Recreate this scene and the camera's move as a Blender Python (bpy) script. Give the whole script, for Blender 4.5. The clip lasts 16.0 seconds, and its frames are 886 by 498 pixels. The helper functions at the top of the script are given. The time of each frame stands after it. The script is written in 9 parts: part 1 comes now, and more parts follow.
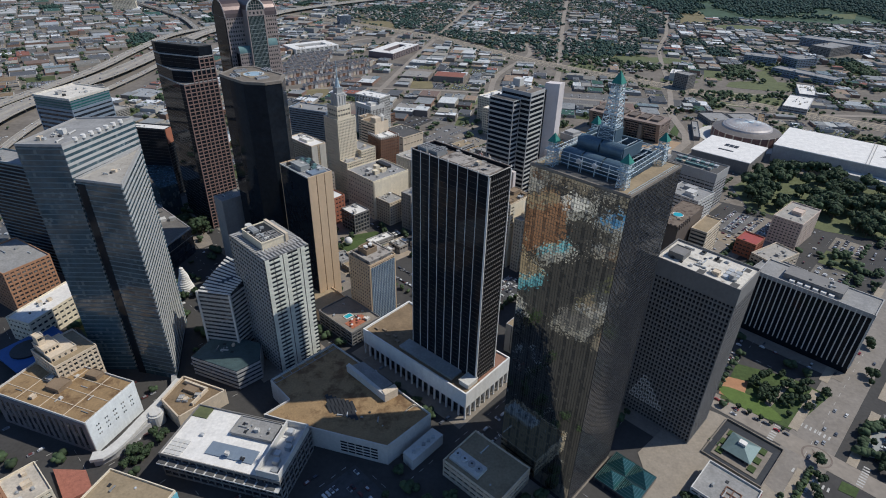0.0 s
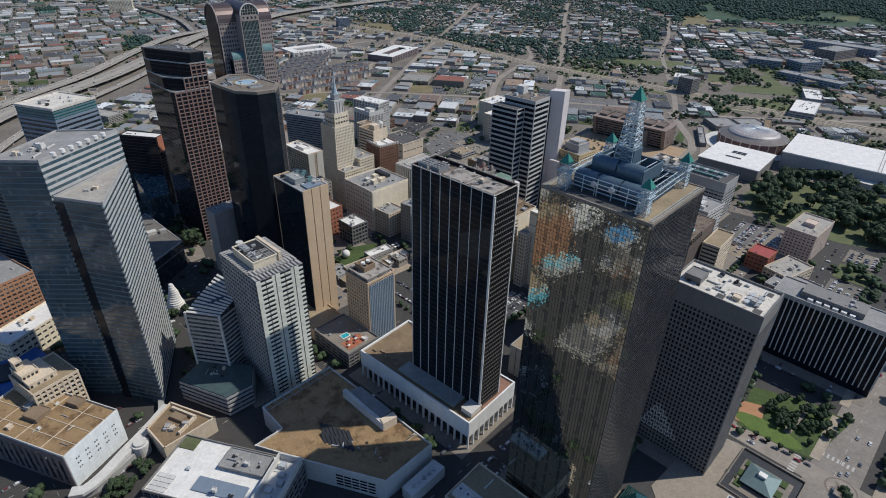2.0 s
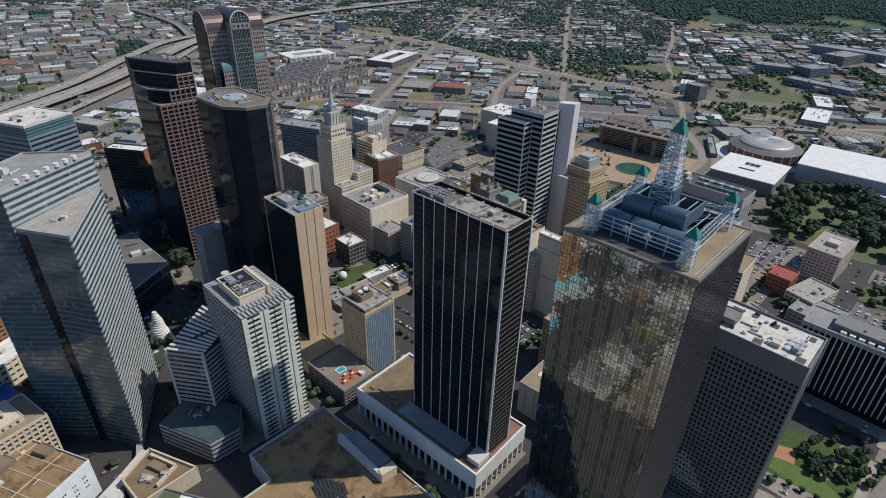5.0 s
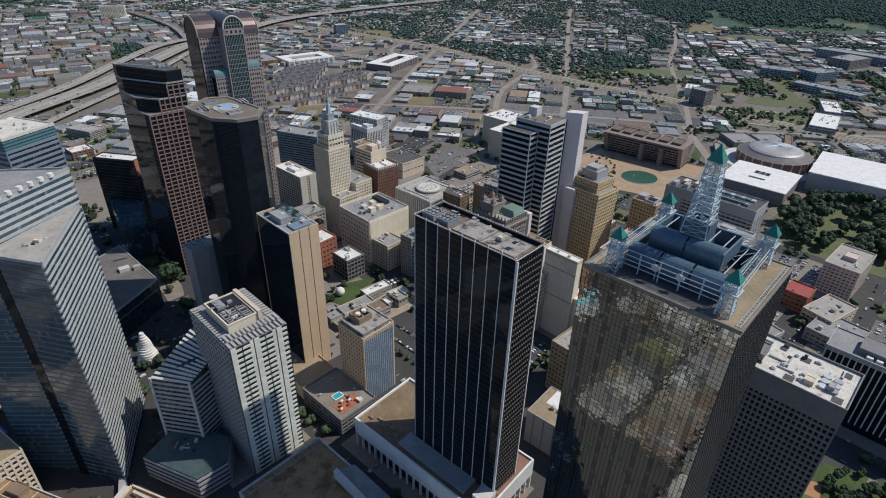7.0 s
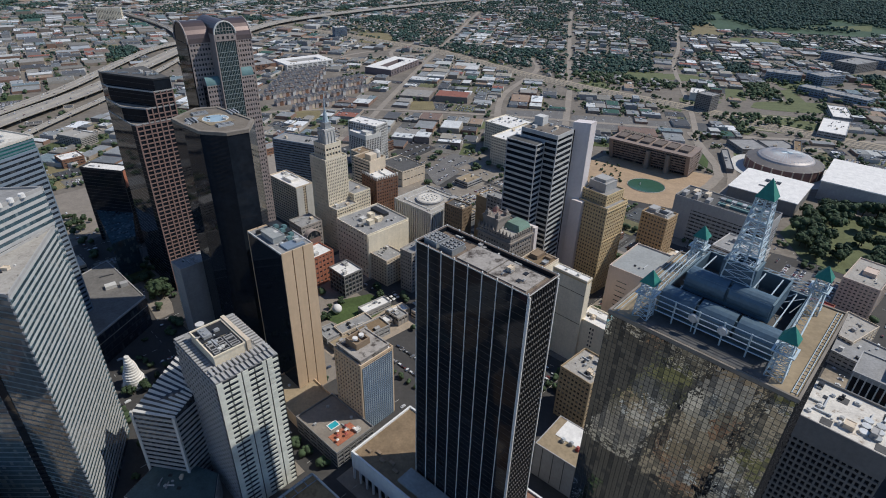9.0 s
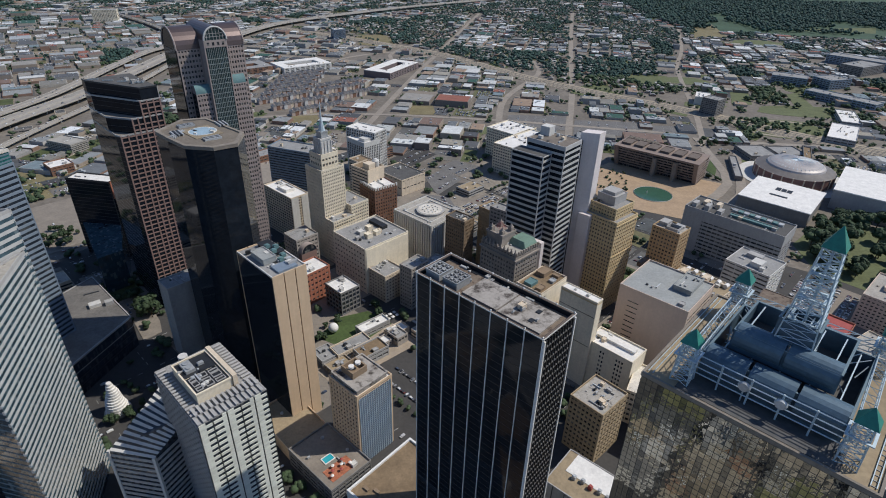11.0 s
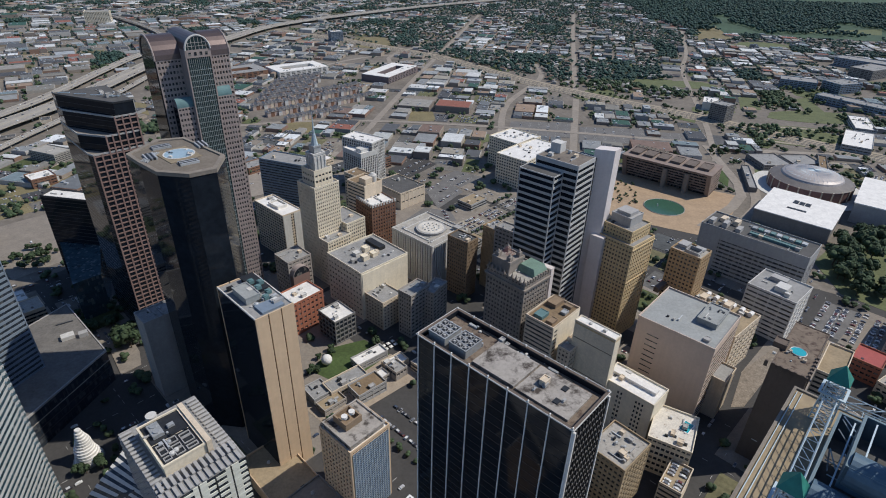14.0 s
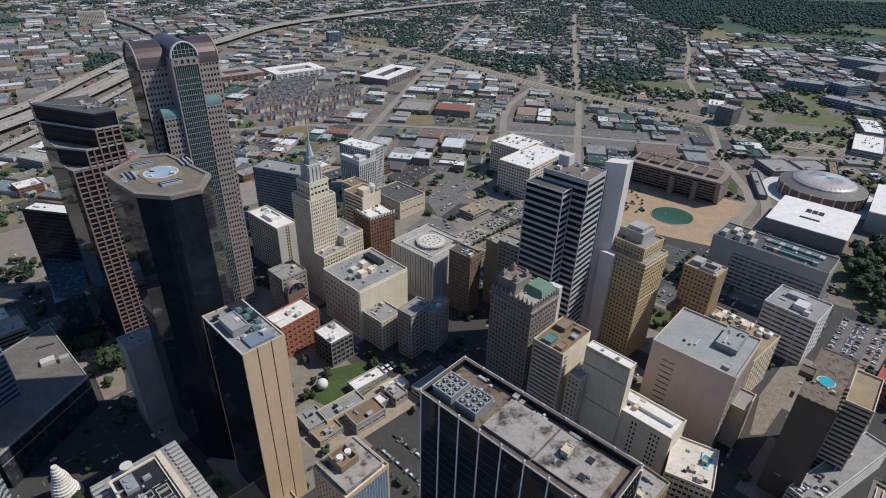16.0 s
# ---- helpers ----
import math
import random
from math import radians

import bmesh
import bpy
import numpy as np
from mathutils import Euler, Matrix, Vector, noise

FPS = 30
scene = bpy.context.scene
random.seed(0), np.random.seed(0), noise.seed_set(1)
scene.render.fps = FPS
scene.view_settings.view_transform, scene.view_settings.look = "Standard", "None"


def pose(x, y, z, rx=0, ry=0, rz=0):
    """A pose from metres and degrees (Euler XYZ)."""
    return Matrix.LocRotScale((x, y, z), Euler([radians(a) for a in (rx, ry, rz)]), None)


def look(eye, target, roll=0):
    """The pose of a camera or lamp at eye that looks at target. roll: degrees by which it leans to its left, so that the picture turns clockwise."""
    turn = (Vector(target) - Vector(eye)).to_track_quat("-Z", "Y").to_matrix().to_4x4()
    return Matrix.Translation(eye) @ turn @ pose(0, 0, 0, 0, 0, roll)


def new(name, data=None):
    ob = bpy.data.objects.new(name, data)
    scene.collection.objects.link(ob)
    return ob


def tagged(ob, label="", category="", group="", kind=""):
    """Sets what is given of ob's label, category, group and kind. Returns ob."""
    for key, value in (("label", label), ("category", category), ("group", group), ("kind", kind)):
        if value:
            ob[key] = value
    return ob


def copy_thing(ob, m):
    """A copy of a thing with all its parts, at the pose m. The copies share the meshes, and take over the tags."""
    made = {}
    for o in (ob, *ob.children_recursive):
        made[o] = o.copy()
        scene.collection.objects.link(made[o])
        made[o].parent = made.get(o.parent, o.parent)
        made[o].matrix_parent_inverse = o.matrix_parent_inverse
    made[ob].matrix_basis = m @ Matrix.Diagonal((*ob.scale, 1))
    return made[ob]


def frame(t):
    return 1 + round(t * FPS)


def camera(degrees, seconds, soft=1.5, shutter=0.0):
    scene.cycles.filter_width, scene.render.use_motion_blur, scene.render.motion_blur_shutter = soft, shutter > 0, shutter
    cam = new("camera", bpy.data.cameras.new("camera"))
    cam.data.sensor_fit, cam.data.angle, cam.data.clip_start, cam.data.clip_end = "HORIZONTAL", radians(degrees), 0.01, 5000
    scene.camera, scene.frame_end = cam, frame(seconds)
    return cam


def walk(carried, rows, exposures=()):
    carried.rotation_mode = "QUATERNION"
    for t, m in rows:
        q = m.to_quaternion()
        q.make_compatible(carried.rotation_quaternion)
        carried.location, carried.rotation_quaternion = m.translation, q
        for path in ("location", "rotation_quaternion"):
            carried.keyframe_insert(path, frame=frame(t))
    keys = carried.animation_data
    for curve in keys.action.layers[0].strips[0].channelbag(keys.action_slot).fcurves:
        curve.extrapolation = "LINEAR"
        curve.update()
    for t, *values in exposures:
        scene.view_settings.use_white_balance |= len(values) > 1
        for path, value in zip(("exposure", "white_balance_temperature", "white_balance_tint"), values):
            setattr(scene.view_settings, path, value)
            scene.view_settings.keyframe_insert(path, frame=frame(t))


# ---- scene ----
# camera: seconds, x, y, height, yaw (left), pitch (up), roll
cam = camera(76.58, 16.0, soft=1.0)
ROWS = [
    (0, 9.64, -106.56, 322.27, 0.199, -30.424, 1.421),
    (1, 8.80, -93.65, 322.24, 0.173, -30.368, 1.432),
    (2, 7.74, -80.66, 322.23, 0.148, -30.304, 1.448),
    (3, 6.52, -67.57, 322.21, 0.124, -30.235, 1.467),
    (4, 5.22, -54.36, 322.17, 0.101, -30.162, 1.490),
    (5, 3.88, -41.00, 322.09, 0.077, -30.088, 1.514),
    (6, 2.54, -27.49, 321.97, 0.052, -30.015, 1.538),
    (7, 1.24, -13.82, 321.81, 0.027, -29.945, 1.563),
    (8, 0.00, 0.00, 321.62, 0.001, -29.881, 1.586),
    (9, -1.18, 13.98, 321.41, -0.027, -29.824, 1.607),
    (10, -2.29, 28.09, 321.19, -0.057, -29.777, 1.625),
    (11, -3.34, 42.33, 321.00, -0.089, -29.743, 1.639),
    (12, -4.37, 56.67, 320.87, -0.124, -29.724, 1.648),
    (13, -5.39, 71.07, 320.82, -0.162, -29.721, 1.650),
    (14, -6.45, 85.52, 320.90, -0.204, -29.737, 1.645),
    (15, -7.60, 99.96, 321.16, -0.249, -29.774, 1.632),
    (16, -8.91, 114.34, 321.66, -0.299, -29.835, 1.609),
]
walk(cam, [(t, pose(x, y, z, 0, 0, yaw) @ pose(0, 0, 0, 90 + pitch) @ pose(0, 0, 0, 0, 0, roll)) for t, x, y, z, yaw, pitch, roll in ROWS], exposures=((0.0, -0.11, 6000, 11), (16.0, -0.05, 6080, 12)))

# world and sun
SUN_AZ, SUN_EL = 8.0, 51.2
world = bpy.data.worlds.new("sky_world")
scene.world = world
world.use_nodes = True
wn = world.node_tree.nodes
sky = wn.new("ShaderNodeTexSky")
sky.sky_type = "NISHITA"
sky.sun_disc = False
sky.dust_density = 0.3
sky.ozone_density = 6.0
sky.sun_elevation = radians(SUN_EL)
sky.sun_rotation = radians(90 - SUN_AZ)
world.node_tree.links.new(sky.outputs[0], wn["Background"].inputs[0])
wn["Background"].inputs[1].default_value = 0.102
sun_data = bpy.data.lights.new("sun", "SUN")
sun_data.energy, sun_data.angle, sun_data.color = 3.95, radians(0.55), (1.0, 0.925, 0.785)
sun = new("sun", sun_data)
sun_dir = Vector((math.cos(radians(SUN_EL)) * math.cos(radians(SUN_AZ)), math.cos(radians(SUN_EL)) * math.sin(radians(SUN_AZ)), math.sin(radians(SUN_EL))))
sun.matrix_world = look(sun_dir * 900, (0, 0, 0))


# ---- materials ----
def mat(name, color, rough=0.8, metal=0.0, var=0.25, size=12.0, fine=1.2, streak=0.0, spec=0.4, rnd=0.0, island=0.0, bump=0.0, dark=(0.0, 0.0)):
    """A weathered surface. var: depth of the stains; size and fine: metres of the two scales; streak: rain streaks; rnd, island: spread between pieces."""
    m = bpy.data.materials.new(name)
    m.use_nodes = True
    nt = m.node_tree
    N, L = nt.nodes, nt.links
    b = N["Principled BSDF"]
    b.inputs["Roughness"].default_value = rough
    b.inputs["Metallic"].default_value = metal
    b.inputs["Specular IOR Level"].default_value = spec
    geo = N.new("ShaderNodeNewGeometry")

    def noise_at(metres, stretch=1.0, detail=4.0):
        mp = N.new("ShaderNodeMapping")
        mp.inputs["Scale"].default_value = (1 / metres, 1 / metres, 1 / metres / stretch)
        L.new(geo.outputs["Position"], mp.inputs["Vector"])
        t = N.new("ShaderNodeTexNoise")
        t.inputs["Scale"].default_value = 1.0
        t.inputs["Detail"].default_value = detail
        t.inputs["Roughness"].default_value = 0.62
        L.new(mp.outputs[0], t.inputs["Vector"])
        return t.outputs["Fac"]

    def math_node(op, a, c):
        n = N.new("ShaderNodeMath")
        n.operation = op
        for i, v in enumerate((a, c)):
            if isinstance(v, float):
                n.inputs[i].default_value = v
            else:
                L.new(v, n.inputs[i])
        return n.outputs[0]

    def spread(v, amount):
        return math_node("ADD", math_node("MULTIPLY", math_node("SUBTRACT", v, 0.5), amount), 1.0)

    f = spread(noise_at(size), 2.4 * var)
    f = math_node("MULTIPLY", f, spread(noise_at(fine), 2.3 * var))
    if streak:
        f = math_node("MULTIPLY", f, spread(noise_at(2.0, 14.0), 2.0 * streak))
    if rnd:
        oi = N.new("ShaderNodeObjectInfo")
        f = math_node("MULTIPLY", f, spread(oi.outputs["Random"], 2.0 * rnd))
    if island:
        f = math_node("MULTIPLY", f, spread(geo.outputs["Random Per Island"], 2.0 * island))
    mix = N.new("ShaderNodeMix")
    mix.data_type = "RGBA"
    mix.blend_type = "MULTIPLY"
    mix.inputs[0].default_value = 1.0
    mix.inputs[6].default_value = (*color, 1)
    comb = N.new("ShaderNodeCombineColor")
    for i in range(3):
        L.new(f, comb.inputs[i])
    L.new(comb.outputs[0], mix.inputs[7])
    L.new(mix.outputs[2], b.inputs["Base Color"])
    if bump:
        bp = N.new("ShaderNodeBump")
        bp.inputs["Strength"].default_value = bump
        bp.inputs["Distance"].default_value = 0.2
        L.new(noise_at(fine * 0.5), bp.inputs["Height"])
        L.new(bp.outputs[0], b.inputs["Normal"])
    return m


def palette_mat(name, colors, rough=0.85, var=0.2, size=14.0, fine=2.0, spec=0.3):
    """One colour of the palette for each separate island of the mesh, weathered."""
    m = mat(name, (1, 1, 1), rough, var=var, size=size, fine=fine, spec=spec)
    nt = m.node_tree
    N, L = nt.nodes, nt.links
    ramp = N.new("ShaderNodeValToRGB")
    ramp.color_ramp.interpolation = "CONSTANT"
    el = ramp.color_ramp.elements
    while len(el) < len(colors):
        el.new(0.5)
    for i, c in enumerate(colors):
        el[i].position = i / len(colors)
        el[i].color = (*c, 1)
    geo = [n for n in N if n.bl_idname == "ShaderNodeNewGeometry"][0]
    mix = [n for n in N if n.bl_idname == "ShaderNodeMix"][0]
    L.new(geo.outputs["Random Per Island"], ramp.inputs[0])
    L.new(ramp.outputs[0], mix.inputs[6])
    return m


def glass_mat(name, color, rough=0.06, ior=1.7, metal=0.0, wob=0.0, blot=0.4, spec=0.5):
    """Reflecting facade glass; wob bends the panes a little."""
    m = mat(name, color, rough, metal, var=blot, size=9.0, fine=3.2, spec=spec, rnd=0.15)
    b = m.node_tree.nodes["Principled BSDF"]
    b.inputs["IOR"].default_value = ior
    if wob:
        N, L = m.node_tree.nodes, m.node_tree.links
        geo = [n for n in N if n.bl_idname == "ShaderNodeNewGeometry"][0]
        t = N.new("ShaderNodeTexNoise")
        t.inputs["Scale"].default_value = 0.22
        t.inputs["Detail"].default_value = 3.0
        L.new(geo.outputs["Position"], t.inputs["Vector"])
        bp = N.new("ShaderNodeBump")
        bp.inputs["Strength"].default_value = wob
        bp.inputs["Distance"].default_value = 0.35
        L.new(t.outputs["Fac"], bp.inputs["Height"])
        L.new(bp.outputs[0], b.inputs["Normal"])
    return m


M_ASPHALT = mat("asphalt", (0.058, 0.055, 0.052), 0.9, var=0.3, size=30, fine=3)
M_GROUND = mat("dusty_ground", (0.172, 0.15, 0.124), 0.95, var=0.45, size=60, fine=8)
M_CONC = mat("concrete", (0.34, 0.32, 0.285), 0.85, var=0.25, size=15, fine=2, streak=0.1)
M_PAVE = mat("paving", (0.225, 0.195, 0.16), 0.9, var=0.3, size=12, fine=2)
M_LAWN = mat("mown_lawn", (0.115, 0.13, 0.06), 0.95, var=0.4, size=18, fine=3)
M_PLAIN = mat("river_plain", (0.05, 0.085, 0.05), 0.95, var=0.5, size=120, fine=14)
M_BROWNWALL = mat("brown_panel_wall", (0.13, 0.10, 0.08), 0.8, var=0.15, size=14, fine=2, streak=0.1)
M_GRASS = mat("grass", (0.06, 0.09, 0.028), 0.95, var=0.45, size=20, fine=2.5)
M_DRYGRASS = mat("dry_grass", (0.19, 0.16, 0.085), 0.95, var=0.35, size=25, fine=4)
M_LEAF = mat("leaves", (0.046, 0.072, 0.033), 0.85, var=0.4, size=9, fine=1.5, island=0.4)
# leaf green for the far trees, cooled to paint in distance haze
M_FARLEAF = mat("haze_tinted_leaves", (0.033, 0.066, 0.052), 0.85, var=0.4, size=14, fine=2.5, island=0.4)
M_BARK = mat("bark", (0.10, 0.075, 0.05), 0.95)
M_WHITE = mat("white_membrane", (0.72, 0.695, 0.65), 0.75, var=0.22, size=9, fine=2)
M_GREYROOF = mat("grey_roof", (0.27, 0.265, 0.255), 0.9, var=0.35, size=10, fine=1.6)
M_TANROOF = mat("tan_gravel_roof", (0.30, 0.235, 0.15), 0.95, var=0.35, size=14, fine=2)
M_BROWNROOF = mat("brown_gravel_roof", (0.21, 0.15, 0.09), 0.95, var=0.4, size=10, fine=1.5)
M_DARKROOF = mat("dark_roof", (0.09, 0.088, 0.085), 0.9, var=0.4, size=10, fine=2)
M_MECH = mat("galvanised_plant", (0.42, 0.43, 0.43), 0.5, 0.3, var=0.25, size=4, fine=0.8, rnd=0.3)
M_DARKMETAL = mat("dark_metal", (0.04, 0.042, 0.045), 0.45, 0.4, var=0.3, size=4)
M_BLACKGLASS = glass_mat("black_glass", (0.013, 0.017, 0.023), 0.05, 1.4, spec=0.18)
M_SMOKE = glass_mat("smoked_glass", (0.024, 0.031, 0.042), 0.07, 1.6)
M_WINDOW = glass_mat("window_glass", (0.022, 0.027, 0.034), 0.1, 1.5)


def blinds_and_glints(m, share, pale):
    """Some windows have a pale blind behind the glass, sky-tinted ones a painted reflection."""
    N, L = m.node_tree.nodes, m.node_tree.links
    geo = [n for n in N if n.bl_idname == "ShaderNodeNewGeometry"][0]
    snap = N.new("ShaderNodeVectorMath")
    snap.operation = "SNAP"
    snap.inputs[1].default_value = (1.9, 1.9, 3.3)
    L.new(geo.outputs["Position"], snap.inputs[0])
    wn_ = N.new("ShaderNodeTexWhiteNoise")
    L.new(snap.outputs[0], wn_.inputs["Vector"])
    ramp = N.new("ShaderNodeValToRGB")
    ramp.color_ramp.elements[0].position = 1.0 - share
    ramp.color_ramp.elements[1].position = 1.0
    L.new(wn_.outputs["Value"], ramp.inputs[0])
    mix = N.new("ShaderNodeMix")
    mix.data_type = "RGBA"
    b = N["Principled BSDF"]
    old = b.inputs["Base Color"].links[0].from_socket
    L.new(ramp.outputs[0], mix.inputs[0])
    L.new(old, mix.inputs[6])
    mix.inputs[7].default_value = (*pale, 1)
    L.new(mix.outputs[2], b.inputs["Base Color"])


blinds_and_glints(M_WINDOW, 0.4, (0.22, 0.21, 0.19))
blinds_and_glints(M_SMOKE, 0.3, (0.09, 0.095, 0.10))


def stained_mat(name, pale, dark, size, edge):
    """Pale roofing with soft dark stains of its own shape."""
    m = mat(name, pale, 0.9, var=0.3, size=7, fine=1.3)
    N, L = m.node_tree.nodes, m.node_tree.links
    geo = [n for n in N if n.bl_idname == "ShaderNodeNewGeometry"][0]
    t = N.new("ShaderNodeTexNoise")
    t.inputs["Scale"].default_value = 1 / size
    t.inputs["Detail"].default_value = 6.0
    t.inputs["Roughness"].default_value = 0.7
    L.new(geo.outputs["Position"], t.inputs["Vector"])
    ramp = N.new("ShaderNodeValToRGB")
    ramp.color_ramp.elements[0].position = edge
    ramp.color_ramp.elements[1].position = edge + 0.12
    L.new(t.outputs["Fac"], ramp.inputs[0])
    mix = N.new("ShaderNodeMix")
    mix.data_type = "RGBA"
    b = N["Principled BSDF"]
    old = b.inputs["Base Color"].links[0].from_socket
    L.new(ramp.outputs[0], mix.inputs[0])
    L.new(old, mix.inputs[6])
    mix.inputs[7].default_value = (*dark, 1)
    L.new(mix.outputs[2], b.inputs["Base Color"])
    return m


M_ELMROOF = stained_mat("weathered_roof_deck", (0.34, 0.31, 0.275), (0.06, 0.048, 0.04), 8.0, 0.49)
M_STAINED = stained_mat("stained_roof_felt", (0.36, 0.335, 0.295), (0.10, 0.09, 0.08), 5.0, 0.57)
M_ROOFCREAM = stained_mat("stained_white_roof", (0.60, 0.56, 0.49), (0.22, 0.16, 0.11), 4.0, 0.58)
M_RUSTY = stained_mat("rust_stained_roof", (0.18, 0.14, 0.105), (0.07, 0.045, 0.035), 4.0, 0.5)
M_BLUEGLASS = glass_mat("blue_glass", (0.05, 0.085, 0.13), 0.08, 1.9)
M_REDGRANITE = mat("red_granite", (0.25, 0.165, 0.14), 0.6, var=0.12, size=10, fine=1.5)
# blue of the reflected sky put into the glass, some panes paler as glints
M_SKYGLASS = glass_mat("sky_tinted_glass", (0.045, 0.08, 0.10), 0.07, 1.7, blot=0.5)
blinds_and_glints(M_SKYGLASS, 0.14, (0.17, 0.21, 0.22))
M_FRAMEBLUE = mat("slate_blue_band", (0.13, 0.185, 0.215), 0.5, 0.1, var=0.2)
M_MIRROR = glass_mat("bronze_mirror_glass", (0.50, 0.505, 0.455), 0.02, 1.5, metal=1.0, wob=0.16, blot=0.12)
M_DULLMIRROR = glass_mat("dull_mirror_glass", (0.27, 0.285, 0.28), 0.05, 1.5, metal=1.0, wob=0.16, blot=0.15)
M_MULLION = mat("mullion", (0.05, 0.05, 0.052), 0.5, 0.3, var=0.2, size=5)
M_MARBLE = mat("white_marble", (0.74, 0.73, 0.70), 0.5, var=0.12, size=8, fine=2, streak=0.12)
M_WHITECONC = mat("pale_concrete", (0.56, 0.545, 0.51), 0.8, var=0.16, size=12, fine=2, streak=0.12)
M_GREYCONC = mat("grey_concrete", (0.36, 0.35, 0.335), 0.8, var=0.18, size=12, fine=2, streak=0.12)
M_DARKCONC = mat("brown_grey_concrete", (0.20, 0.192, 0.182), 0.8, var=0.2, size=12, fine=2, streak=0.1)
M_TAN = mat("tan_panel", (0.57, 0.42, 0.275), 0.75, var=0.1, size=14, fine=3, streak=0.1)
M_BEIGE = mat("beige_masonry", (0.61, 0.51, 0.385), 0.85, var=0.18, size=12, fine=1.5, streak=0.12)
M_CREAM = mat("cream_masonry", (0.72, 0.635, 0.485), 0.85, var=0.16, size=12, fine=1.5, streak=0.12)
M_RIB = mat("grey_white_stripe", (0.44, 0.435, 0.42), 0.75, var=0.15, size=12, fine=2, streak=0.1)
M_HONEY = mat("honey_masonry", (0.56, 0.43, 0.245), 0.85, var=0.16, size=12, fine=1.5, streak=0.12)
M_ROSE = mat("rose_beige_panel", (0.58, 0.465, 0.38), 0.8, var=0.1, size=14, fine=2, streak=0.1)
M_SLATEROOF = mat("blue_grey_roof", (0.30, 0.31, 0.30), 0.9, var=0.25, size=12, fine=2)
M_GOLD = mat("golden_brick", (0.40, 0.28, 0.155), 0.85, var=0.18, size=10, fine=1, streak=0.1)
M_BRICK = mat("brown_brick", (0.22, 0.12, 0.078), 0.9, var=0.2, size=10, fine=0.8)
M_REDBRICK = mat("red_brick", (0.36, 0.14, 0.085), 0.9, var=0.2, size=10, fine=0.8)
M_ORANGEBRICK = mat("orange_brick", (0.40, 0.215, 0.125), 0.9, var=0.2, size=10, fine=0.8)
M_DARKBRICK = mat("dark_brown_brick", (0.24, 0.175, 0.115), 0.9, var=0.25, size=8, fine=0.8)
M_PINK = mat("pink_granite", (0.33, 0.275, 0.25), 0.6, var=0.12, size=10, fine=1.5)
M_HOTEL = mat("sooty_brown_stone", (0.275, 0.24, 0.205), 0.85, var=0.25, size=8, fine=1.2, streak=0.2)
M_STONE = mat("grey_limestone", (0.36, 0.325, 0.285), 0.85, var=0.2, size=9, fine=1.2, streak=0.15)
M_BLUEGREY = mat("blue_grey_panel", (0.22, 0.27, 0.33), 0.5, 0.2, var=0.15, size=5)
M_STEEL = mat("white_painted_steel", (0.46, 0.545, 0.585), 0.45, 0.2, var=0.15, size=3)
M_GREEN = mat("green_copper", (0.035, 0.20, 0.155), 0.55, 0.1, var=0.25, size=3)
M_VAULT = mat("copper_brown_roof", (0.12, 0.09, 0.085), 0.35, 0.5, var=0.2, size=10)
M_WATER = mat("pool_water", (0.04, 0.36, 0.42), 0.1, var=0.1, size=5)
M_POND = mat("green_pond", (0.045, 0.105, 0.07), 0.15, var=0.2, size=8)
M_REDROOF = mat("red_roof", (0.33, 0.07, 0.06), 0.7, var=0.2, size=6)
M_BLUEROOF = mat("blue_canopy", (0.03, 0.10, 0.30), 0.5, var=0.2, size=8)
M_TEAL = mat("teal_metal_roof", (0.12, 0.21, 0.215), 0.75, 0.1, var=0.2, size=6)
M_LINE = mat("road_paint", (0.45, 0.44, 0.41), 0.8, var=0.45, size=3, fine=0.5)
M_WALKWAY = mat("tan_walkway", (0.33, 0.28, 0.215), 0.9, var=0.3, size=6, fine=1.2)
M_DIRT = mat("orange_dirt", (0.40, 0.21, 0.11), 0.95, var=0.25)


# ---- mesh helpers ----
def mesh_from(name, verts, faces, materials, idx=None, smooth=False):
    me = bpy.data.meshes.new(name)
    me.from_pydata(verts, [], faces)
    for m in materials:
        me.materials.append(m)
    if idx is not None:
        me.polygons.foreach_set("material_index", idx)
    if smooth:
        me.polygons.foreach_set("use_smooth", [True] * len(faces))
    me.update()
    return me


CUBE = ((0, 3, 2, 1), (4, 5, 6, 7), (0, 1, 5, 4), (1, 2, 6, 5), (2, 3, 7, 6), (3, 0, 4, 7))


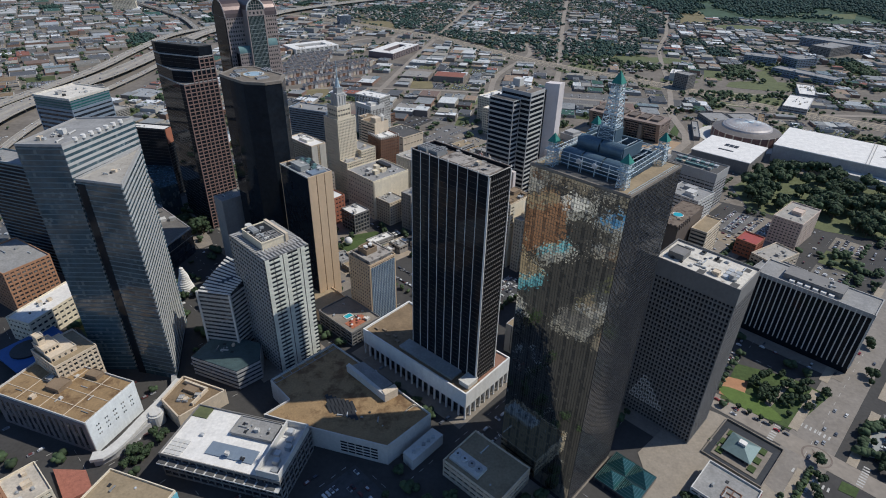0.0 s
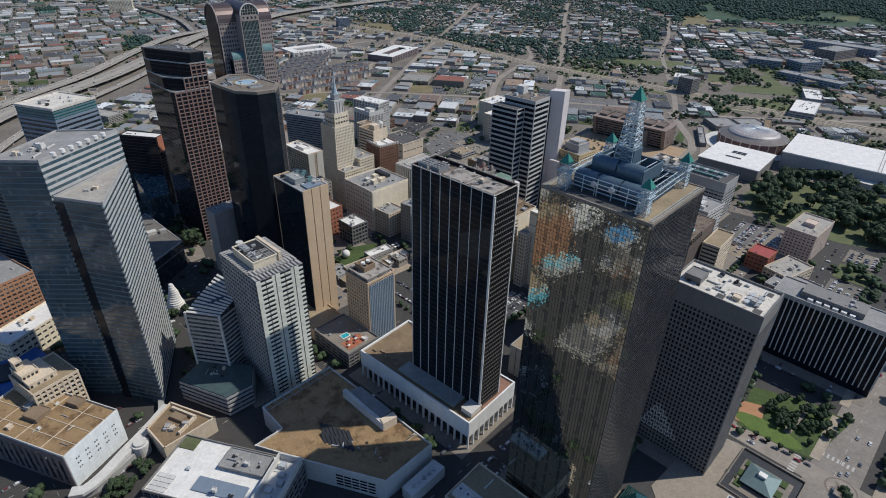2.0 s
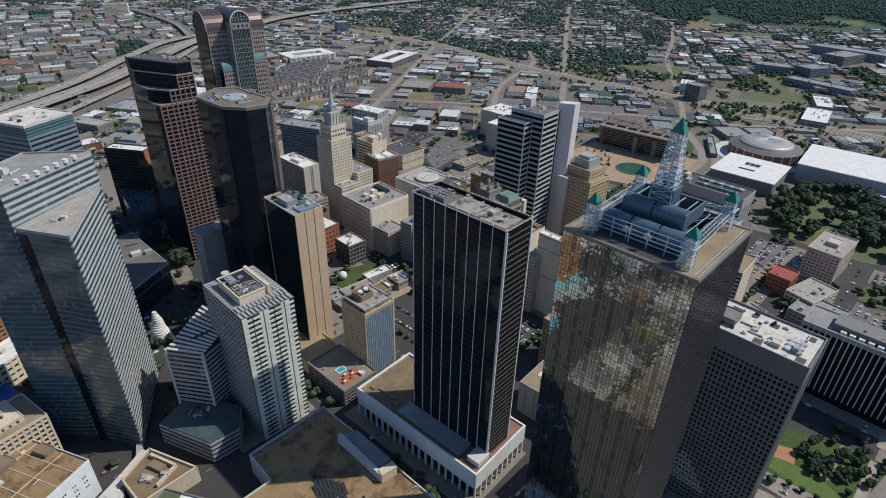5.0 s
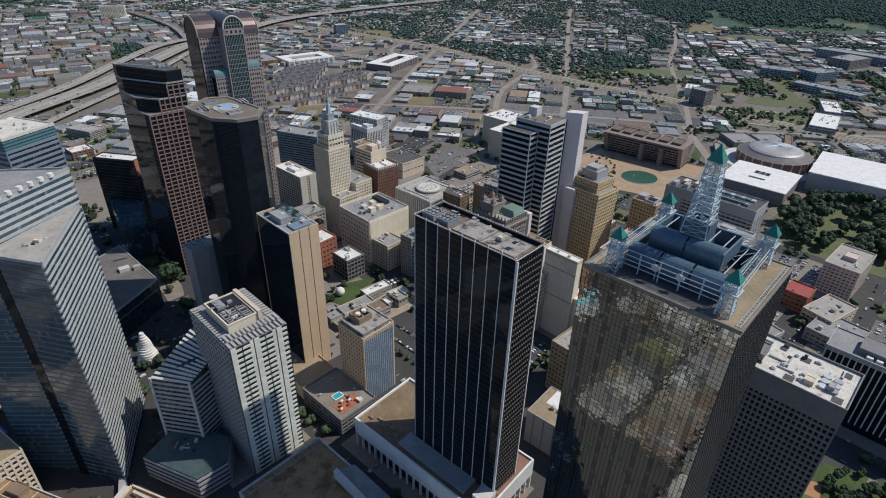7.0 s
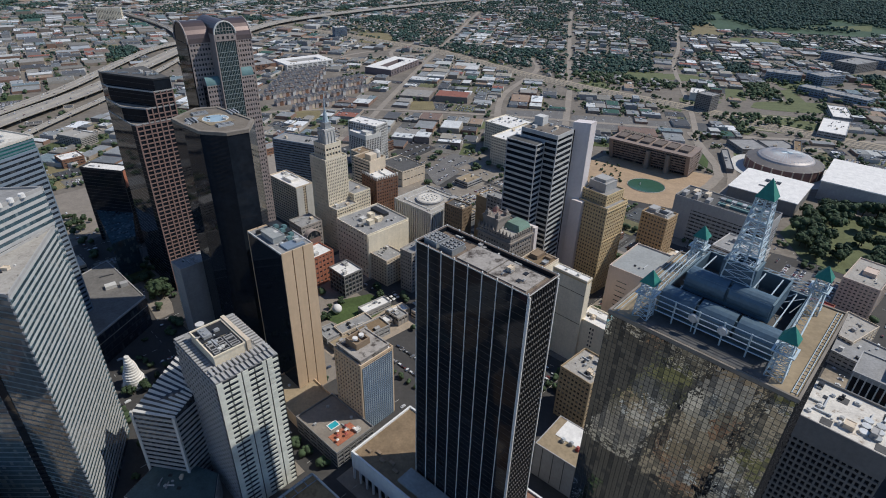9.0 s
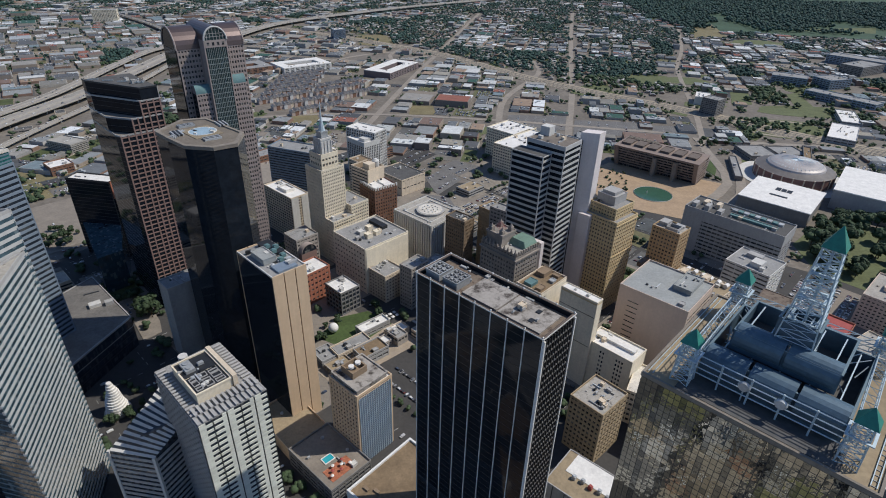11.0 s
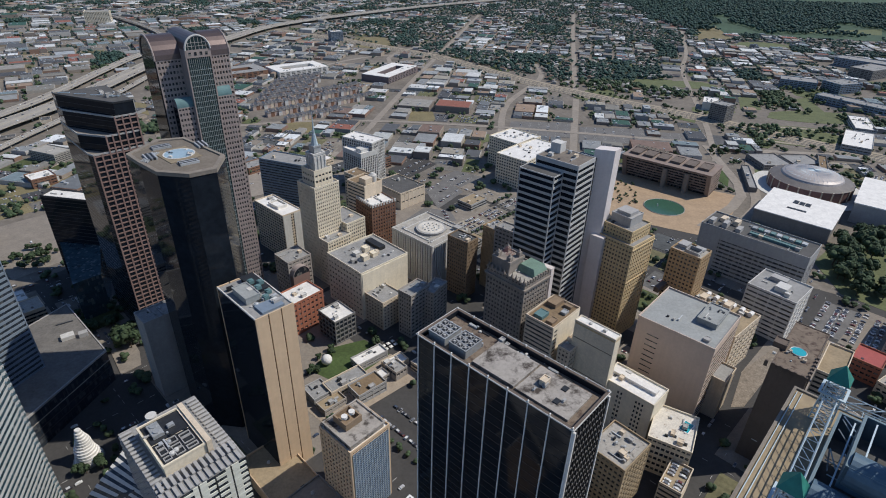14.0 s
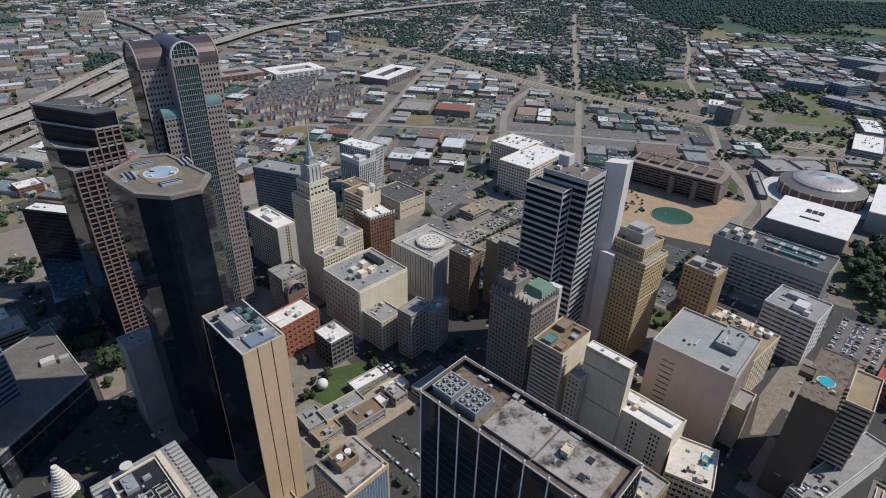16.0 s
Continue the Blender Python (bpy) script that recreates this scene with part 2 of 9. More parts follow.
class Build:
    """Collects boxes, prisms, bars and so on for one mesh."""

    def __init__(self):
        self.v, self.f, self.i = [], [], []

    def box(self, x0, y0, z0, x1, y1, z1, m=0):
        n = len(self.v)
        self.v += [(x0, y0, z0), (x1, y0, z0), (x1, y1, z0), (x0, y1, z0), (x0, y0, z1), (x1, y0, z1), (x1, y1, z1), (x0, y1, z1)]
        self.f += [tuple(n + k for k in q) for q in CUBE]
        self.i += [m] * 6
        return self

    def roofed(self, x0, y0, z0, x1, y1, z1, m, top):
        self.box(x0, y0, z0, x1, y1, z1, m)
        self.i[-5] = top
        return self

    def ring(self, x0, y0, x1, y1, t, z0, z1, m=0):
        """A rectangular band of thickness t, its outer side on the given rectangle."""
        n = len(self.v)
        for z in (z0, z1):
            self.v += [(x0, y0, z), (x1, y0, z), (x1, y1, z), (x0, y1, z), (x0 + t, y0 + t, z), (x1 - t, y0 + t, z), (x1 - t, y1 - t, z), (x0 + t, y1 - t, z)]
        for k in range(4):
            j = (k + 1) % 4
            self.f += [(n + k, n + j, n + 8 + j, n + 8 + k), (n + 4 + j, n + 4 + k, n + 12 + k, n + 12 + j), (n + 8 + k, n + 8 + j, n + 12 + j, n + 12 + k), (n + j, n + k, n + 4 + k, n + 4 + j)]
            self.i += [m] * 4
        return self

    def prism(self, pts, z0, z1, m=0, top=None):
        """An upright prism on a plan given anticlockwise; z1 may be a list of heights."""
        n, k = len(self.v), len(pts)
        zs = z1 if isinstance(z1, (list, tuple)) else [z1] * k
        self.v += [(x, y, z0) for x, y in pts] + [(p[0], p[1], z) for p, z in zip(pts, zs)]
        self.f += [(n + a, n + (a + 1) % k, n + k + (a + 1) % k, n + k + a) for a in range(k)]
        self.f += [tuple(n + k + a for a in range(k)), tuple(n + a for a in reversed(range(k)))]
        self.i += [m] * k + [m if top is None else top, m]
        return self

    def bar(self, a, b, r, sides=5, m=0, r2=None):
        a, b = Vector(a), Vector(b)
        d = (b - a).normalized()
        u = d.cross(Vector((0, 0, 1)) if abs(d.z) < 0.9 else Vector((1, 0, 0))).normalized()
        w = d.cross(u)
        n = len(self.v)
        for p, rr in ((a, r), (b, r if r2 is None else r2)):
            for k in range(sides):
                c, s = math.cos(2 * math.pi * k / sides) * rr, math.sin(2 * math.pi * k / sides) * rr
                self.v.append(tuple(p + u * c + w * s))
        self.f += [(n + k, n + (k + 1) % sides, n + sides + (k + 1) % sides, n + sides + k) for k in range(sides)]
        self.f += [tuple(n + k for k in reversed(range(sides))), tuple(n + sides + k for k in range(sides))]
        self.i += [m] * (sides + 2)
        return self

    def cone(self, x, y, z0, z1, r0, r1, sides=16, m=0, a0=0.0):
        n = len(self.v)
        for z, r in ((z0, r0), (z1, r1)):
            self.v += [(x + r * math.cos(a0 + 2 * math.pi * k / sides), y + r * math.sin(a0 + 2 * math.pi * k / sides), z) for k in range(sides)]
        self.f += [(n + k, n + (k + 1) % sides, n + sides + (k + 1) % sides, n + sides + k) for k in range(sides)]
        self.f += [tuple(n + k for k in reversed(range(sides))), tuple(n + sides + k for k in range(sides))]
        self.i += [m] * (sides + 2)
        return self

    def quad(self, a, b, c, d, m=0):
        n = len(self.v)
        self.v += [a, b, c, d]
        self.f.append((n, n + 1, n + 2, n + 3))
        self.i.append(m)
        return self

    def mesh(self, name, *materials, smooth=False):
        return mesh_from(name, self.v, self.f, materials, self.i, smooth)


def part(name, shape, material, parent, label="", at=None):
    """Links a Build or a mesh as one object under a thing or a part."""
    me = shape.mesh(name, *(material if isinstance(material, (list, tuple)) else (material,))) if isinstance(shape, Build) else shape
    ob = new(name, me)
    ob.parent = parent
    if at is not None:
        ob.location = at
    if label:
        ob["label"] = label
    return ob


def thing(name, label, category, at=(0, 0, 0), ang=0.0, group="", kind=""):
    ob = new(name)
    ob.matrix_world = pose(at[0], at[1], at[2] if len(at) > 2 else 0, 0, 0, ang)
    ob.empty_display_size = 2
    return tagged(ob, label, category, group, kind)


def setting(name, shape, material, label, category):
    me = shape.mesh(name, *(material if isinstance(material, (list, tuple)) else (material,)))
    return tagged(new(name, me), label, category, kind="structure")


FOOT = []        # plans of what stands on the ground


def plot(N, ang, w, d, x0=0.0, y0=0.0):
    c, s = math.cos(radians(ang)), math.sin(radians(ang))
    return [(N[0] + x * c - y * s, N[1] + x * s + y * c) for x, y in ((x0, y0), (x0 + w, y0), (x0 + w, y0 + d), (x0, y0 + d))]


def roof_units(parent, w, d, z, seed, n=8, x0=0.0, y0=0.0, big=1.0, material=None):
    """Air handlers, ducts, vents and hatches on a flat roof."""
    rng = random.Random(seed)
    mats = (M_MECH, M_MECH, M_WHITECONC, M_GREYCONC, M_DARKMETAL)
    for k in range(n):
        x, y = x0 + rng.uniform(0.1, 0.9) * w, y0 + rng.uniform(0.1, 0.9) * d
        kind = rng.random()
        b = Build()
        if kind < 0.35:
            a, c, h = rng.uniform(1.2, 3.6) * big, rng.uniform(1.0, 2.6) * big, rng.uniform(0.9, 2.2) * big
            b.box(-a / 2, -c / 2, 0.2, a / 2, c / 2, h).box(-a / 2 - 0.2, -c / 2 + 0.2, 0, a / 2 + 0.2, c / 2 - 0.2, 0.3)
            b.cone(-a * 0.2, 0, h, h + 0.3, min(a, c) * 0.28, min(a, c) * 0.28, 10)
            part("air_handler", b, rng.choice(mats), parent, at=(x, y, z))
        elif kind < 0.55:
            ln = rng.uniform(4, 10) * big
            if rng.random() < 0.5:
                ln = min(ln, w * 0.4)
                b.box(-ln / 2, -0.35, 0.3, ln / 2, 0.35, 1.0).box(-ln / 2, -0.5, 0, -ln / 2 + 1.2, 0.5, 1.3)
            else:
                ln = min(ln, d * 0.4)
                b.box(-0.35, -ln / 2, 0.3, 0.35, ln / 2, 1.0).box(-0.5, -ln / 2, 0, 0.5, -ln / 2 + 1.2, 1.3)
            part("duct", b, rng.choice(mats[:4]), parent, at=(x, y, z))
        elif kind < 0.75:
            r = rng.uniform(0.5, 1.3) * big
            b.cone(0, 0, 0, r * 0.9, r, r, 12).cone(0, 0, r * 0.9, r * 1.2, r * 0.75, r * 0.5, 12)
            part("roof_vent", b, rng.choice(mats), parent, at=(x, y, z))
        elif kind < 0.9:
            a, c, h = rng.uniform(2.5, 5.5) * big, rng.uniform(2.5, 4.5) * big, rng.uniform(1.8, 3.4) * big
            b.box(-a / 2, -c / 2, 0, a / 2, c / 2, h).ring(-a / 2 - 0.1, -c / 2 - 0.1, a / 2 + 0.1, c / 2 + 0.1, 0.3, h, h + 0.3)
            part("stair_house", b, rng.choice((M_BEIGE, M_GREYCONC, M_WHITECONC)), parent, at=(x, y, z))
        else:
            b.box(-1.2, -1.0, 0, 1.2, 1.0, 0.35)
            part("hatch", b, M_DARKMETAL, parent, at=(x, y, z))


def tower(name, label, N, ang, w, d, h, floors, bw, bd, core, skin, roof=None, z0=0.0, sf=0.45, pw=0.8, relief=0.5, pier=None, units=6, seed=1, parapet=1.4, penthouse=None, category="tower", parent=None, at=None, base=None, piers=True, fw=True, top=0.0):
    """A rectangular building: near corner N, w along its right face (ang), d along its left face. A glass core stands behind a spandrel band for each floor and piers."""
    if parent is None:
        t = thing(name, label, category, N, ang)
        FOOT.append(plot(N, ang, w, d))
        ox, oy = 0.0, 0.0
    else:
        t, (ox, oy) = parent, at
    roof = roof or M_GREYROOF
    r = relief
    part("core", Build().box(ox + r, oy + r, z0, ox + w - r, oy + d - r, h - 0.6), core, t)
    fh = (h - z0 - top) / floors
    if fw:
        band = Build().ring(ox + 0.12, oy + 0.12, ox + w - 0.12, oy + d - 0.12, r + 0.1, 0, fh * sf).mesh("spandrel", skin)
        for k in range(floors):
            part("spandrel", band, None, t, at=(0, 0, z0 + k * fh))
    if piers:
        pm = pier or skin
        pil = Build().box(-pw / 2, -pw / 2, 0, pw / 2, pw / 2, h - z0 - 0.05).mesh("pier", pm)
        e = pw / 2
        for k in range(bw + 1):
            x = ox + e + (w - pw) * k / bw
            part("pier", pil, None, t, at=(x, oy + e, z0))
        for k in range(1, bd):
            y = oy + e + (d - pw) * k / bd
            part("pier", pil, None, t, at=(ox + e, y, z0))
        part("pier", pil, None, t, at=(ox + e, oy + d - e, z0))
    part("parapet", Build().ring(ox - 0.05, oy - 0.05, ox + w + 0.05, oy + d + 0.05, 0.6, h - top - 0.6, h + parapet), skin, t)
    part("roof", Build().box(ox + 0.5, oy + 0.5, h - 0.6, ox + w - 0.5, oy + d - 0.5, h), roof, t)
    if penthouse:
        px, py, pw_, pd_, ph = penthouse
        part("penthouse", Build().box(ox + px, oy + py, h, ox + px + pw_, oy + py + pd_, h + ph).ring(ox + px - .15, oy + py - .15, ox + px + pw_ + .15, oy + py + pd_ + .15, 0.5, h + ph - .3, h + ph + 0.6), skin, t)
    if units:
        roof_units(t, w - 3, d - 3, h, seed, units, ox + 1.5, oy + 1.5)
    return t

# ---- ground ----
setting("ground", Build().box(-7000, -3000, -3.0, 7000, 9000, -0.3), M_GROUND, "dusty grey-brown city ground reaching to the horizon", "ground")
G = 48.0


def elm_tower():
    t = thing("marble_striped_tower", "black glass tower with thin white marble strips down its sides", "tower", (35, 206), G)
    w, d, h = 22.5, 66.5, 190.0
    part("core", Build().box(0.3, 0.3, 20, w - 0.3, d - 0.3, h - 4.1), M_BLACKGLASS, t)
    strip = Build().box(-0.22, -0.2, 0, 0.22, 0.2, h - 24).mesh("marble_strip", M_MARBLE)
    for k in range(9):
        y = 0.3 + (d - 0.6) * k / 8
        part("marble_strip", strip, None, t, at=(0.15, y, 25))
        part("marble_strip", strip, None, t, at=(w - 0.15, y, 25))
    line = Build().box(0.16, 0.3, 0, 0.32, d - 0.3, 0.25).mesh("floor_line", M_MULLION)
    for k in range(42):
        part("floor_line", line, None, t, at=(0.1, 0, 28 + k * 3.85))
    frame_w = Build().box(0.6, -0.45, 0, w - 0.6, 0.3, 0.8).mesh("spandrel", M_DARKCONC)
    for k in range(44):
        part("spandrel", frame_w, None, t, at=(0, 0, 26 + k * 3.7))
    post = Build().box(-0.25, -0.6, 0, 0.25, 0.3, h - 26).mesh("mullion", M_MULLION)
    for k in range(1, 12):
        part("mullion", post, None, t, at=(w * k / 12, 0, 25))
    for x in (0.5, w - 0.5):
        part("corner_strip", Build().box(x - 0.4, -0.7, 25, x + 0.4, 0.5, h - 1), M_MARBLE, t)
    part("parapet", Build().ring(0.3, 0.3, w - 0.3, d - 0.3, 0.8, h - 4.1, h), M_BLACKGLASS, t)
    part("coping", Build().ring(-0.3, -0.3, w + 0.3, d + 0.3, 1.1, h, h + 0.25), M_BROWNWALL, t, "rust-brown parapet coping")
    part("coping_edge", Build().ring(-0.42, -0.42, w + 0.42, d + 0.42, 0.22, h - 0.1, h + 0.4), M_WHITECONC, t)
    part("roof", Build().box(0.5, 0.5, h - 4, w - 0.5, d - 0.5, h - 2.0), M_RUSTY, t, "rust-stained brown roof edge")
    part("roof_deck", Build().box(3.6, 25, h - 2, 19, 43, h - 0.9), M_ELMROOF, t, "stained grey roof deck")
    part("roof_deck", Build().box(3.6, 4, h - 2, 19, 24.4, h - 1.2), M_ELMROOF, t, "stained grey roof deck")
    for y in (46, 56):
        ct = part("cooling_tower", Build().box(3.5, y, h - 3, 12.5, y + 8, h + 1.4).ring(3.3, y - 0.2, 12.7, y + 8.2, 0.4, h + 1.4, h + 1.8), M_MECH, t, "grey cooling tower with pale fan grilles")
        for i in range(3):
            for j in range(3):
                part("fan_well", Build().cone(5 + i * 3, y + 1.4 + j * 2.6, h + 1.4, h + 1.65, 1.15, 1.15, 12), M_DARKMETAL, ct)
                part("fan_grille", Build().bar((4 + i * 3, y + 0.4 + j * 2.6, h + 1.8), (6 + i * 3, y + 2.4 + j * 2.6, h + 1.8), 0.11, 4).bar((4 + i * 3, y + 2.4 + j * 2.6, h + 1.82), (6 + i * 3, y + 0.4 + j * 2.6, h + 1.82), 0.11, 4).cone(5 + i * 3, y + 1.4 + j * 2.6, h + 1.65, h + 1.95, 0.5, 0.5, 8), M_GREYCONC, ct)
        for k in range(4):
            part("side_duct", Build().bar((13.4 + (k % 2) * 1.6, y + 0.5 + k * 2.1, h - 3), (13.4 + (k % 2) * 1.6, y + 0.5 + k * 2.1, h - 0.6 - (k % 3) * 0.5), 0.55, 8), M_MECH, t)
    roof_units(t, 13, 18, h - 1.2, 5, 7, 4.5, 6, 0.6)
    for k in range(9):
        part("pipe_run", Build().box(19.5, 6 + k * 6, h - 3, 20.6, 10 + k * 6, h - 2.2 + (k % 3) * 0.5), M_DARKMETAL if k % 2 else M_MECH, t)
    roof_units(t, 3, 40, h - 2, 15, 10, 19, 20, 0.5)
    return t


def elm_podium():
    t = thing("marble_podium", "white marble podium on columns with a brown roof terrace", "building", (28, 190.5), 49.5)
    w, d, h = 54.5, 111.5, 25.0
    part("core", Build().box(3, 3, 0, w - 3, d - 3, 12), M_SMOKE, t)
    part("upper_wall", Build().ring(0, 0, w, d, 1.2, 12, h + 1.2), M_MARBLE, t)
    part("soffit", Build().box(1, 1, 12, w - 1, d - 1, 12.6), M_GREYCONC, t)
    part("roof", Build().box(1.2, 1.2, h - 1, w - 1.2, d - 1.2, h - 0.3), M_BROWNROOF, t)
    col = Build().box(-0.6, -0.6, 0, 0.6, 0.6, 12).mesh("column", M_MARBLE)
    for k in range(19):
        part("column", col, None, t, at=(0.8, 0.8 + (d - 1.6) * k / 18, 0))
    for k in range(1, 10):
        part("column", col, None, t, at=(0.8 + (w - 1.6) * k / 9, 0.8, 0))
    part("lower_terrace", Build().box(5, 18, h - 0.3, 17, 74, h + 1.4), M_SLATEROOF, t, "blue-grey raised terrace deck")
    part("stair_house", Build().box(6, 3, h - 0.3, 17, 12, h + 3.5).ring(5.7, 2.7, 17.3, 12.3, 0.5, h + 3.5, h + 4), M_WHITECONC, t)
    part("terracotta_deck", Build().box(18.5, 1.4, h - 0.3, 53, 13, h - 0.05), mat("terracotta_paving", (0.27, 0.15, 0.105), 0.9, var=0.3, size=5, fine=1), t, "terracotta paved roof strip")
    for k in range(5):
        part("roof_bench", Build().box(8 + (k % 2) * 3, 78 + k * 6, h - 0.3, 10 + (k % 2) * 3, 82 + k * 6, h + 0.9), M_DARKBRICK, t)
    return t


def renaissance():
    t = thing("mirror_glass_tower", "tall mirror glass tower with a crown of white steel lattice spires", "tower", (91.5, 121), 47)
    w, d, h = 53.0, 54.5, 218.0
    part("core", Build().box(0.4, 0.4, 0, w - 0.4, d - 0.4, h - 1), M_SMOKE, t)
    rng = random.Random(4)
    fl, nb = 110, 34
    dull = (3, 8, 12, 17, 21, 26, 30)
    pane_h, pw = (h - 5) / fl, d / nb
    rest = Build()
    kept = 0
    for f in range(fl):
        for k in range(nb):
            j = [rng.uniform(-0.008, 0.008) for _ in range(4)]
            y0, y1, z0, z1 = k * pw + 0.05, (k + 1) * pw - 0.05, 4 + f * pane_h + 0.05, 4 + (f + 1) * pane_h - 0.05
            q = [(j[0], y1, z0), (j[1], y0, z0), (j[2], y0, z1), (j[3], y1, z1)]
            grey = 1 if k in dull and (f * 7 + k) % 5 or (f * 31 + k * 17) % 97 < 3 else 0
            if f >= fl - 5:
                part("glass_pane", Build().quad(*q), M_DULLMIRROR if grey else M_MIRROR, t)
            else:
                rest.quad(*q, grey)
    o = part("glass_panes_below", rest, (M_MIRROR, M_DULLMIRROR), t)
    o["kind"] = "stuff"
    # side panes use smoked glass instead of the mirror glass of the front
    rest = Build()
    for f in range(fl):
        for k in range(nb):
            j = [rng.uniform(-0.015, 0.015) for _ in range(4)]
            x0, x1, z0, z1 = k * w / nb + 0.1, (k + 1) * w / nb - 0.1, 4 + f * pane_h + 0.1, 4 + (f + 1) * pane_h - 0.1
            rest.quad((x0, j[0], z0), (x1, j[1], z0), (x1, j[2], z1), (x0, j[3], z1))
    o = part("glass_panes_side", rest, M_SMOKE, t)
    o["kind"] = "stuff"
    band = Build().box(-0.04, 0, -0.06, 0.3, d, 0.06).box(0, -0.1, -0.09, w, 0.3, 0.09).mesh("transom", M_MULLION)
    for f in range(fl + 1):
        part("transom", band, None, t, at=(0, 0, 4 + f * pane_h))
    mul = Build().box(-0.05, -0.07, 4, 0.3, 0.07, h - 2).mesh("mullion", M_MULLION)
    mul2 = Build().box(-0.1, -0.12, 4, 0.1, 0.3, h - 2).mesh("mullion", M_MULLION)
    for k in range(nb + 1):
        part("mullion", mul, None, t, at=(0, k * pw, 0))
        part("mullion", mul2, None, t, at=(k * w / nb, 0, 0))
    part("parapet", Build().ring(-0.2, -0.2, w + 0.2, d + 0.2, 0.7, h - 0.8, h + 0.5), M_PAVE, t)
    part("roof", Build().box(0.4, 0.4, h - 1, w - 0.4, d - 0.4, h), M_TANROOF, t)
    return t


def one_main():
    t = thing("grid_fronted_tower", "dark concrete office tower with a deep square window grid", "tower", (188, 174), 46)
    tower("", "", None, 0, 34, 55, 133, 33, 14, 22, M_BLACKGLASS, M_DARKCONC, M_ROOFCREAM, sf=0.35, pw=0.9, relief=0.9, units=30, seed=3, parent=t, at=(0, 0), top=11, penthouse=(8, 40, 12, 10, 4))
    for i in range(3):
        for j in range(2):
            part("roof_fan", Build().cone(10 + i * 4.6, 8 + j * 4.8, 133, 134.4, 2.0, 2.0, 14), M_MECH, t)
    # stepped triangle of plain white frames low on the left face
    for r in range(6):
        for c in range(r + 1):
            y = 39 + 1.4 * r - c * 4.4
            part("white_frame", Build().ring(0, 0, 3.2, 3.4, 0.35, 0, 0.3), M_WHITE, t, "white frame in a stepped pattern", at=(-0.3, y, 35 - r * 4.0)).rotation_euler = (radians(90), 0, radians(90))
    for x, y in ((3, 3), (26, 4), (3, 24), (24, 22)):
        part("roof_well", Build().box(x, y, 133.01, x + 5, y + 4.5, 133.15), M_DARKROOF, t)
    return t


def cabell():
    t = thing("ribbed_office_block", "dark office slab with white vertical ribs", "office block", (349, 252), 46)
    w, d, h = 30.0, 88.0, 61.0
    part("core", Build().box(0.4, 0.4, 0, w - 0.4, d - 0.4, h - 1), M_BLACKGLASS, t)
    rib = Build().box(-0.6, -0.42, 6, 0.6, 0.42, h).mesh("rib", M_WHITECONC)
    for k in range(23):
        part("rib", rib, None, t, at=(0.1, 0.5 + (d - 1) * k / 22, 0))
    for k in range(1, 8):
        part("rib", rib, None, t, at=(0.5 + (w - 1) * k / 7, 0.1, 0))
    part("parapet", Build().ring(-0.5, -0.5, w + 0.5, d + 0.5, 0.8, h - 3, h + 1), M_GREYCONC, t)
    part("roof", Build().box(0.4, 0.4, h - 1, w - 0.4, d - 0.4, h), M_GREYROOF, t)
    part("penthouse", Build().box(6, 25, h, 24, 70, h + 5), M_DARKCONC, t)
    for k in range(6):
        part("louvre_box", Build().box(2.2, 30 + k * 6, h, 5.4, 34 + k * 6, h + 2.2), M_WHITE, t)
    roof_units(t, 14, 40, h + 5, 7, 6, 8, 28)
    return t


def tan_slab():
    t = thing("tan_slab_tower", "slab tower with tan panel end walls and dark glass sides", "tower", (-108.5, 335), 46)
    w, d, h = 24.5, 46.0, 129.0
    part("core", Build().box(0.2, 0.8, 0, w - 0.2, d - 0.8, h - 1), M_BLACKGLASS, t)
    for k in range(3):
        part("end_panel", Build().box(k * w / 3 + (0.35 if k else 0), 0, 0, (k + 1) * w / 3 - (0.35 if k < 2 else 0), 0.8, h + 0.6), M_TAN, t)
        part("end_panel", Build().box(k * w / 3 + (0.35 if k else 0), d - 0.8, 0, (k + 1) * w / 3 - (0.35 if k < 2 else 0), d, h + 0.6), M_TAN, t)
    part("roof", Build().box(0.3, 0.8, h - 1, w - 0.3, d - 0.8, h - 0.2), M_GREYROOF, t)
    part("coping", Build().box(0, 0.8, h - 0.4, 0.7, d - 0.8, h + 0.6).box(w - 0.7, 0.8, h - 0.4, w, d - 0.8, h + 0.6), M_WHITECONC, t)
    part("penthouse", Build().box(4, 17, h, 13, 33, h + 4).ring(3.7, 16.7, 13.3, 33.3, 0.6, h + 4, h + 4.6), M_SLATEROOF, t)
    part("roof_rack", Build().box(13.6, 22, h + 2.2, 22.5, 43, h + 2.8).box(14, 24, h, 14.8, 24.8, h + 2.2).box(21, 41, h, 21.8, 41.8, h + 2.2).box(21, 24, h, 21.8, 24.8, h + 2.2).box(14, 41, h, 14.8, 41.8, h + 2.2), M_DARKMETAL, t, "dark pipe rack")
    part("roof_deck", Build().box(6, 2.5, h, 20, 12, h + 1.2), M_BLUEGREY, t)
    roof_units(t, 20, 40, h, 11, 26, 2, 3, 1.25)
    for k in range(5):
        part('fan_unit', Build().box(0, 0, 0, 3.2, 3.2, 2.2).cone(1.6, 1.6, 2.2, 2.6, 1.2, 1.2, 12), M_TEAL, t, at=(14 + (k % 2) * 4, 14 + k * 4.2, h + (2.8 if k > 1 else 0)))
    return t


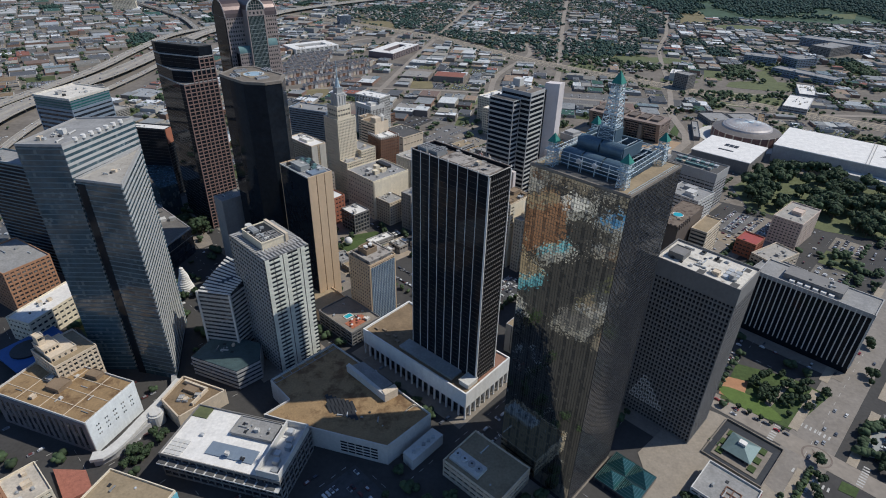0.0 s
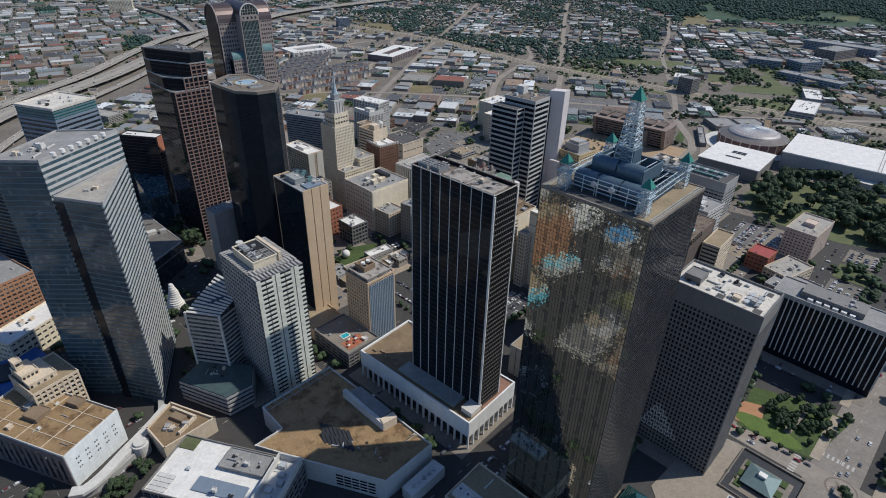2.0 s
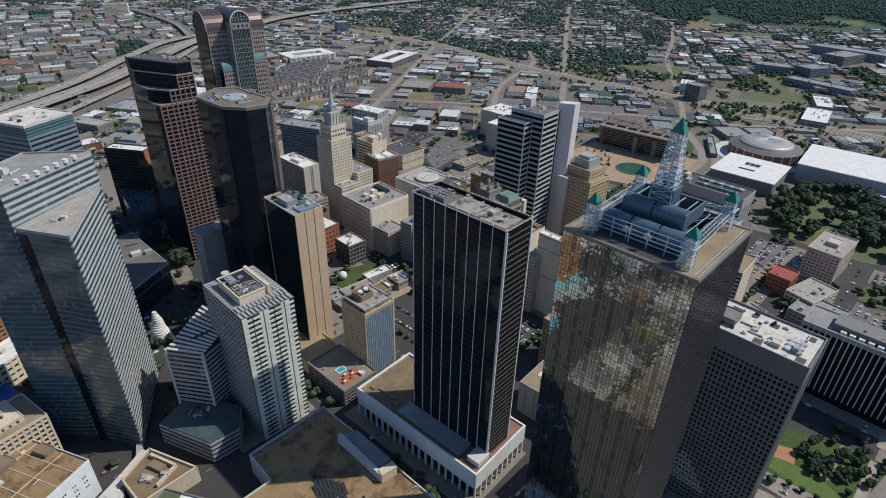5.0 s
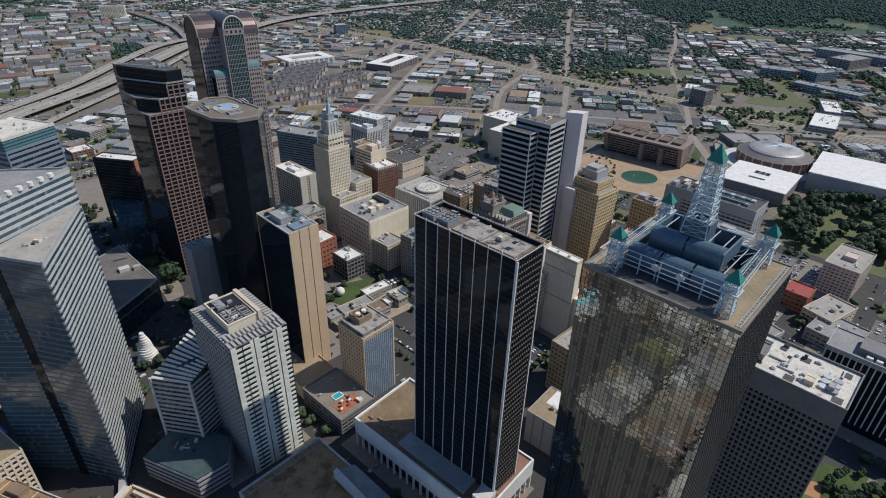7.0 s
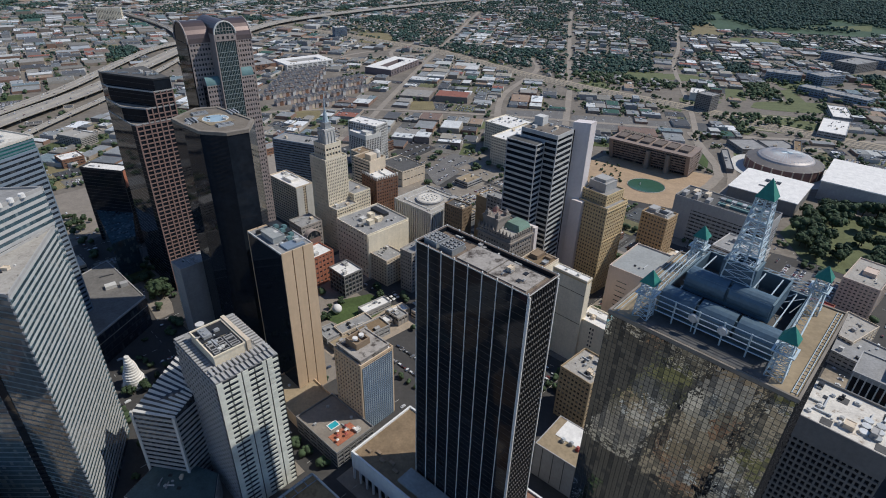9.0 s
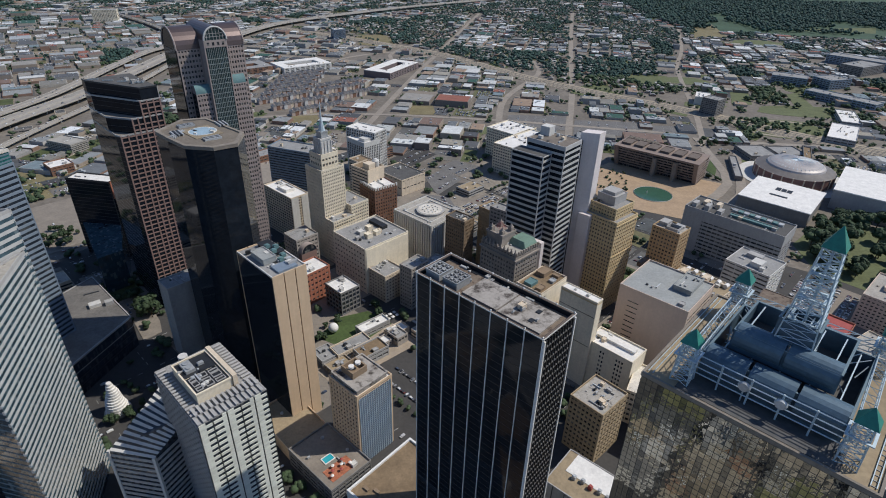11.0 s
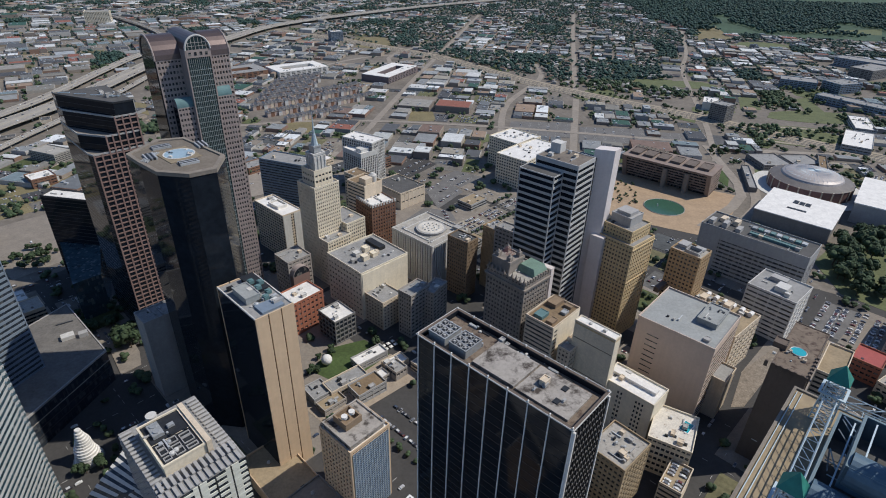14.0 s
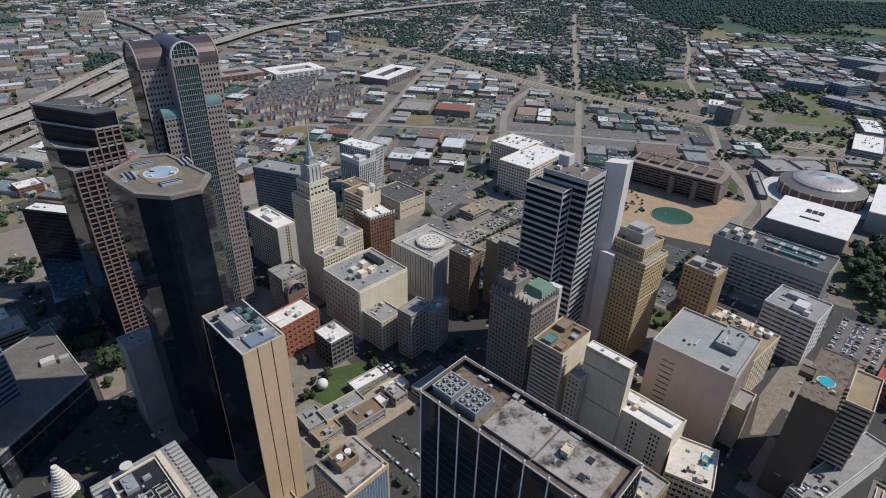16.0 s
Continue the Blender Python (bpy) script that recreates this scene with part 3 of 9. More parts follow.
def energy():
    t = thing("striped_prism_tower", "angular dark glass tower with horizontal stripes, coloured paler on its sunlit sides", "tower", (0, 0))
    high = [(-269, 234), (-239, 235), (-223, 297), (-262, 290)]
    low = [(-236, 232.5), (-201, 225), (-222, 293.5)]

    def inset(pts, k):
        c = Vector((sum(p[0] for p in pts) / len(pts), sum(p[1] for p in pts) / len(pts)))
        return [tuple(c + (Vector(p) - c) * (1 - k)) for p in pts]
    for pts, h in ((high, 191.0), (low, 168.5)):
        part("core", Build().prism(inset(pts, 0.004), 0, h - 0.8), M_SKYGLASS, t)
        part("roof", Build().prism(inset(pts, 0.02), h - 0.8, h), M_STAINED if h < 180 else M_GREYROOF, t)
        floors = int(h / 3.95)
        for k in range(floors + 1):
            z = h - 2.6 - k * 3.95
            if z < 2:
                break
            b = Build()
            for a in range(len(pts)):
                p, q = Vector(pts[a]), Vector(pts[(a + 1) % len(pts)])
                n = Vector(((q - p).y, -(q - p).x)).normalized()
                # stripe colour follows the sun: pale on lit faces, blue on shaded ones
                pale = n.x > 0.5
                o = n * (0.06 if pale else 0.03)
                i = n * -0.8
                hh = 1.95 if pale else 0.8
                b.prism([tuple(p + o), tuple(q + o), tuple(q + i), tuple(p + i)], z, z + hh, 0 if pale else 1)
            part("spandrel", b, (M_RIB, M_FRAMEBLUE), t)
        b = Build()
        for a in range(len(pts)):
            p, q = Vector(pts[a]), Vector(pts[(a + 1) % len(pts)])
            n = Vector(((q - p).y, -(q - p).x)).normalized()
            b.prism([tuple(p + n * 0.1), tuple(q + n * 0.1), tuple(q - n * 0.7), tuple(p - n * 0.7)], h - 0.6, h + 1.2)
        part("parapet", b, M_GREYCONC, t)
    u = (Vector(low[1]) - Vector(low[0])).normalized()
    n = Vector((u.y, -u.x))
    p, q = Vector(low[0]) + u * 0.4, Vector(low[0]) + u * 6.6
    # black panel paints the shadow of the gap between the prisms
    part("dark_joint", Build().prism([tuple(p + n * 0.2), tuple(q + n * 0.2), tuple(q - n * 0.6), tuple(p - n * 0.6)], 0, 166), M_BLACKGLASS, t, "black panel standing for the shaded gap between the two prisms")
    for k in range(7):
        part("exhaust_drum", Build().cone(-236.5 + k * 1.7, 246 + k * 6.4, 191, 193.2, 1.7, 1.5, 12), M_WHITE, t)
    roof_units(t, 18, 30, 191, 33, 16, -262, 240)
    roof_units(t, 8, 14, 168.5, 34, 4, -222, 240, 0.6)
    return t


def thanksgiving():
    t = thing("black_octagon_tower", "black glass octagonal tower with a blue rooftop helipad", "tower", (-167, 406), 0)
    P = [(-30, -2), (-17, -14), (0, -28), (19, -30), (31, -21), (28, 1), (-9, 31), (-24, 25)]
    h = 198.0
    part("core", Build().prism(P, 0, h - 1), M_BLACKGLASS, t)
    part("roof", Build().prism([(x * 0.97, y * 0.97) for x, y in P], h - 1, h), mat("brown_grey_roof", (0.17, 0.145, 0.115), 0.95, var=0.35, size=8, fine=1.5), t)
    for a in range(8):
        p, q = Vector(P[a]) * 1.01, Vector(P[(a + 1) % 8]) * 1.01
        part("parapet", Build().prism([tuple(p), tuple(q), tuple(q * 0.9), tuple(p * 0.9)], h - 1.5, h + 0.8), M_PAVE, t)
    part("helipad", Build().cone(0, 2, h, h + 0.45, 9.2, 9.2, 32), M_WHITECONC, t, "pale landing ring")
    part("helipad_disc", Build().cone(0, 2, h + 0.45, h + 0.5, 8.4, 8.4, 32), mat("pale_blue_paint", (0.27, 0.37, 0.44), 0.7), t, "pale blue painted landing disc")
    part("helipad_deck", Build().prism([(-16, 2), (2, -14), (15, 0), (-2, 16)], h, h + 0.35), mat("ochre_deck", (0.24, 0.195, 0.13), 0.9, var=0.3, size=5, fine=1.2), t)
    for sx, sy, a in ((-14, 12, 40), (13, -12, 40), (-13, -9, 130), (8, 15, 130)):
        for k in range(5):
            o = part("plant_rack", Build().box(-5.5, -0.45, 0, 5.5, 0.45, 1.3), M_DARKMETAL if k % 2 else M_MECH, t, at=(sx + k * 1.25 * math.sin(radians(a)) - 3, sy - k * 1.25 * math.cos(radians(a)) + 2, h))
            o.rotation_euler = (0, 0, radians(a))
    roof_units(t, 40, 34, h, 35, 10, -20, -15, 0.7)
    for k in range(4):
        part("louvre_deck", Build().box(-16 + k * 1.2, -14, h, -15.4 + k * 1.2, 2, h + 1), M_MECH, t)
    return t


def pacific_1700():
    t = thing("red_granite_tower", "dark glass tower with a reddish granite window grid and cut-back corner", "tower", (-264, 477), 46)
    X1, D = 35.4, 60.0
    # each stage cuts the near corner back further: height from, to, start on the right face, start on the left face
    stages = ((0, 169, -1.4, 6.0), (169, 181, 10.0, 20.0), (181, 194, 19.0, 44.0), (194, 204, 21.0, 52.0))
    for z0, z1, xa, ya in stages:
        P = [(xa, 0), (X1, 0), (X1, D), (-3, D), (-3, ya)]
        part("core", Build().prism([(x * 0.998, y * 0.998 + 0.2) for x, y in P], z0, z1 - 0.8), M_BLACKGLASS, t)
        part("terrace", Build().prism([(x * 0.99 + 0.1, y * 0.985 + 0.4) for x, y in P], z1 - 0.8, z1 - 0.3), M_PAVE if z1 < 200 else M_DARKROOF, t)
        for p, q in ((P[4], P[0]), (P[0], P[1]), (P[3], P[4])):
            p, q = Vector(p), Vector(q)
            n = Vector(((q - p).y, -(q - p).x)).normalized()
            part("parapet", Build().prism([tuple(p + n * 0.1), tuple(q + n * 0.1), tuple(q - n * 0.5), tuple(p - n * 0.5)], z1 - 0.8, z1 + 0.5), M_GREYCONC if z1 < 200 else M_DARKMETAL, t)
        for k in range(int((z1 - z0) / 4.05)):
            z = z0 + 1 + k * 4.05
            b = Build()
            for p, q in ((P[4], P[0]), (P[3], P[4])):
                p, q = Vector(p), Vector(q)
                n = Vector(((q - p).y, -(q - p).x)).normalized()
                b.prism([tuple(p + n * 0.06), tuple(q + n * 0.06), tuple(q - n * 0.3), tuple(p - n * 0.3)], z, z + 0.3)
            part("floor_line", b, M_MULLION, t)
        if z1 < 200:
            band = Build().box(xa, -0.4, 0, X1, 0.45, 0.95).mesh("spandrel", M_REDGRANITE)
            for k in range(int((z1 - z0) / 4.02)):
                part("spandrel", band, None, t, at=(0, 0, z0 + 2 + k * 4.02))
    for x, top in ((-0.9, 169), (4.6, 169), (10.4, 181), (14.8, 181), (19.5, 194), (24.6, 194), (29.8, 194), (34.9, 194)):
        part("pier", Build().box(x - 0.5, -0.65, 0, x + 0.5, 0.4, top), M_REDGRANITE, t)
    part("crown_mullion", Build().box(X1 - 0.4, -0.2, 194, X1 + 0.1, 0.2, 204), M_GREYCONC, t)
    for k in range(4):
        part("roof_rail", Build().bar((0 + k * 8, 54 - k * 11, 204.5), (6 + k * 8, 46 - k * 11, 205.2), 0.35, 5), M_STEEL, t)
    roof_units(t, 12, 46, 203.7, 9, 12, 22, 8, 0.8)
    return t


M_BAYGLASS = glass_mat("grey_green_glass", (0.022, 0.045, 0.048), 0.08, 1.7)


def arch_profile(w, h, n=14):
    """Half a barrel: points over a width w, rise h."""
    return [(w / 2 - w / 2 * math.cos(math.pi * k / n), h * math.sin(math.pi * k / n)) for k in range(n + 1)]


def comerica():
    t = thing("barrel_vault_tower", "pink granite tower with copper vaults and glazed arched bay", "tower", (-231, 531), 41)
    w, d, h = 58.0, 34.0, 226.0

    def vault(name, x0, x1, y0, y1, z, rise, along, material, face):
        pr = arch_profile((y1 - y0) if along == "x" else (x1 - x0), rise)
        b = Build()
        n = len(pr)
        if along == "x":
            a = [(x0, y0 + p, z + q) for p, q in pr]
            c = [(x1, y0 + p, z + q) for p, q in pr]
        else:
            a = [(x0 + p, y0, z + q) for p, q in pr]
            c = [(x0 + p, y1, z + q) for p, q in pr]
        b.v = a + c
        b.f = [(k, k + 1, n + k + 1, n + k) for k in range(n - 1)] + [tuple(range(n)), tuple(reversed(range(n, 2 * n)))]
        b.i = [0] * (n - 1) + [1, 1]
        return part(name, b, (material, face), t)
    for x0, x1 in ((0, 19.5), (39.5, w)):
        tower("", "", None, 0, x1 - x0, d, h, 52, 7, 5, M_WINDOW, M_PINK, M_DARKROOF, sf=0.5, pw=1.0, relief=0.5, units=0, parent=t, at=(x0, 0), parapet=0.3)
        vault("vault_roof", x0 - 0.3, x1 + 0.3, -0.3, d + 0.3, h + 0.3, 17, "x", M_VAULT, M_BLACKGLASS if x0 == 0 else M_PINK)
    for x0, x1, hh in ((6.5, 19.5, 190), (39.5, 52, 195)):
        tower("", "", None, 0, x1 - x0, 9, hh, 44, 5, 2, M_WINDOW, M_PINK, M_DARKROOF, sf=0.5, pw=0.9, relief=0.5, units=0, parent=t, at=(x0, -9.02), parapet=0.3)
        vault("shoulder_vault", x0, x1, -9.0, 0, hh + 0.3, 7, "x", M_TEAL, M_PINK)
    part("end_glass", Build().box(-0.7, 1.2, 0, -0.05, d - 1.2, h), M_BLACKGLASS, t)
    pr = arch_profile(d + 0.6, 17)
    for k in range(len(pr) - 1):
        part("vault_rim", Build().bar((-0.5, pr[k][0] - 0.3, h + 0.3 + pr[k][1]), (-0.5, pr[k + 1][0] - 0.3, h + 0.3 + pr[k + 1][1]), 0.7, 6), M_PINK, t)
        part("vault_rim", Build().bar((w + 0.4, pr[k][0] - 0.3, h + 0.3 + pr[k][1]), (w + 0.4, pr[k + 1][0] - 0.3, h + 0.3 + pr[k + 1][1]), 0.7, 6), M_PINK, t)
    part("shoulder_glass", Build().box(5.9, -8.6, 0, 6.45, -0.2, 190), M_BLACKGLASS, t)
    part("bay_core", Build().box(20.2, -11, 0, 38.8, d, h + 8), M_BAYGLASS, t)
    for x in (19.5, 38.5):
        part("bay_pier", Build().box(x, -11.4, 0, x + 1, d, h + 8), M_PINK, t)
    M_BAYGRID = mat("grey_green_bars", (0.26, 0.30, 0.29), 0.5, 0.1, var=0.15, size=6)
    bar = Build().box(20.5, -11.2, 0, 38.5, -11, 0.45).mesh("bay_transom", M_BAYGRID)
    for k in range(52):
        part("bay_transom", bar, None, t, at=(0, 0, 4 + k * 4.2))
    ml = Build().box(-0.14, -11.3, 0, 0.14, -11, h + 2).mesh("bay_mullion", M_BAYGRID)
    for k in range(1, 12):
        part("bay_mullion", ml, None, t, at=(20.5 + k * 18.0 / 12, 0, 0))
    part("arch_band", Build().box(20.5, -11.6, h + 2, 38.5, -11, h + 8), M_PINK, t)
    vault("bay_vault", 19.5, 39.5, -11.6, d, h + 8, 11, "y", M_VAULT, M_BAYGLASS)
    pr = arch_profile(19.4, 10.6)
    for k in range(len(pr) - 1):
        part("arch_rim", Build().bar((19.8 + pr[k][0], -11.7, h + 8 + pr[k][1]), (19.8 + pr[k + 1][0], -11.7, h + 8 + pr[k + 1][1]), 0.75, 6), M_WHITECONC, t)
    for k in range(1, 7):
        x = 19.8 + 19.4 * k / 7
        part("arch_mullion", Build().box(x - 0.15, -11.85, h + 8, x + 0.15, -11.55, h + 8 + 10.4 * math.sin(math.pi * k / 7) ** 0.6), M_GREYCONC, t)
    for z in (2.5, 5.0):
        part("arch_mullion", Build().box(21.5, -11.83, h + 8 + z, 37.5, -11.57, h + 8.3 + z), M_GREYCONC, t)
    for k in range(4):
        part("band_window", Build().box(22 + k * 4.3, -11.75, h + 3.6, 24 + k * 4.3, -11.5, h + 6.2), M_WINDOW, t)
    return t


def att():
    t = thing("banded_office_tower", "grey tower banded with pale concrete and dark glass", "tower", (94.4, 487), 50)
    tower("", "", None, 0, 28, 38, 165, 30, 1, 1, M_BLACKGLASS, M_RIB, mat("brown_gravel_roof", (0.17, 0.145, 0.12), 0.9, var=0.35, size=9, fine=2), sf=0.38, pw=0.8, relief=0.5, units=6, parent=t, at=(4, 0), top=2.6, parapet=0.6)
    tower("", "", None, 0, 13.9, 32, 157, 29, 1, 1, M_BLACKGLASS, M_RIB, M_DARKROOF, sf=0.38, pw=0.8, relief=0.5, units=0, parent=t, at=(-10, 12), parapet=0.3)
    part("penthouse", Build().box(20, 26, 165, 29, 35, 173), M_WHITECONC, t)
    part("recessed_core", Build().box(32.3, 2, 0, 42, 18, 163), M_BLACKGLASS, t)
    part("fin_wall", Build().prism([(44.2, -10.2), (55.6, -10), (48.5, 4.6), (37.2, 4.4)], 0, 170), M_FINWHITE, t, "tall white windowless shaft")
    for x, y, w, d, h in ((38, -16, 6, 12, 95), (-13, 2, 5, 12, 80)):
        part("fin_wall", Build().box(x, y, 0, x + w, y + d, h), M_FINWHITE, t)
    return t


M_FINWHITE = mat("white_shaft_panel", (0.68, 0.615, 0.585), 0.7, var=0.1, size=12, fine=2, streak=0.08)


def mercantile():
    t = thing("art_deco_clock_tower", "cream art deco tower stepping up to a slim spire", "tower", (-128, 573), 48)
    tower("", "", None, 0, 29, 28, 103, 27, 12, 12, M_WINDOW, M_CREAM, M_GREYROOF, sf=0.48, pw=1.25, relief=0.6, units=0, parent=t, at=(0, 0))
    tower("", "", None, 0, 21, 20, 118, 2, 5, 5, M_WINDOW, M_CREAM, M_GREYROOF, z0=103.02, sf=0.55, pw=1.3, relief=0.7, units=0, parent=t, at=(4, 4), top=3)
    part("clock_stage", Build().box(8, 8, 118, 21, 20, 133).ring(7.6, 7.6, 21.4, 20.4, 1.2, 132, 134), M_WHITECONC, t)
    part("lantern_stage", Build().box(10.5, 10, 133, 18.5, 18, 140).ring(10.2, 9.7, 18.8, 18.3, 0.8, 139, 140.6), M_MECH, t)
    for k in range(4):
        part("stage_fin", Build().box(8 + k * 4, 7.3, 118, 9 + k * 4, 8, 131), M_WHITECONC, t)
        part("stage_fin", Build().box(7.3, 8.2 + k * 3.6, 118, 8, 9.2 + k * 3.6, 131), M_WHITECONC, t)
    part("spire", Build().cone(14.5, 14, 140, 151, 3.6, 1.5, 8).cone(14.5, 14, 151, 172, 1.1, 0.15, 8), M_STEEL, t)
    tower("", "", None, 0, 24, 36, 58, 15, 9, 14, M_WINDOW, M_CREAM, M_GREYROOF, sf=0.5, pw=1.1, relief=0.4, units=5, parent=t, at=(29.05, -8))
    tower("", "", None, 0, 29, 14, 50, 13, 9, 6, M_WINDOW, M_CREAM, M_GREYROOF, sf=0.5, pw=1.1, relief=0.4, units=3, parent=t, at=(0, -14.05))
    return t


def stripe_tower():
    t = thing("checkered_tower", "pale office tower with staggered dark window strips", "tower", (-120, 235), 46)
    w, d, h = 37.5, 54.0, 107.0
    fh = h / 28
    part("core", Build().box(0.4, 0.4, 0, w - 0.4, d - 0.4, h - 0.5), M_SMOKE, t)
    wide = Build().box(-0.02, 0.3, 0, 0.5, d - 0.3, fh * 0.36).mesh("spandrel", M_GREYCONC)
    rib = Build().box(-0.1, -0.35, 0, 0.5, 0.35, h - 0.6).mesh("side_pier", M_GREYCONC)
    for k in range(1, 14):
        part("side_pier", rib, None, t, at=(0, d * k / 14, 0))
    for k in range(28):
        part("spandrel", wide, None, t, at=(0, 0, k * fh + 1.2))
    bay = w / 5
    for c in range(5):
        panel = Build().box(0.35, 0, 0, bay - 0.35, 0.5, fh * 0.46).box(*((bay * 0.66, 0.06, fh * 0.46, bay - 0.35) if c % 2 else (0.35, 0.06, fh * 0.46, bay * 0.5)), 0.5, fh * 0.94).mesh("facade_panel", M_PALEBLUE)
        for k in range(28):
            part("facade_panel", panel, None, t, at=(c * bay, 0, k * fh))
    groove = Build().box(-0.2, -0.15, 0, 0.2, 0.5, h - 0.5).mesh("groove_mullion", M_DARKMETAL)
    for c in range(6):
        part("groove_mullion", groove, None, t, at=(min(max(c * bay, 0.2), w - 0.2), 0.15, 0))
    part("roof", Build().box(0.4, 0.4, h - 0.5, w - 0.4, d - 0.4, h), M_GREYROOF, t)
    part("back_wall", Build().box(w - 0.4, 0.5, 0, w, d, h).box(0.4, d - 0.4, 0, w - 0.4, d, h), M_GREYCONC, t)
    slat = Build().box(0, 0, 0, 1.5, 6.4, 0.5).mesh("roof_slat", M_GREYCONC)
    slat2 = Build().box(0, 0, 0, 5.2, 1.5, 0.5).mesh("roof_slat", M_GREYCONC)
    for k in range(13):
        part("roof_slat", slat, None, t, at=(0.3 + k * 2.85, 0.2, h + 0.5 + 0.0 * k))
        part("roof_slat", slat, None, t, at=(1.7 + k * 2.75, 6.0, h + 1.5))
    for k in range(16):
        part("roof_slat", slat2, None, t, at=(0.2, 8 + k * 2.8, h + 0.5))
        part("roof_slat", slat2, None, t, at=(w - 5.4, 8 + k * 2.8, h + 0.5))
    part("plant_screen", Build().box(26.2, 13, h, 28.6, 45, h + 8), M_BEIGE, t)
    part("penthouse", Build().box(7, 14, h, 26, 44, h + 6).ring(6.6, 13.6, 26, 44.4, 0.8, h + 6, h + 7), M_CREAM, t)
    part("penthouse_well", Build().box(7.8, 29.4, h + 6.02, 25.4, 43.4, h + 6.3), M_DARKMETAL, t)
    part("penthouse_well", Build().box(7.8, 14.6, h + 6.02, 25.4, 28.8, h + 6.3), M_DARKMETAL, t)
    for k in range(9):
        part("duct_frame", Build().ring(0, 0, 3.4 + (k % 3) * 0.8, 2.6 + (k % 2) * 1.2, 0.35, h + 6.3, h + 6.9), M_GREYCONC, t, at=(8.6 + (k % 3) * 5.2, 16 + (k // 3) * 4.2, 0))
    part("cooling_unit", Build().box(10, 32, h + 6.3, 15, 41, h + 8.2).cone(12.5, 34.5, h + 8.2, h + 8.8, 1.6, 1.6, 12).cone(12.5, 38.5, h + 8.2, h + 8.8, 1.6, 1.6, 12), M_MECH, t)
    roof_units(t, 17, 26, h + 6.3, 12, 12, 8, 16, 0.9)
    part("tank", Build().cone(15, 49, h, h + 6, 2.6, 2.6, 14), M_WHITECONC, t)
    return t


def slope_block():
    t = thing("sloped_window_block", "pale office block with dark strip windows and a striped sloping roof", "building", (0, 0))
    P = [(-184, 253), (-157, 249), (-146, 276), (-173, 296)]
    part("core", Build().prism(P, 0, [66, 66, 74, 74]), M_SMOKE, t)
    for k in range(17):
        part("spandrel", Build().prism([((x + 165) * 1.015 - 165, (y - 268) * 1.015 + 268) for x, y in P], 0.4 + k * 3.9, 2.4 + k * 3.9), M_GREYCONC, t)
    for k in range(12):
        f0, f1 = (k + 0.1) / 12, (k + 0.6) / 12
        a, c = Vector((-184, 253, 66.2)).lerp(Vector((-173, 296, 74.2)), f0), Vector((-184, 253, 66.2)).lerp(Vector((-173, 296, 74.2)), f1)
        e, g = Vector((-157, 249, 66.2)).lerp(Vector((-146, 276, 74.2)), f0), Vector((-157, 249, 66.2)).lerp(Vector((-146, 276, 74.2)), f1)
        b = Build()
        b.v = [tuple(p) for p in (a, e, g, c)] + [(p.x, p.y, p.z + 0.5) for p in (a, e, g, c)]
        b.f, b.i = list(CUBE), [0] * 6
        part("roof_slat", b, M_WHITECONC, t)
    for p in P:
        part("corner_pier", Build().box(p[0] - 0.8, p[1] - 0.8, 0, p[0] + 0.8, p[1] + 0.8, 67), M_WHITECONC, t)
    return t


M_PALEBLUE = mat("pale_blue_panel", (0.66, 0.665, 0.585), 0.6, var=0.12, size=9, fine=2, rnd=0.08)
for build in (elm_tower, elm_podium, renaissance, one_main, cabell, tan_slab, energy, thanksgiving, pacific_1700, comerica, att, mercantile, stripe_tower, slope_block):
    build()

# further buildings: name, label, near corner, angle, right face, left face, height, floors, bays, core, skin, roof
def blue_block():
    t = tower("blue_curtain_block", "office block with a blue curtain wall and tan brick side", (-54.5, 302), 48, 30, 29, 62, 17, 1, 9, M_WINDOW, M_TAN, M_WHITE, sf=0.55, pw=1.6, relief=0.35, seed=21, units=3)
    part("curtain_wall", Build().box(1.5, -0.3, 0, 28.5, 0.4, 60), M_BLUEGLASS, t)
    bar = Build().box(1.5, -0.5, 0, 28.5, -0.2, 0.35).mesh("transom", M_BLUEGREY)
    for k in range(34):
        part("transom", bar, None, t, at=(0, 0, 1 + k * 1.75))
    post = Build().box(-0.15, -0.55, 0, 0.15, -0.2, 60).mesh("mullion", M_STEEL)
    for k in range(15):
        part("mullion", post, None, t, at=(1.6 + k * 1.91, 0, 0))
    part("roof_deck", Build().box(2, 2, 62, 27, 27, 65.5).ring(1.2, 1.2, 27.8, 27.8, 1, 65.5, 66.4), M_ELMROOF, t)
    part("penthouse", Build().ring(7, 12, 19, 24, 1.0, 65.5, 70.5).box(8, 13, 65.5, 18, 23, 67), M_DARKBRICK, t)
    for k in range(2):
        part("roof_fan", Build().cone(10 + k * 5.5, 17, 71, 72.6, 1.9, 1.9, 14), M_WHITE, t)


blue_block()
SMALLWIN = Build().box(0, 0, 0, 0.3, 1.2, 1.9).mesh("small_window", M_WINDOW)
M_PALECREAM = mat("pale_cream_stone", (0.75, 0.67, 0.52), 0.85, var=0.15, size=12, fine=2, streak=0.12)
tower("white_top_block", "beige department block with a grey roof full of plant", (-77.5, 509), 46, 56, 52, 50, 9, 12, 11, M_WINDOW, M_PALECREAM, M_GREYROOF, sf=0.66, pw=2.2, units=18, seed=22)
wtb = [o for o in scene.objects if o.name == "white_top_block"][0]
part("blank_wall", Build().box(1, -0.5, 4, 55, -0.04, 49.5), M_PALECREAM, wtb, "blank cream end wall")
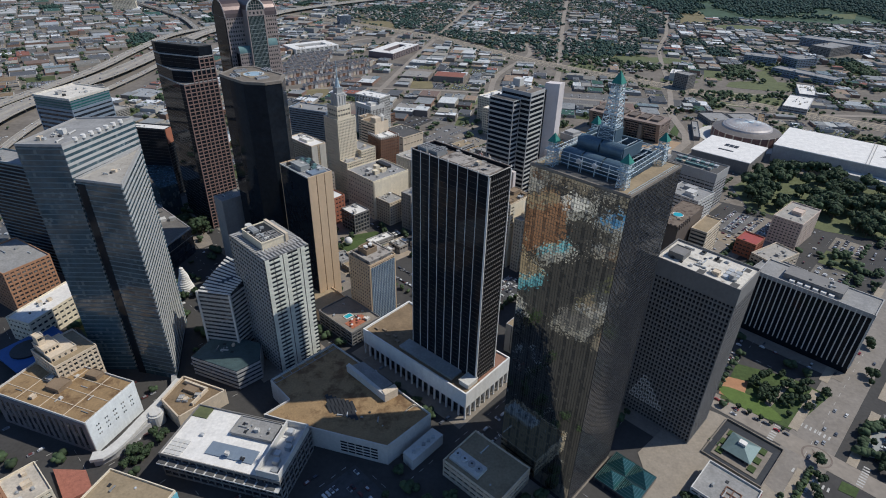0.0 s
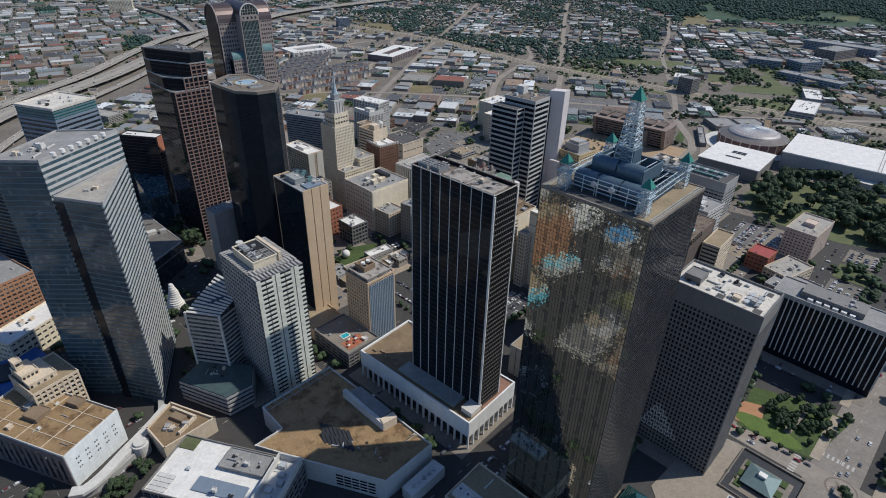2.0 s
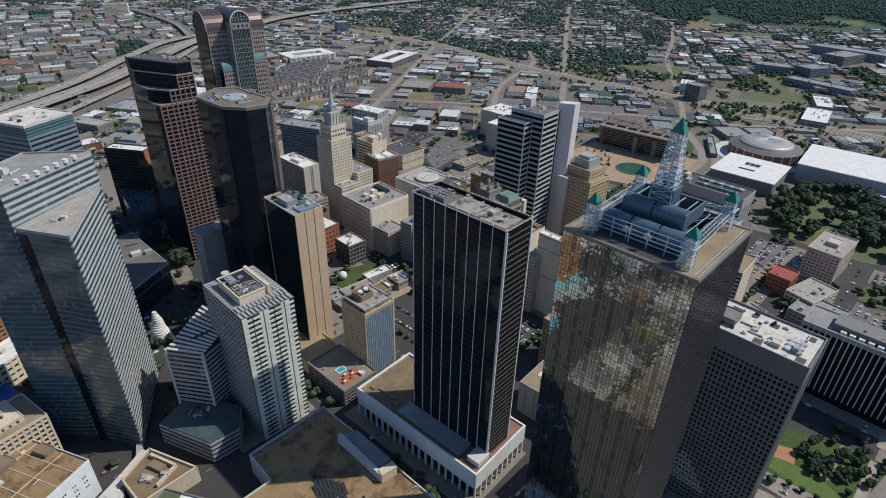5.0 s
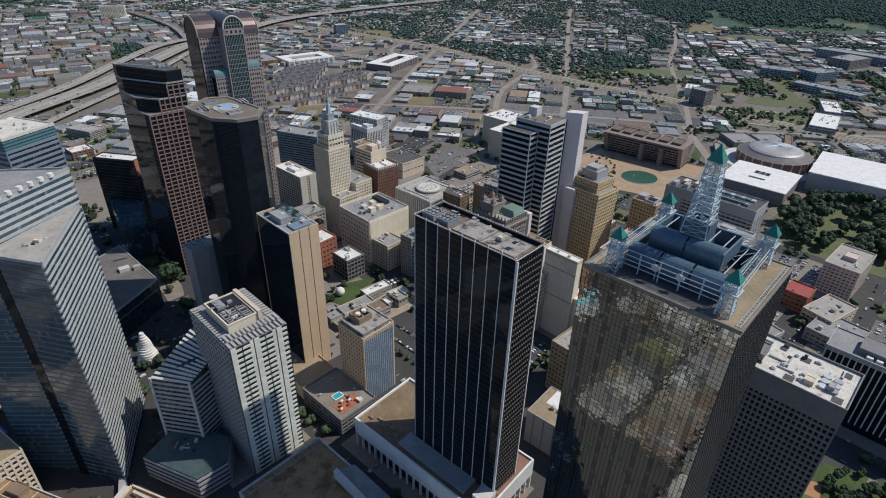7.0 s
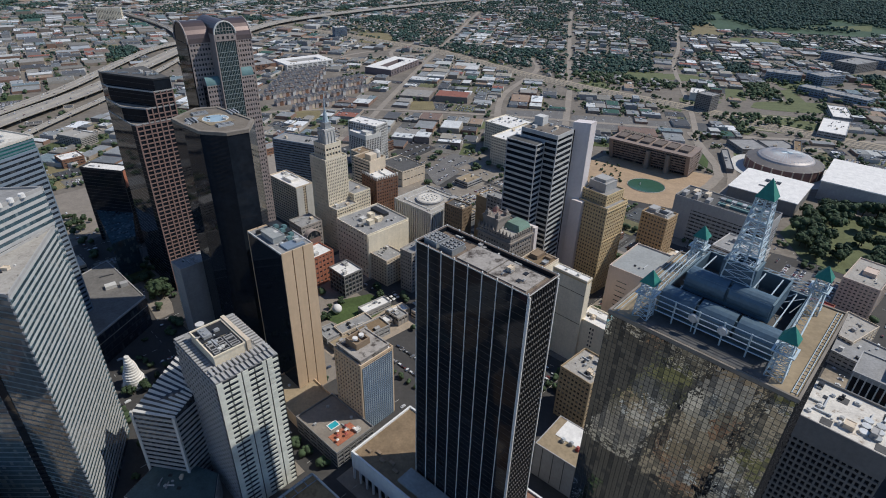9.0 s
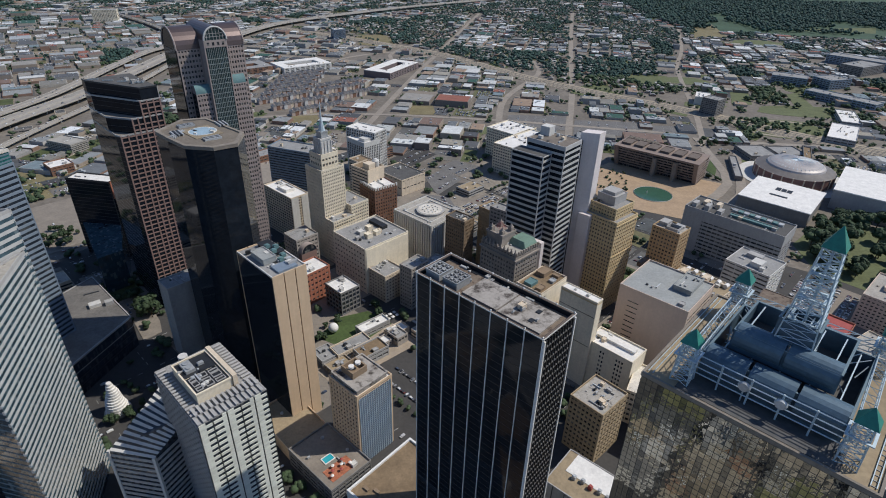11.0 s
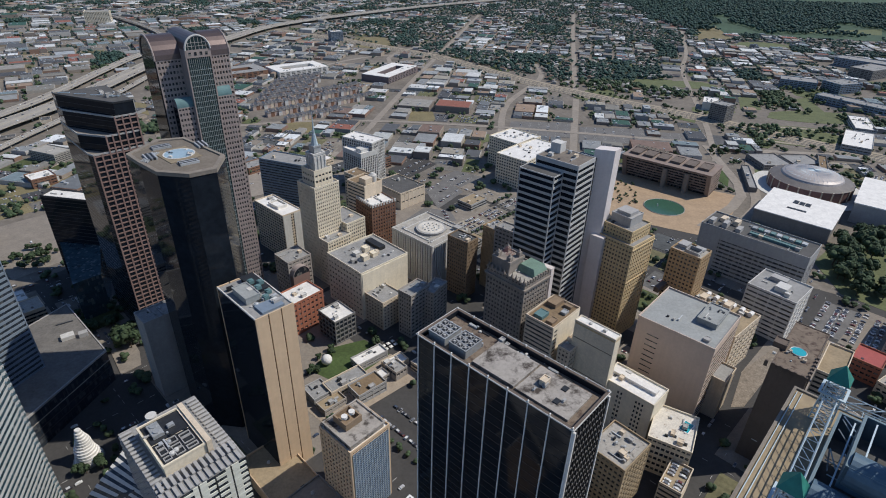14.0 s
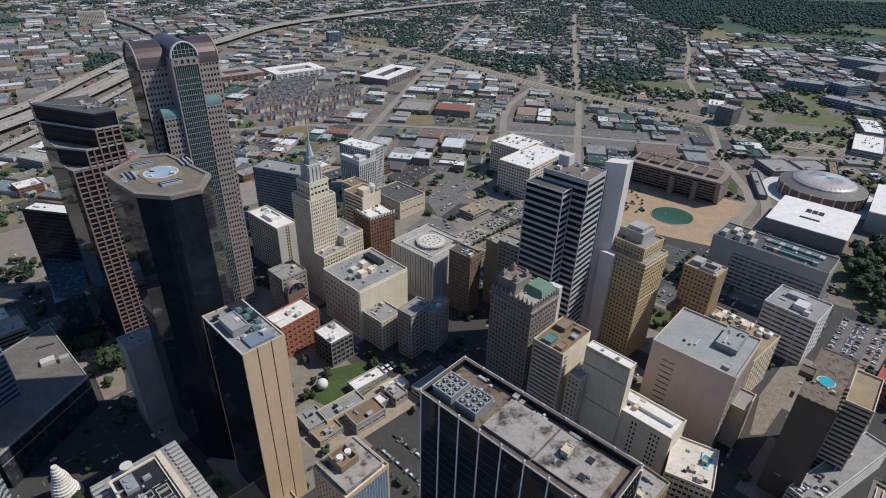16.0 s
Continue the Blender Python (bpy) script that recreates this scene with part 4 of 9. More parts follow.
for k in range(4):
    part("plant_house", Build().box(0, 0, 0, 7 - k % 2, 6, 4.5 - (k % 3) * 0.8).ring(-0.2, -0.2, 7.2 - k % 2, 6.2, 0.4, 4.5 - (k % 3) * 0.8, 5 - (k % 3) * 0.8), M_CREAM if k != 2 else M_WHITECONC, wtb, at=(16 + (k % 2) * 11, 16 + (k // 2) * 12, 50))
part("dark_plant", Build().box(40, 22, 50, 47, 44, 53.4), M_DARKMETAL, wtb)
for k in range(9):
    part("small_window", Build().box(14 + (k % 5) * 3.4 + (k // 5) * 2, -0.6, 24 + (k // 5) * 4, 15.4 + (k % 5) * 3.4 + (k // 5) * 2, -0.45, 26 + (k // 5) * 4), M_WINDOW, wtb)
tower("small_beige_block", "small beige masonry block with punched windows", (-57, 494), 48, 24, 25, 29, 8, 6, 6, M_WINDOW, M_BEIGE, M_GREYROOF, sf=0.55, pw=1.6, seed=23)
tower("white_roof_apartments", "grey apartment tower with a bright white roof", (-173.6, 611.2), 48.0, 23.6, 54.9, 54, 16, 8, 12, M_WINDOW, M_BEIGE, M_WHITE, sf=0.4, pw=0.8, seed=24, units=3)
wra = [o for o in scene.objects if o.name == "white_roof_apartments"][0]
part("end_wall", Build().box(0.4, -0.3, 0, 9.5, 0.2, 54).box(13.5, -0.3, 0, 23.2, 0.2, 54), M_WHITECONC, wra, "white end wall beside a strip of balconies")
part("penthouse", Build().ring(6, 18, 18, 36, 0.8, 54, 57.5).box(8, 20, 54, 16, 34, 56), M_WHITE, wra)
tower("brown_brick_tower", "brown brick tower with white roof plant", (-80, 614), 40, 30, 32, 66, 16, 9, 9, M_WINDOW, M_BRICK, M_WHITE, sf=0.5, pw=1.4, seed=25, units=10)
bbt = [o for o in scene.objects if o.name == "brown_brick_tower"][0]
for k in range(9):
    part("white_merlon", Build().box(0.4 + k * 3.5, -0.3, 65.5, 2.2 + k * 3.5, 0.9, 69), M_WHITECONC, bbt)
    part("white_merlon", Build().box(-0.3, 1.4 + k * 3.45, 65.5, 0.9, 3.2 + k * 3.45, 69), M_WHITECONC, bbt)
tower("ribbed_bank_block", "beige ribbed block with a round roof drum", (-15, 561), 48, 53, 58, 50, 1, 15, 16, M_DARKROOF, M_WHITECONC, M_STAINED, sf=0.12, pw=2.3, relief=1.0, seed=26, units=12)
bank = [o for o in scene.objects if o.name == "ribbed_bank_block"][0]
drum = part("roof_drum", Build().cone(27, 28, 50, 52.2, 15, 15, 40), M_GREYCONC, bank, "round pale roof drum")
part("drum_rim", Build().cone(27, 28, 52.2, 52.6, 15.4, 15.4, 40), M_GREYCONC, drum)
part("drum_deck", Build().cone(27, 28, 52.6, 52.8, 13.4, 13.4, 40), M_ROOFCREAM, drum)
for k in range(18):
    r = 8.5 if k < 12 else 4
    part("drum_fan", Build().cone(27 + r * math.cos(k * math.pi / (6 if k < 12 else 3)), 28 + r * math.sin(k * math.pi / (6 if k < 12 else 3)), 52.8, 53.5, 0.8, 0.8, 10), M_MECH, drum)
part("roof_curb", Build().ring(7, 8, 47, 48, 0.9, 50, 51), M_WHITECONC, bank)
part("plant_house", Build().box(43, 4, 50, 51, 12, 53.5).ring(42.7, 3.7, 51.3, 12.3, 0.5, 53.5, 54), M_GREYCONC, bank)
tower("golden_stepped_tower", "tall golden beige masonry tower with a stepped top", (152, 490), 42, 34, 34, 95, 24, 11, 11, M_WINDOW, M_HONEY, M_GREYROOF, sf=0.55, pw=1.3, seed=27, units=0)
gold = [o for o in scene.objects if o.name == "golden_stepped_tower"][0]
tower("", "", None, 0, 29, 28, 105, 3, 9, 9, M_WINDOW, M_HONEY, M_GREYROOF, z0=95, sf=0.55, pw=1.3, seed=271, units=5, parent=gold, at=(4.6, 5.6))
part("penthouse", Build().box(12, 13, 105, 31, 32, 113).box(15, 16, 113, 28, 29, 116).ring(11.8, 12.8, 31.2, 32.2, 0.5, 113, 113.6), M_GREYCONC, gold, "grey concrete plant storeys")
part("cornice", Build().ring(-0.6, -0.6, 34.6, 34.6, 0.9, 92, 93.2), M_HONEY, gold)
part("string_course", Build().ring(-0.4, -0.4, 34.4, 34.4, 0.7, 60, 60.9), M_HONEY, gold)
tower("orange_brick_tower", "orange brick hotel tower with pale cornice", (211, 491), 44, 21, 27, 85, 22, 6, 8, M_WINDOW, M_GOLD, M_STAINED, sf=0.55, pw=1.3, seed=28, units=4)
orange = [o for o in scene.objects if o.name == "orange_brick_tower"][0]
part("roof_well", Build().box(4, 5, 85, 13, 15, 85.3), M_DARKROOF, orange, "dark sunken roof well")
part("penthouse", Build().ring(3.4, 4.4, 13.6, 15.6, 0.6, 85, 88).box(7, 16.5, 85, 17, 24.5, 89).box(14.5, 4, 85, 19, 12, 87.4), M_GREYCONC, orange)
part("link_bridge", Build().box(-16, 22, 48, -0.6, 26.5, 52.5), M_BROWNWALL, orange, "dark enclosed link bridge")
tower("blank_beige_block", "large windowless beige block with a grey roof", (183, 387), 48, 54, 56, 74, 1, 1, 1, M_ROSE, M_ROSE, M_SLATEROOF, sf=0.97, pw=0.6, relief=0.2, seed=29, units=5)
big = [o for o in scene.objects if o.name == "blank_beige_block"][0]
part("plant_well", Build().box(24, 8, 74, 50, 22, 78).ring(23.6, 7.6, 50.4, 22.4, 0.6, 78, 78.8), M_SLATEROOF, big)
roof_units(big, 24, 12, 78, 77, 8, 25, 9, 0.8)
slit = Build().box(-0.15, 0, 0, 0.3, 9, 0.7).mesh("slit_window", M_WINDOW)
for k in range(12):
    part("slit_window", slit, None, big, at=(0, 38, 10 + k * 4.8))
louvre = Build().box(3, -0.15, 0, 51, 0.3, 0.7).mesh("window_strip", M_WINDOW)
for k in range(14):
    part("window_strip", louvre, None, big, at=(0, 0, 6 + k * 4.6))
tower("white_office_block", "white office block with strip windows", (303, 488), 42, 40, 42, 45, 10, 4, 4, M_WINDOW, M_WHITECONC, M_GREYROOF, sf=0.6, pw=0.8, seed=30)
tower("library_block", "long pale concrete public building with deep window bands", (350, 555), 46, 40, 106, 52, 9, 8, 18, M_WINDOW, M_GREYCONC, M_DARKROOF, sf=0.55, pw=0.6, seed=31, units=22, top=11)
lib = [o for o in scene.objects if o.name == "library_block"][0]
part("plant_range", Build().box(10, 12, 52, 15, 60, 54).ring(9.6, 11.6, 15.4, 60.4, 0.6, 54, 54.6), M_TEAL, lib, "long green-glazed roof light")
part("end_wall", Build().box(-0.4, 84, 0, 0.3, 105.6, 52), M_GREYCONC, lib, "blank concrete end bay")
for k in range(5):
    part("plant_house", Build().box(5 + (k % 2) * 14, 68 + k * 7, 52, 15 + (k % 2) * 14, 73 + k * 7, 56 + (k % 3)), M_BEIGE if k % 2 else M_GREYCONC, lib)
for k in range(9):
    part("green_duct", Build().box(25, 10 + k * 6, 52, 31, 15 + k * 6, 54.2), M_TEAL if k % 2 else M_MECH, lib)
tower("cream_slab", "cream office slab with a white gravel roof", (108.4, 816.2), 49.6, 94.7, 51.9, 44, 10, 18, 12, M_WINDOW, M_CREAM, M_WHITE, sf=0.5, pw=1.4, seed=32, units=16)
tower("cream_rear_wing", "cream rear office wing with a white gravel roof", (105.2, 887.7), 47.1, 56.3, 57.1, 44, 10, 12, 14, M_WINDOW, M_CREAM, M_WHITE, sf=0.5, pw=1.4, seed=132, units=14)
tower("gothic_hotel", "grey stone hotel with an ornate roofline", (56.9, 437.4), 45, 31, 38, 90, 22, 9, 12, M_WINDOW, M_HOTEL, M_STAINED, sf=0.55, pw=1.3, seed=33, units=8)
goth = [o for o in scene.objects if o.name == "gothic_hotel"][0]
part("cornice", Build().ring(-1.2, -1.2, 32.2, 39.2, 1.6, 84.5, 86), M_HOTEL, goth)
for k in range(10):
    part("finial", Build().box(-0.6, 0.2 + k * 3.9, 90, 0.8, 1.8 + k * 3.9, 93).cone(0.1, 1 + k * 3.9, 93, 96, 0.7, 0.1, 6), M_HOTEL, goth)
    part("finial", Build().box(0.2 + k * 3.2, -0.6, 90, 1.8 + k * 3.2, 0.8, 92.5), M_HOTEL, goth)
roof_end = Build()
roof_end.v = [(13, 0.8, 90), (30.4, 0.8, 90), (30.4, 20, 90), (13, 20, 90), (15, 4, 96), (28.5, 4, 96), (28.5, 17, 96), (15, 17, 96)]
roof_end.f, roof_end.i = list(CUBE), [0] * 6
part("copper_roof", roof_end, mat("verdigris_copper", (0.17, 0.255, 0.20), 0.6, 0.1, var=0.3, size=5), goth, "green copper mansard roof")
part("attic_tower", Build().box(3, 18, 90, 20, 35, 100).ring(2.4, 17.4, 20.6, 35.6, 0.9, 99, 101), M_HOTEL, goth, "ornate stone attic tower")
for x, y in ((4, 19), (15.5, 19), (4, 30.5), (15.5, 30.5)):
    part("turret", Build().box(x, y, 100, x + 3.5, y + 3.5, 104).cone(x + 1.75, y + 1.75, 104, 107, 1.6, 0.1, 8), M_HOTEL, goth)
for k in range(8):
    part("sign_frame", Build().bar((8 + k * 1.1, 24, 101), (8 + k * 1.1, 30, 107 - abs(k - 4) * 0.6), 0.15, 4), M_REDROOF, goth, "red steel rooftop sign frame")
brt = tower("brown_roof_tower", "pale tower with strip windows and a brown gravel roof", (75, 406), 47, 36, 24, 74, 20, 1, 1, M_WINDOW, M_BEIGE, M_BROWNROOF, sf=0.55, pw=0.6, seed=34, units=0)
part("blank_wall", Build().box(0.3, -0.25, 0, 35.7, 0.2, 74), M_PALECREAM, brt, "blank cream end wall")
for k in range(7):
    part("slit_window", Build().box(2.2, -0.4, 70 - k * 3.7, 5.6, -0.2, 71 - k * 3.7), M_WINDOW, brt)
for q, (x, y, w_, d_, h_) in enumerate(((3, 12, 9, 7, 2.6), (3, 3, 7, 5, 2.2), (22, 13, 12, 8, 3.4), (20, 3, 5, 4, 1.8), (29, 4, 4, 6, 2.2))):
    part("plant_house", Build().box(x, y, 74, x + w_, y + d_, 74 + h_).ring(x - 0.2, y - 0.2, x + w_ + 0.2, y + d_ + 0.2, 0.5, 74 + h_, 74.4 + h_), (M_TEAL, M_DARKBRICK, M_DARKBRICK, M_MECH, M_DARKBRICK)[q], brt)
mid = tower("buff_mid_tower", "narrow buff tower with punched windows and roof plant", (87, 397), 46, 27, 10, 60, 15, 8, 3, M_WINDOW, M_BEIGE, M_GREYROOF, sf=0.5, pw=1.3, seed=134, units=3)
part("plant_frame", Build().ring(10, 1, 24, 9, 0.5, 60, 64).box(12, 3, 60, 22, 7, 62.5), M_BEIGE, mid)
for k in range(2):
    part("roof_fan", Build().cone(14.5 + k * 4.5, 5, 62.5, 63.4, 1.5, 1.5, 12), M_TEAL, mid)
slim = tower("slim_cream_tower", "slim windowless cream slab with a white roof", (113, 385), 46, 8, 32, 82, 1, 1, 1, M_HONEY, M_CREAM, M_WHITE, sf=0.97, pw=0.6, relief=0.2, seed=35, units=2, parapet=0.8)
for z in (40, 68):
    part("shadow_joint", Build().box(-0.06, 0.6, z, 0.2, 31.4, z + 0.5), M_BROWNWALL, slim)
crb = tower("cream_block", "cream masonry block with few small windows", (140, 363), 46, 22, 40, 44, 1, 1, 1, M_PALECREAM, M_PALECREAM, M_WHITE, sf=0.97, pw=0.6, relief=0.2, seed=36, units=5)
for f in range(9):
    for q in (7.0, 9.4, 11.8, 23.0, 25.4):
        part("small_window", SMALLWIN, None, crb, at=(-0.15, q, 5 + f * 4.2))
part("roof_ridge", Build().box(10, 4, 44, 15, 36, 46.5), M_WHITE, crb)
tower("pool_deck_tower", "brown tower with a rooftop swimming pool", (223.6, 350.8), 48.1, 61.4, 21.3, 83, 1, 1, 1, M_BROWNWALL, M_BROWNWALL, M_RUSTY, sf=0.97, pw=0.6, relief=0.2, seed=37, units=0, parapet=0.5)
pool_tower = [o for o in scene.objects if o.name == "pool_deck_tower"][0]
part("roof_room", Build().box(20, 18, 83, 28, 26, 86.5).ring(19.8, 17.8, 28.2, 26.2, 0.5, 86.5, 87.2), M_BROWNWALL, pool_tower)
roof_units(pool_tower, 24, 22, 83, 371, 9, 3, 3, 0.5)
for k in range(6):
    part("roof_notch", Build().box(-0.9, 2 + k * 4.2, 80, 0.6, 4 + k * 4.2, 84.6), M_BROWNWALL, pool_tower)
    part("roof_notch", Build().box(2 + k * 4.6, -0.9, 80, 4 + k * 4.6, 0.6, 84.6), M_BROWNWALL, pool_tower)
tower("long_hotel_block", "tan brick hotel block with a white roof", (413, 459), 43, 58, 32, 33, 9, 14, 8, M_WINDOW, M_ROSE, M_STAINED, sf=0.6, pw=1.6, seed=38, penthouse=(22, 10, 14, 11, 4))
deck = tower("open_car_deck", "low pale car deck with cars on its roof", (146, 313), 52, 24, 14, 20, 5, 1, 1, M_DARKMETAL, M_BEIGE, M_TANROOF, sf=0.5, pw=0.6, seed=238, units=0)
M_OCHREROOF = stained_mat("ochre_gravel_roof", (0.29, 0.195, 0.10), (0.15, 0.09, 0.045), 12.0, 0.5)
tower("warehouse_block", "pale windowless block with a stained tan roof", (-226, 152), 72, 42, 84, 28, 1, 1, 1, M_WHITECONC, M_WHITECONC, M_OCHREROOF, sf=0.95, pw=0.5, relief=0.2, seed=39)
tower("white_roof_hall", "dark hall with a bright white membrane roof", (-88, 117), 77, 44, 86, 20, 4, 8, 16, M_SMOKE, M_DARKCONC, M_WHITE, sf=0.3, pw=0.6, seed=40)
tower("dark_twin_block", "dark grey apartment slab", (-173, 713), 70, 30, 64, 70, 20, 1, 1, M_WINDOW, M_BLUEGREY, M_GREYROOF, sf=0.5, pw=0.5, seed=41)
bst = tower("banded_stone_tower", "tan tower with a round roof turret", (-90, 634), 50, 26, 28, 80, 20, 1, 1, M_WINDOW, M_BEIGE, M_BROWNROOF, sf=0.55, pw=0.6, seed=42, units=3)
part("blank_wall", Build().box(0.4, -0.3, 0, 25.6, 0.2, 80), M_BEIGE, bst, "blank tan end wall")
part("stair_tower", Build().box(4, 2, 80, 14, 12, 87), M_BEIGE, bst)
part("turret", Build().cone(19, 7, 80, 87, 4.2, 4.2, 18).cone(19, 7, 87, 89.5, 4.2, 1.6, 18), M_WHITECONC, bst, "round white turret")
tower("marble_rib_tower", "white ribbed tower with pale roof", (-104, 814), 60, 29, 52, 65, 15, 10, 16, M_WINDOW, M_WHITECONC, M_WHITE, sf=0.2, pw=1.0, seed=43)
tower("red_brick_store", "red brick building with white roof", (-137.7, 478.1), 49.5, 38.7, 23.6, 33, 6, 8, 5, M_WINDOW, M_REDBRICK, M_WHITE, sf=0.6, pw=2.0, seed=44)
tower("dark_low_block", "dark low block with white roof plant", (-96, 471), 46, 22, 25, 24, 5, 5, 5, M_SMOKE, M_DARKCONC, M_WHITE, sf=0.3, pw=0.8, seed=45)
teal = tower("teal_crown_tower", "grey striped tower with a teal glass crown", (-312.6, 363), 72, 42, 42, 173, 42, 1, 1, M_SMOKE, M_BLUEGREY, M_GREYROOF, sf=0.5, pw=0.8, seed=46, units=0)
part("crown_glass", Build().box(0.5, 0.5, 174.4, 41.5, 41.5, 182), glass_mat("teal_crown_glass", (0.03, 0.14, 0.135), 0.15, 1.6), teal, "teal glass crown")
part("crown_roof", Build().box(0, 0, 182, 42, 42, 183).ring(0, 0, 42, 42, 0.6, 183, 184), M_ROOFCREAM, teal)
for k in range(3):
    part("crown_band", Build().ring(0.2, 0.2, 41.8, 41.8, 0.6, 175.2 + k * 2.4, 176.3 + k * 2.4), M_FRAMEBLUE, teal)
roof_units(teal, 36, 36, 183, 46, 8, 3, 3)
tower("teal_banded_tower", "dark glass tower with thin teal bands", (-378.7, 369.6), 72, 26, 60, 118, 30, 1, 1, M_BLACKGLASS, M_FRAMEBLUE, M_GREYROOF, sf=0.3, pw=0.5, seed=146, units=3)
tower("grey_core_tower", "plain grey concrete block in shade", (-217, 404), 47, 27, 18, 70, 15, 1, 1, M_GREYCONC, M_GREYCONC, M_GREYROOF, sf=0.9, pw=0.6, relief=0.2, seed=47)

# ---- the city round the towers ----
HIGHWAYS = [
    (42, 9.0, [(-690, 500), (-780, 859), (-748, 1190), (-748, 1454), (-745, 1686), (-690, 1890), (-593, 2244), (-230, 2741), (218, 3212), (700, 3700)]),
    (26, 7.0, [(-760, 500), (-830, 859), (-810, 1190), (-826, 1454), (-826, 1660), (-770, 1800), (-712, 1905)]),
    (13, 6.0, [(-650, 620), (-700, 859), (-690, 1190), (-700, 1454), (-712, 1620)]),
    (16, 8.0, [(-1500, 2440), (-1330, 2377), (-1105, 2178), (-925, 1975), (-790, 1760)]),
]
ROADS = [
    (13, [(205, 960), (234, 1101), (283, 1334), (333, 1612), (383, 1883), (470, 2350), (560, 2800)]),
    (13, [(95, 1060), (125, 1275), (234, 1538), (240, 1700)]),
    (12, [(-165, 960), (-150, 1054), (-80, 1502), (-22, 1826), (60, 2300), (130, 2700)]),
    (11, [(440, 960), (518, 1211), (633, 1648), (747, 1933), (900, 2400)]),
    (12, [(-22, 1826), (-110, 1790), (-240, 1720), (-330, 1600)]),
    (12, [(-60, 1960), (-140, 1830), (-170, 1720), (-150, 1640)]),
    (14, [(323, 721), (420, 824), (444, 951), (455, 1040)]),
    (14, [(300, 640), (340, 700), (420, 780), (520, 1000), (650, 1010), (900, 1010)]),
    (14, [(-640, 1750), (-420, 1650), (-200, 1640), (0, 1770)]),
    (12, [(-500, 1010), (-330, 1100), (-150, 1130), (120, 1110), (420, 1060)]),
]
RAIL = [(-640, 2160), (-340, 1985), (-157, 1851), (-21, 1745), (110, 1585), (210, 1466), (373, 1320), (512, 1211), (724, 1010), (1100, 760)]


def near_line(x, y, pts, r):
    for (ax, ay), (bx, by) in zip(pts, pts[1:]):
        dx, dy = bx - ax, by - ay
        k = max(0.0, min(1.0, ((x - ax) * dx + (y - ay) * dy) / (dx * dx + dy * dy)))
        if (x - ax - k * dx) ** 2 + (y - ay - k * dy) ** 2 < r * r:
            return True
    return False


def strip(b, pts, width, z0, z1, m=0):
    """A ribbon of road along a line, with thickness, in one piece."""
    n, k = len(b.v), len(pts)
    for i, p in enumerate(pts):
        a, c = Vector(pts[max(0, i - 1)]), Vector(pts[min(k - 1, i + 1)])
        t = (c - a).normalized()
        o = Vector((-t.y, t.x)) * width / 2
        l, r = Vector(p) + o, Vector(p) - o
        b.v += [(r.x, r.y, z0), (l.x, l.y, z0), (l.x, l.y, z1), (r.x, r.y, z1)]
    for i in range(k - 1):
        q = n + 4 * i
        b.f += [(q + 3, q + 7, q + 6, q + 2), (q + 1, q + 5, q + 4, q), (q, q + 4, q + 7, q + 3), (q + 2, q + 6, q + 5, q + 1)]
        b.i += [m] * 4
    e = n + 4 * (k - 1)
    b.f += [(n, n + 3, n + 2, n + 1), (e, e + 1, e + 2, e + 3)]
    b.i += [m] * 2


def smooth_line(pts, step=40):
    out = []
    for k in range(len(pts) - 1):
        p0, p1, p2, p3 = (Vector(pts[max(0, min(len(pts) - 1, k + o))]) for o in (-1, 0, 1, 2))
        n = max(1, int((p2 - p1).length / step))
        for i in range(n):
            t = i / n
            out.append(tuple(0.5 * (2 * p1 + (p2 - p0) * t + (2 * p0 - 5 * p1 + 4 * p2 - p3) * t * t + (3 * p1 - p0 - 3 * p2 + p3) * t ** 3)))
    return out + [tuple(pts[-1])]


def rot(x, y, a):
    c, s = math.cos(a), math.sin(a)
    return x * c - y * s, x * s + y * c


def car_box(b, x, y, a, z=0.0):
    P = lambda w, d: [(x + rot(u * w, v * d, a)[0], y + rot(u * w, v * d, a)[1]) for u, v in ((-1, -1), (1, -1), (1, 1), (-1, 1))]
    b.prism(P(2.2, 0.9), z + 0.1, z + 0.85, 0)
    b.prism(P(1.2, 0.8), z + 0.85, z + 1.4, 0)


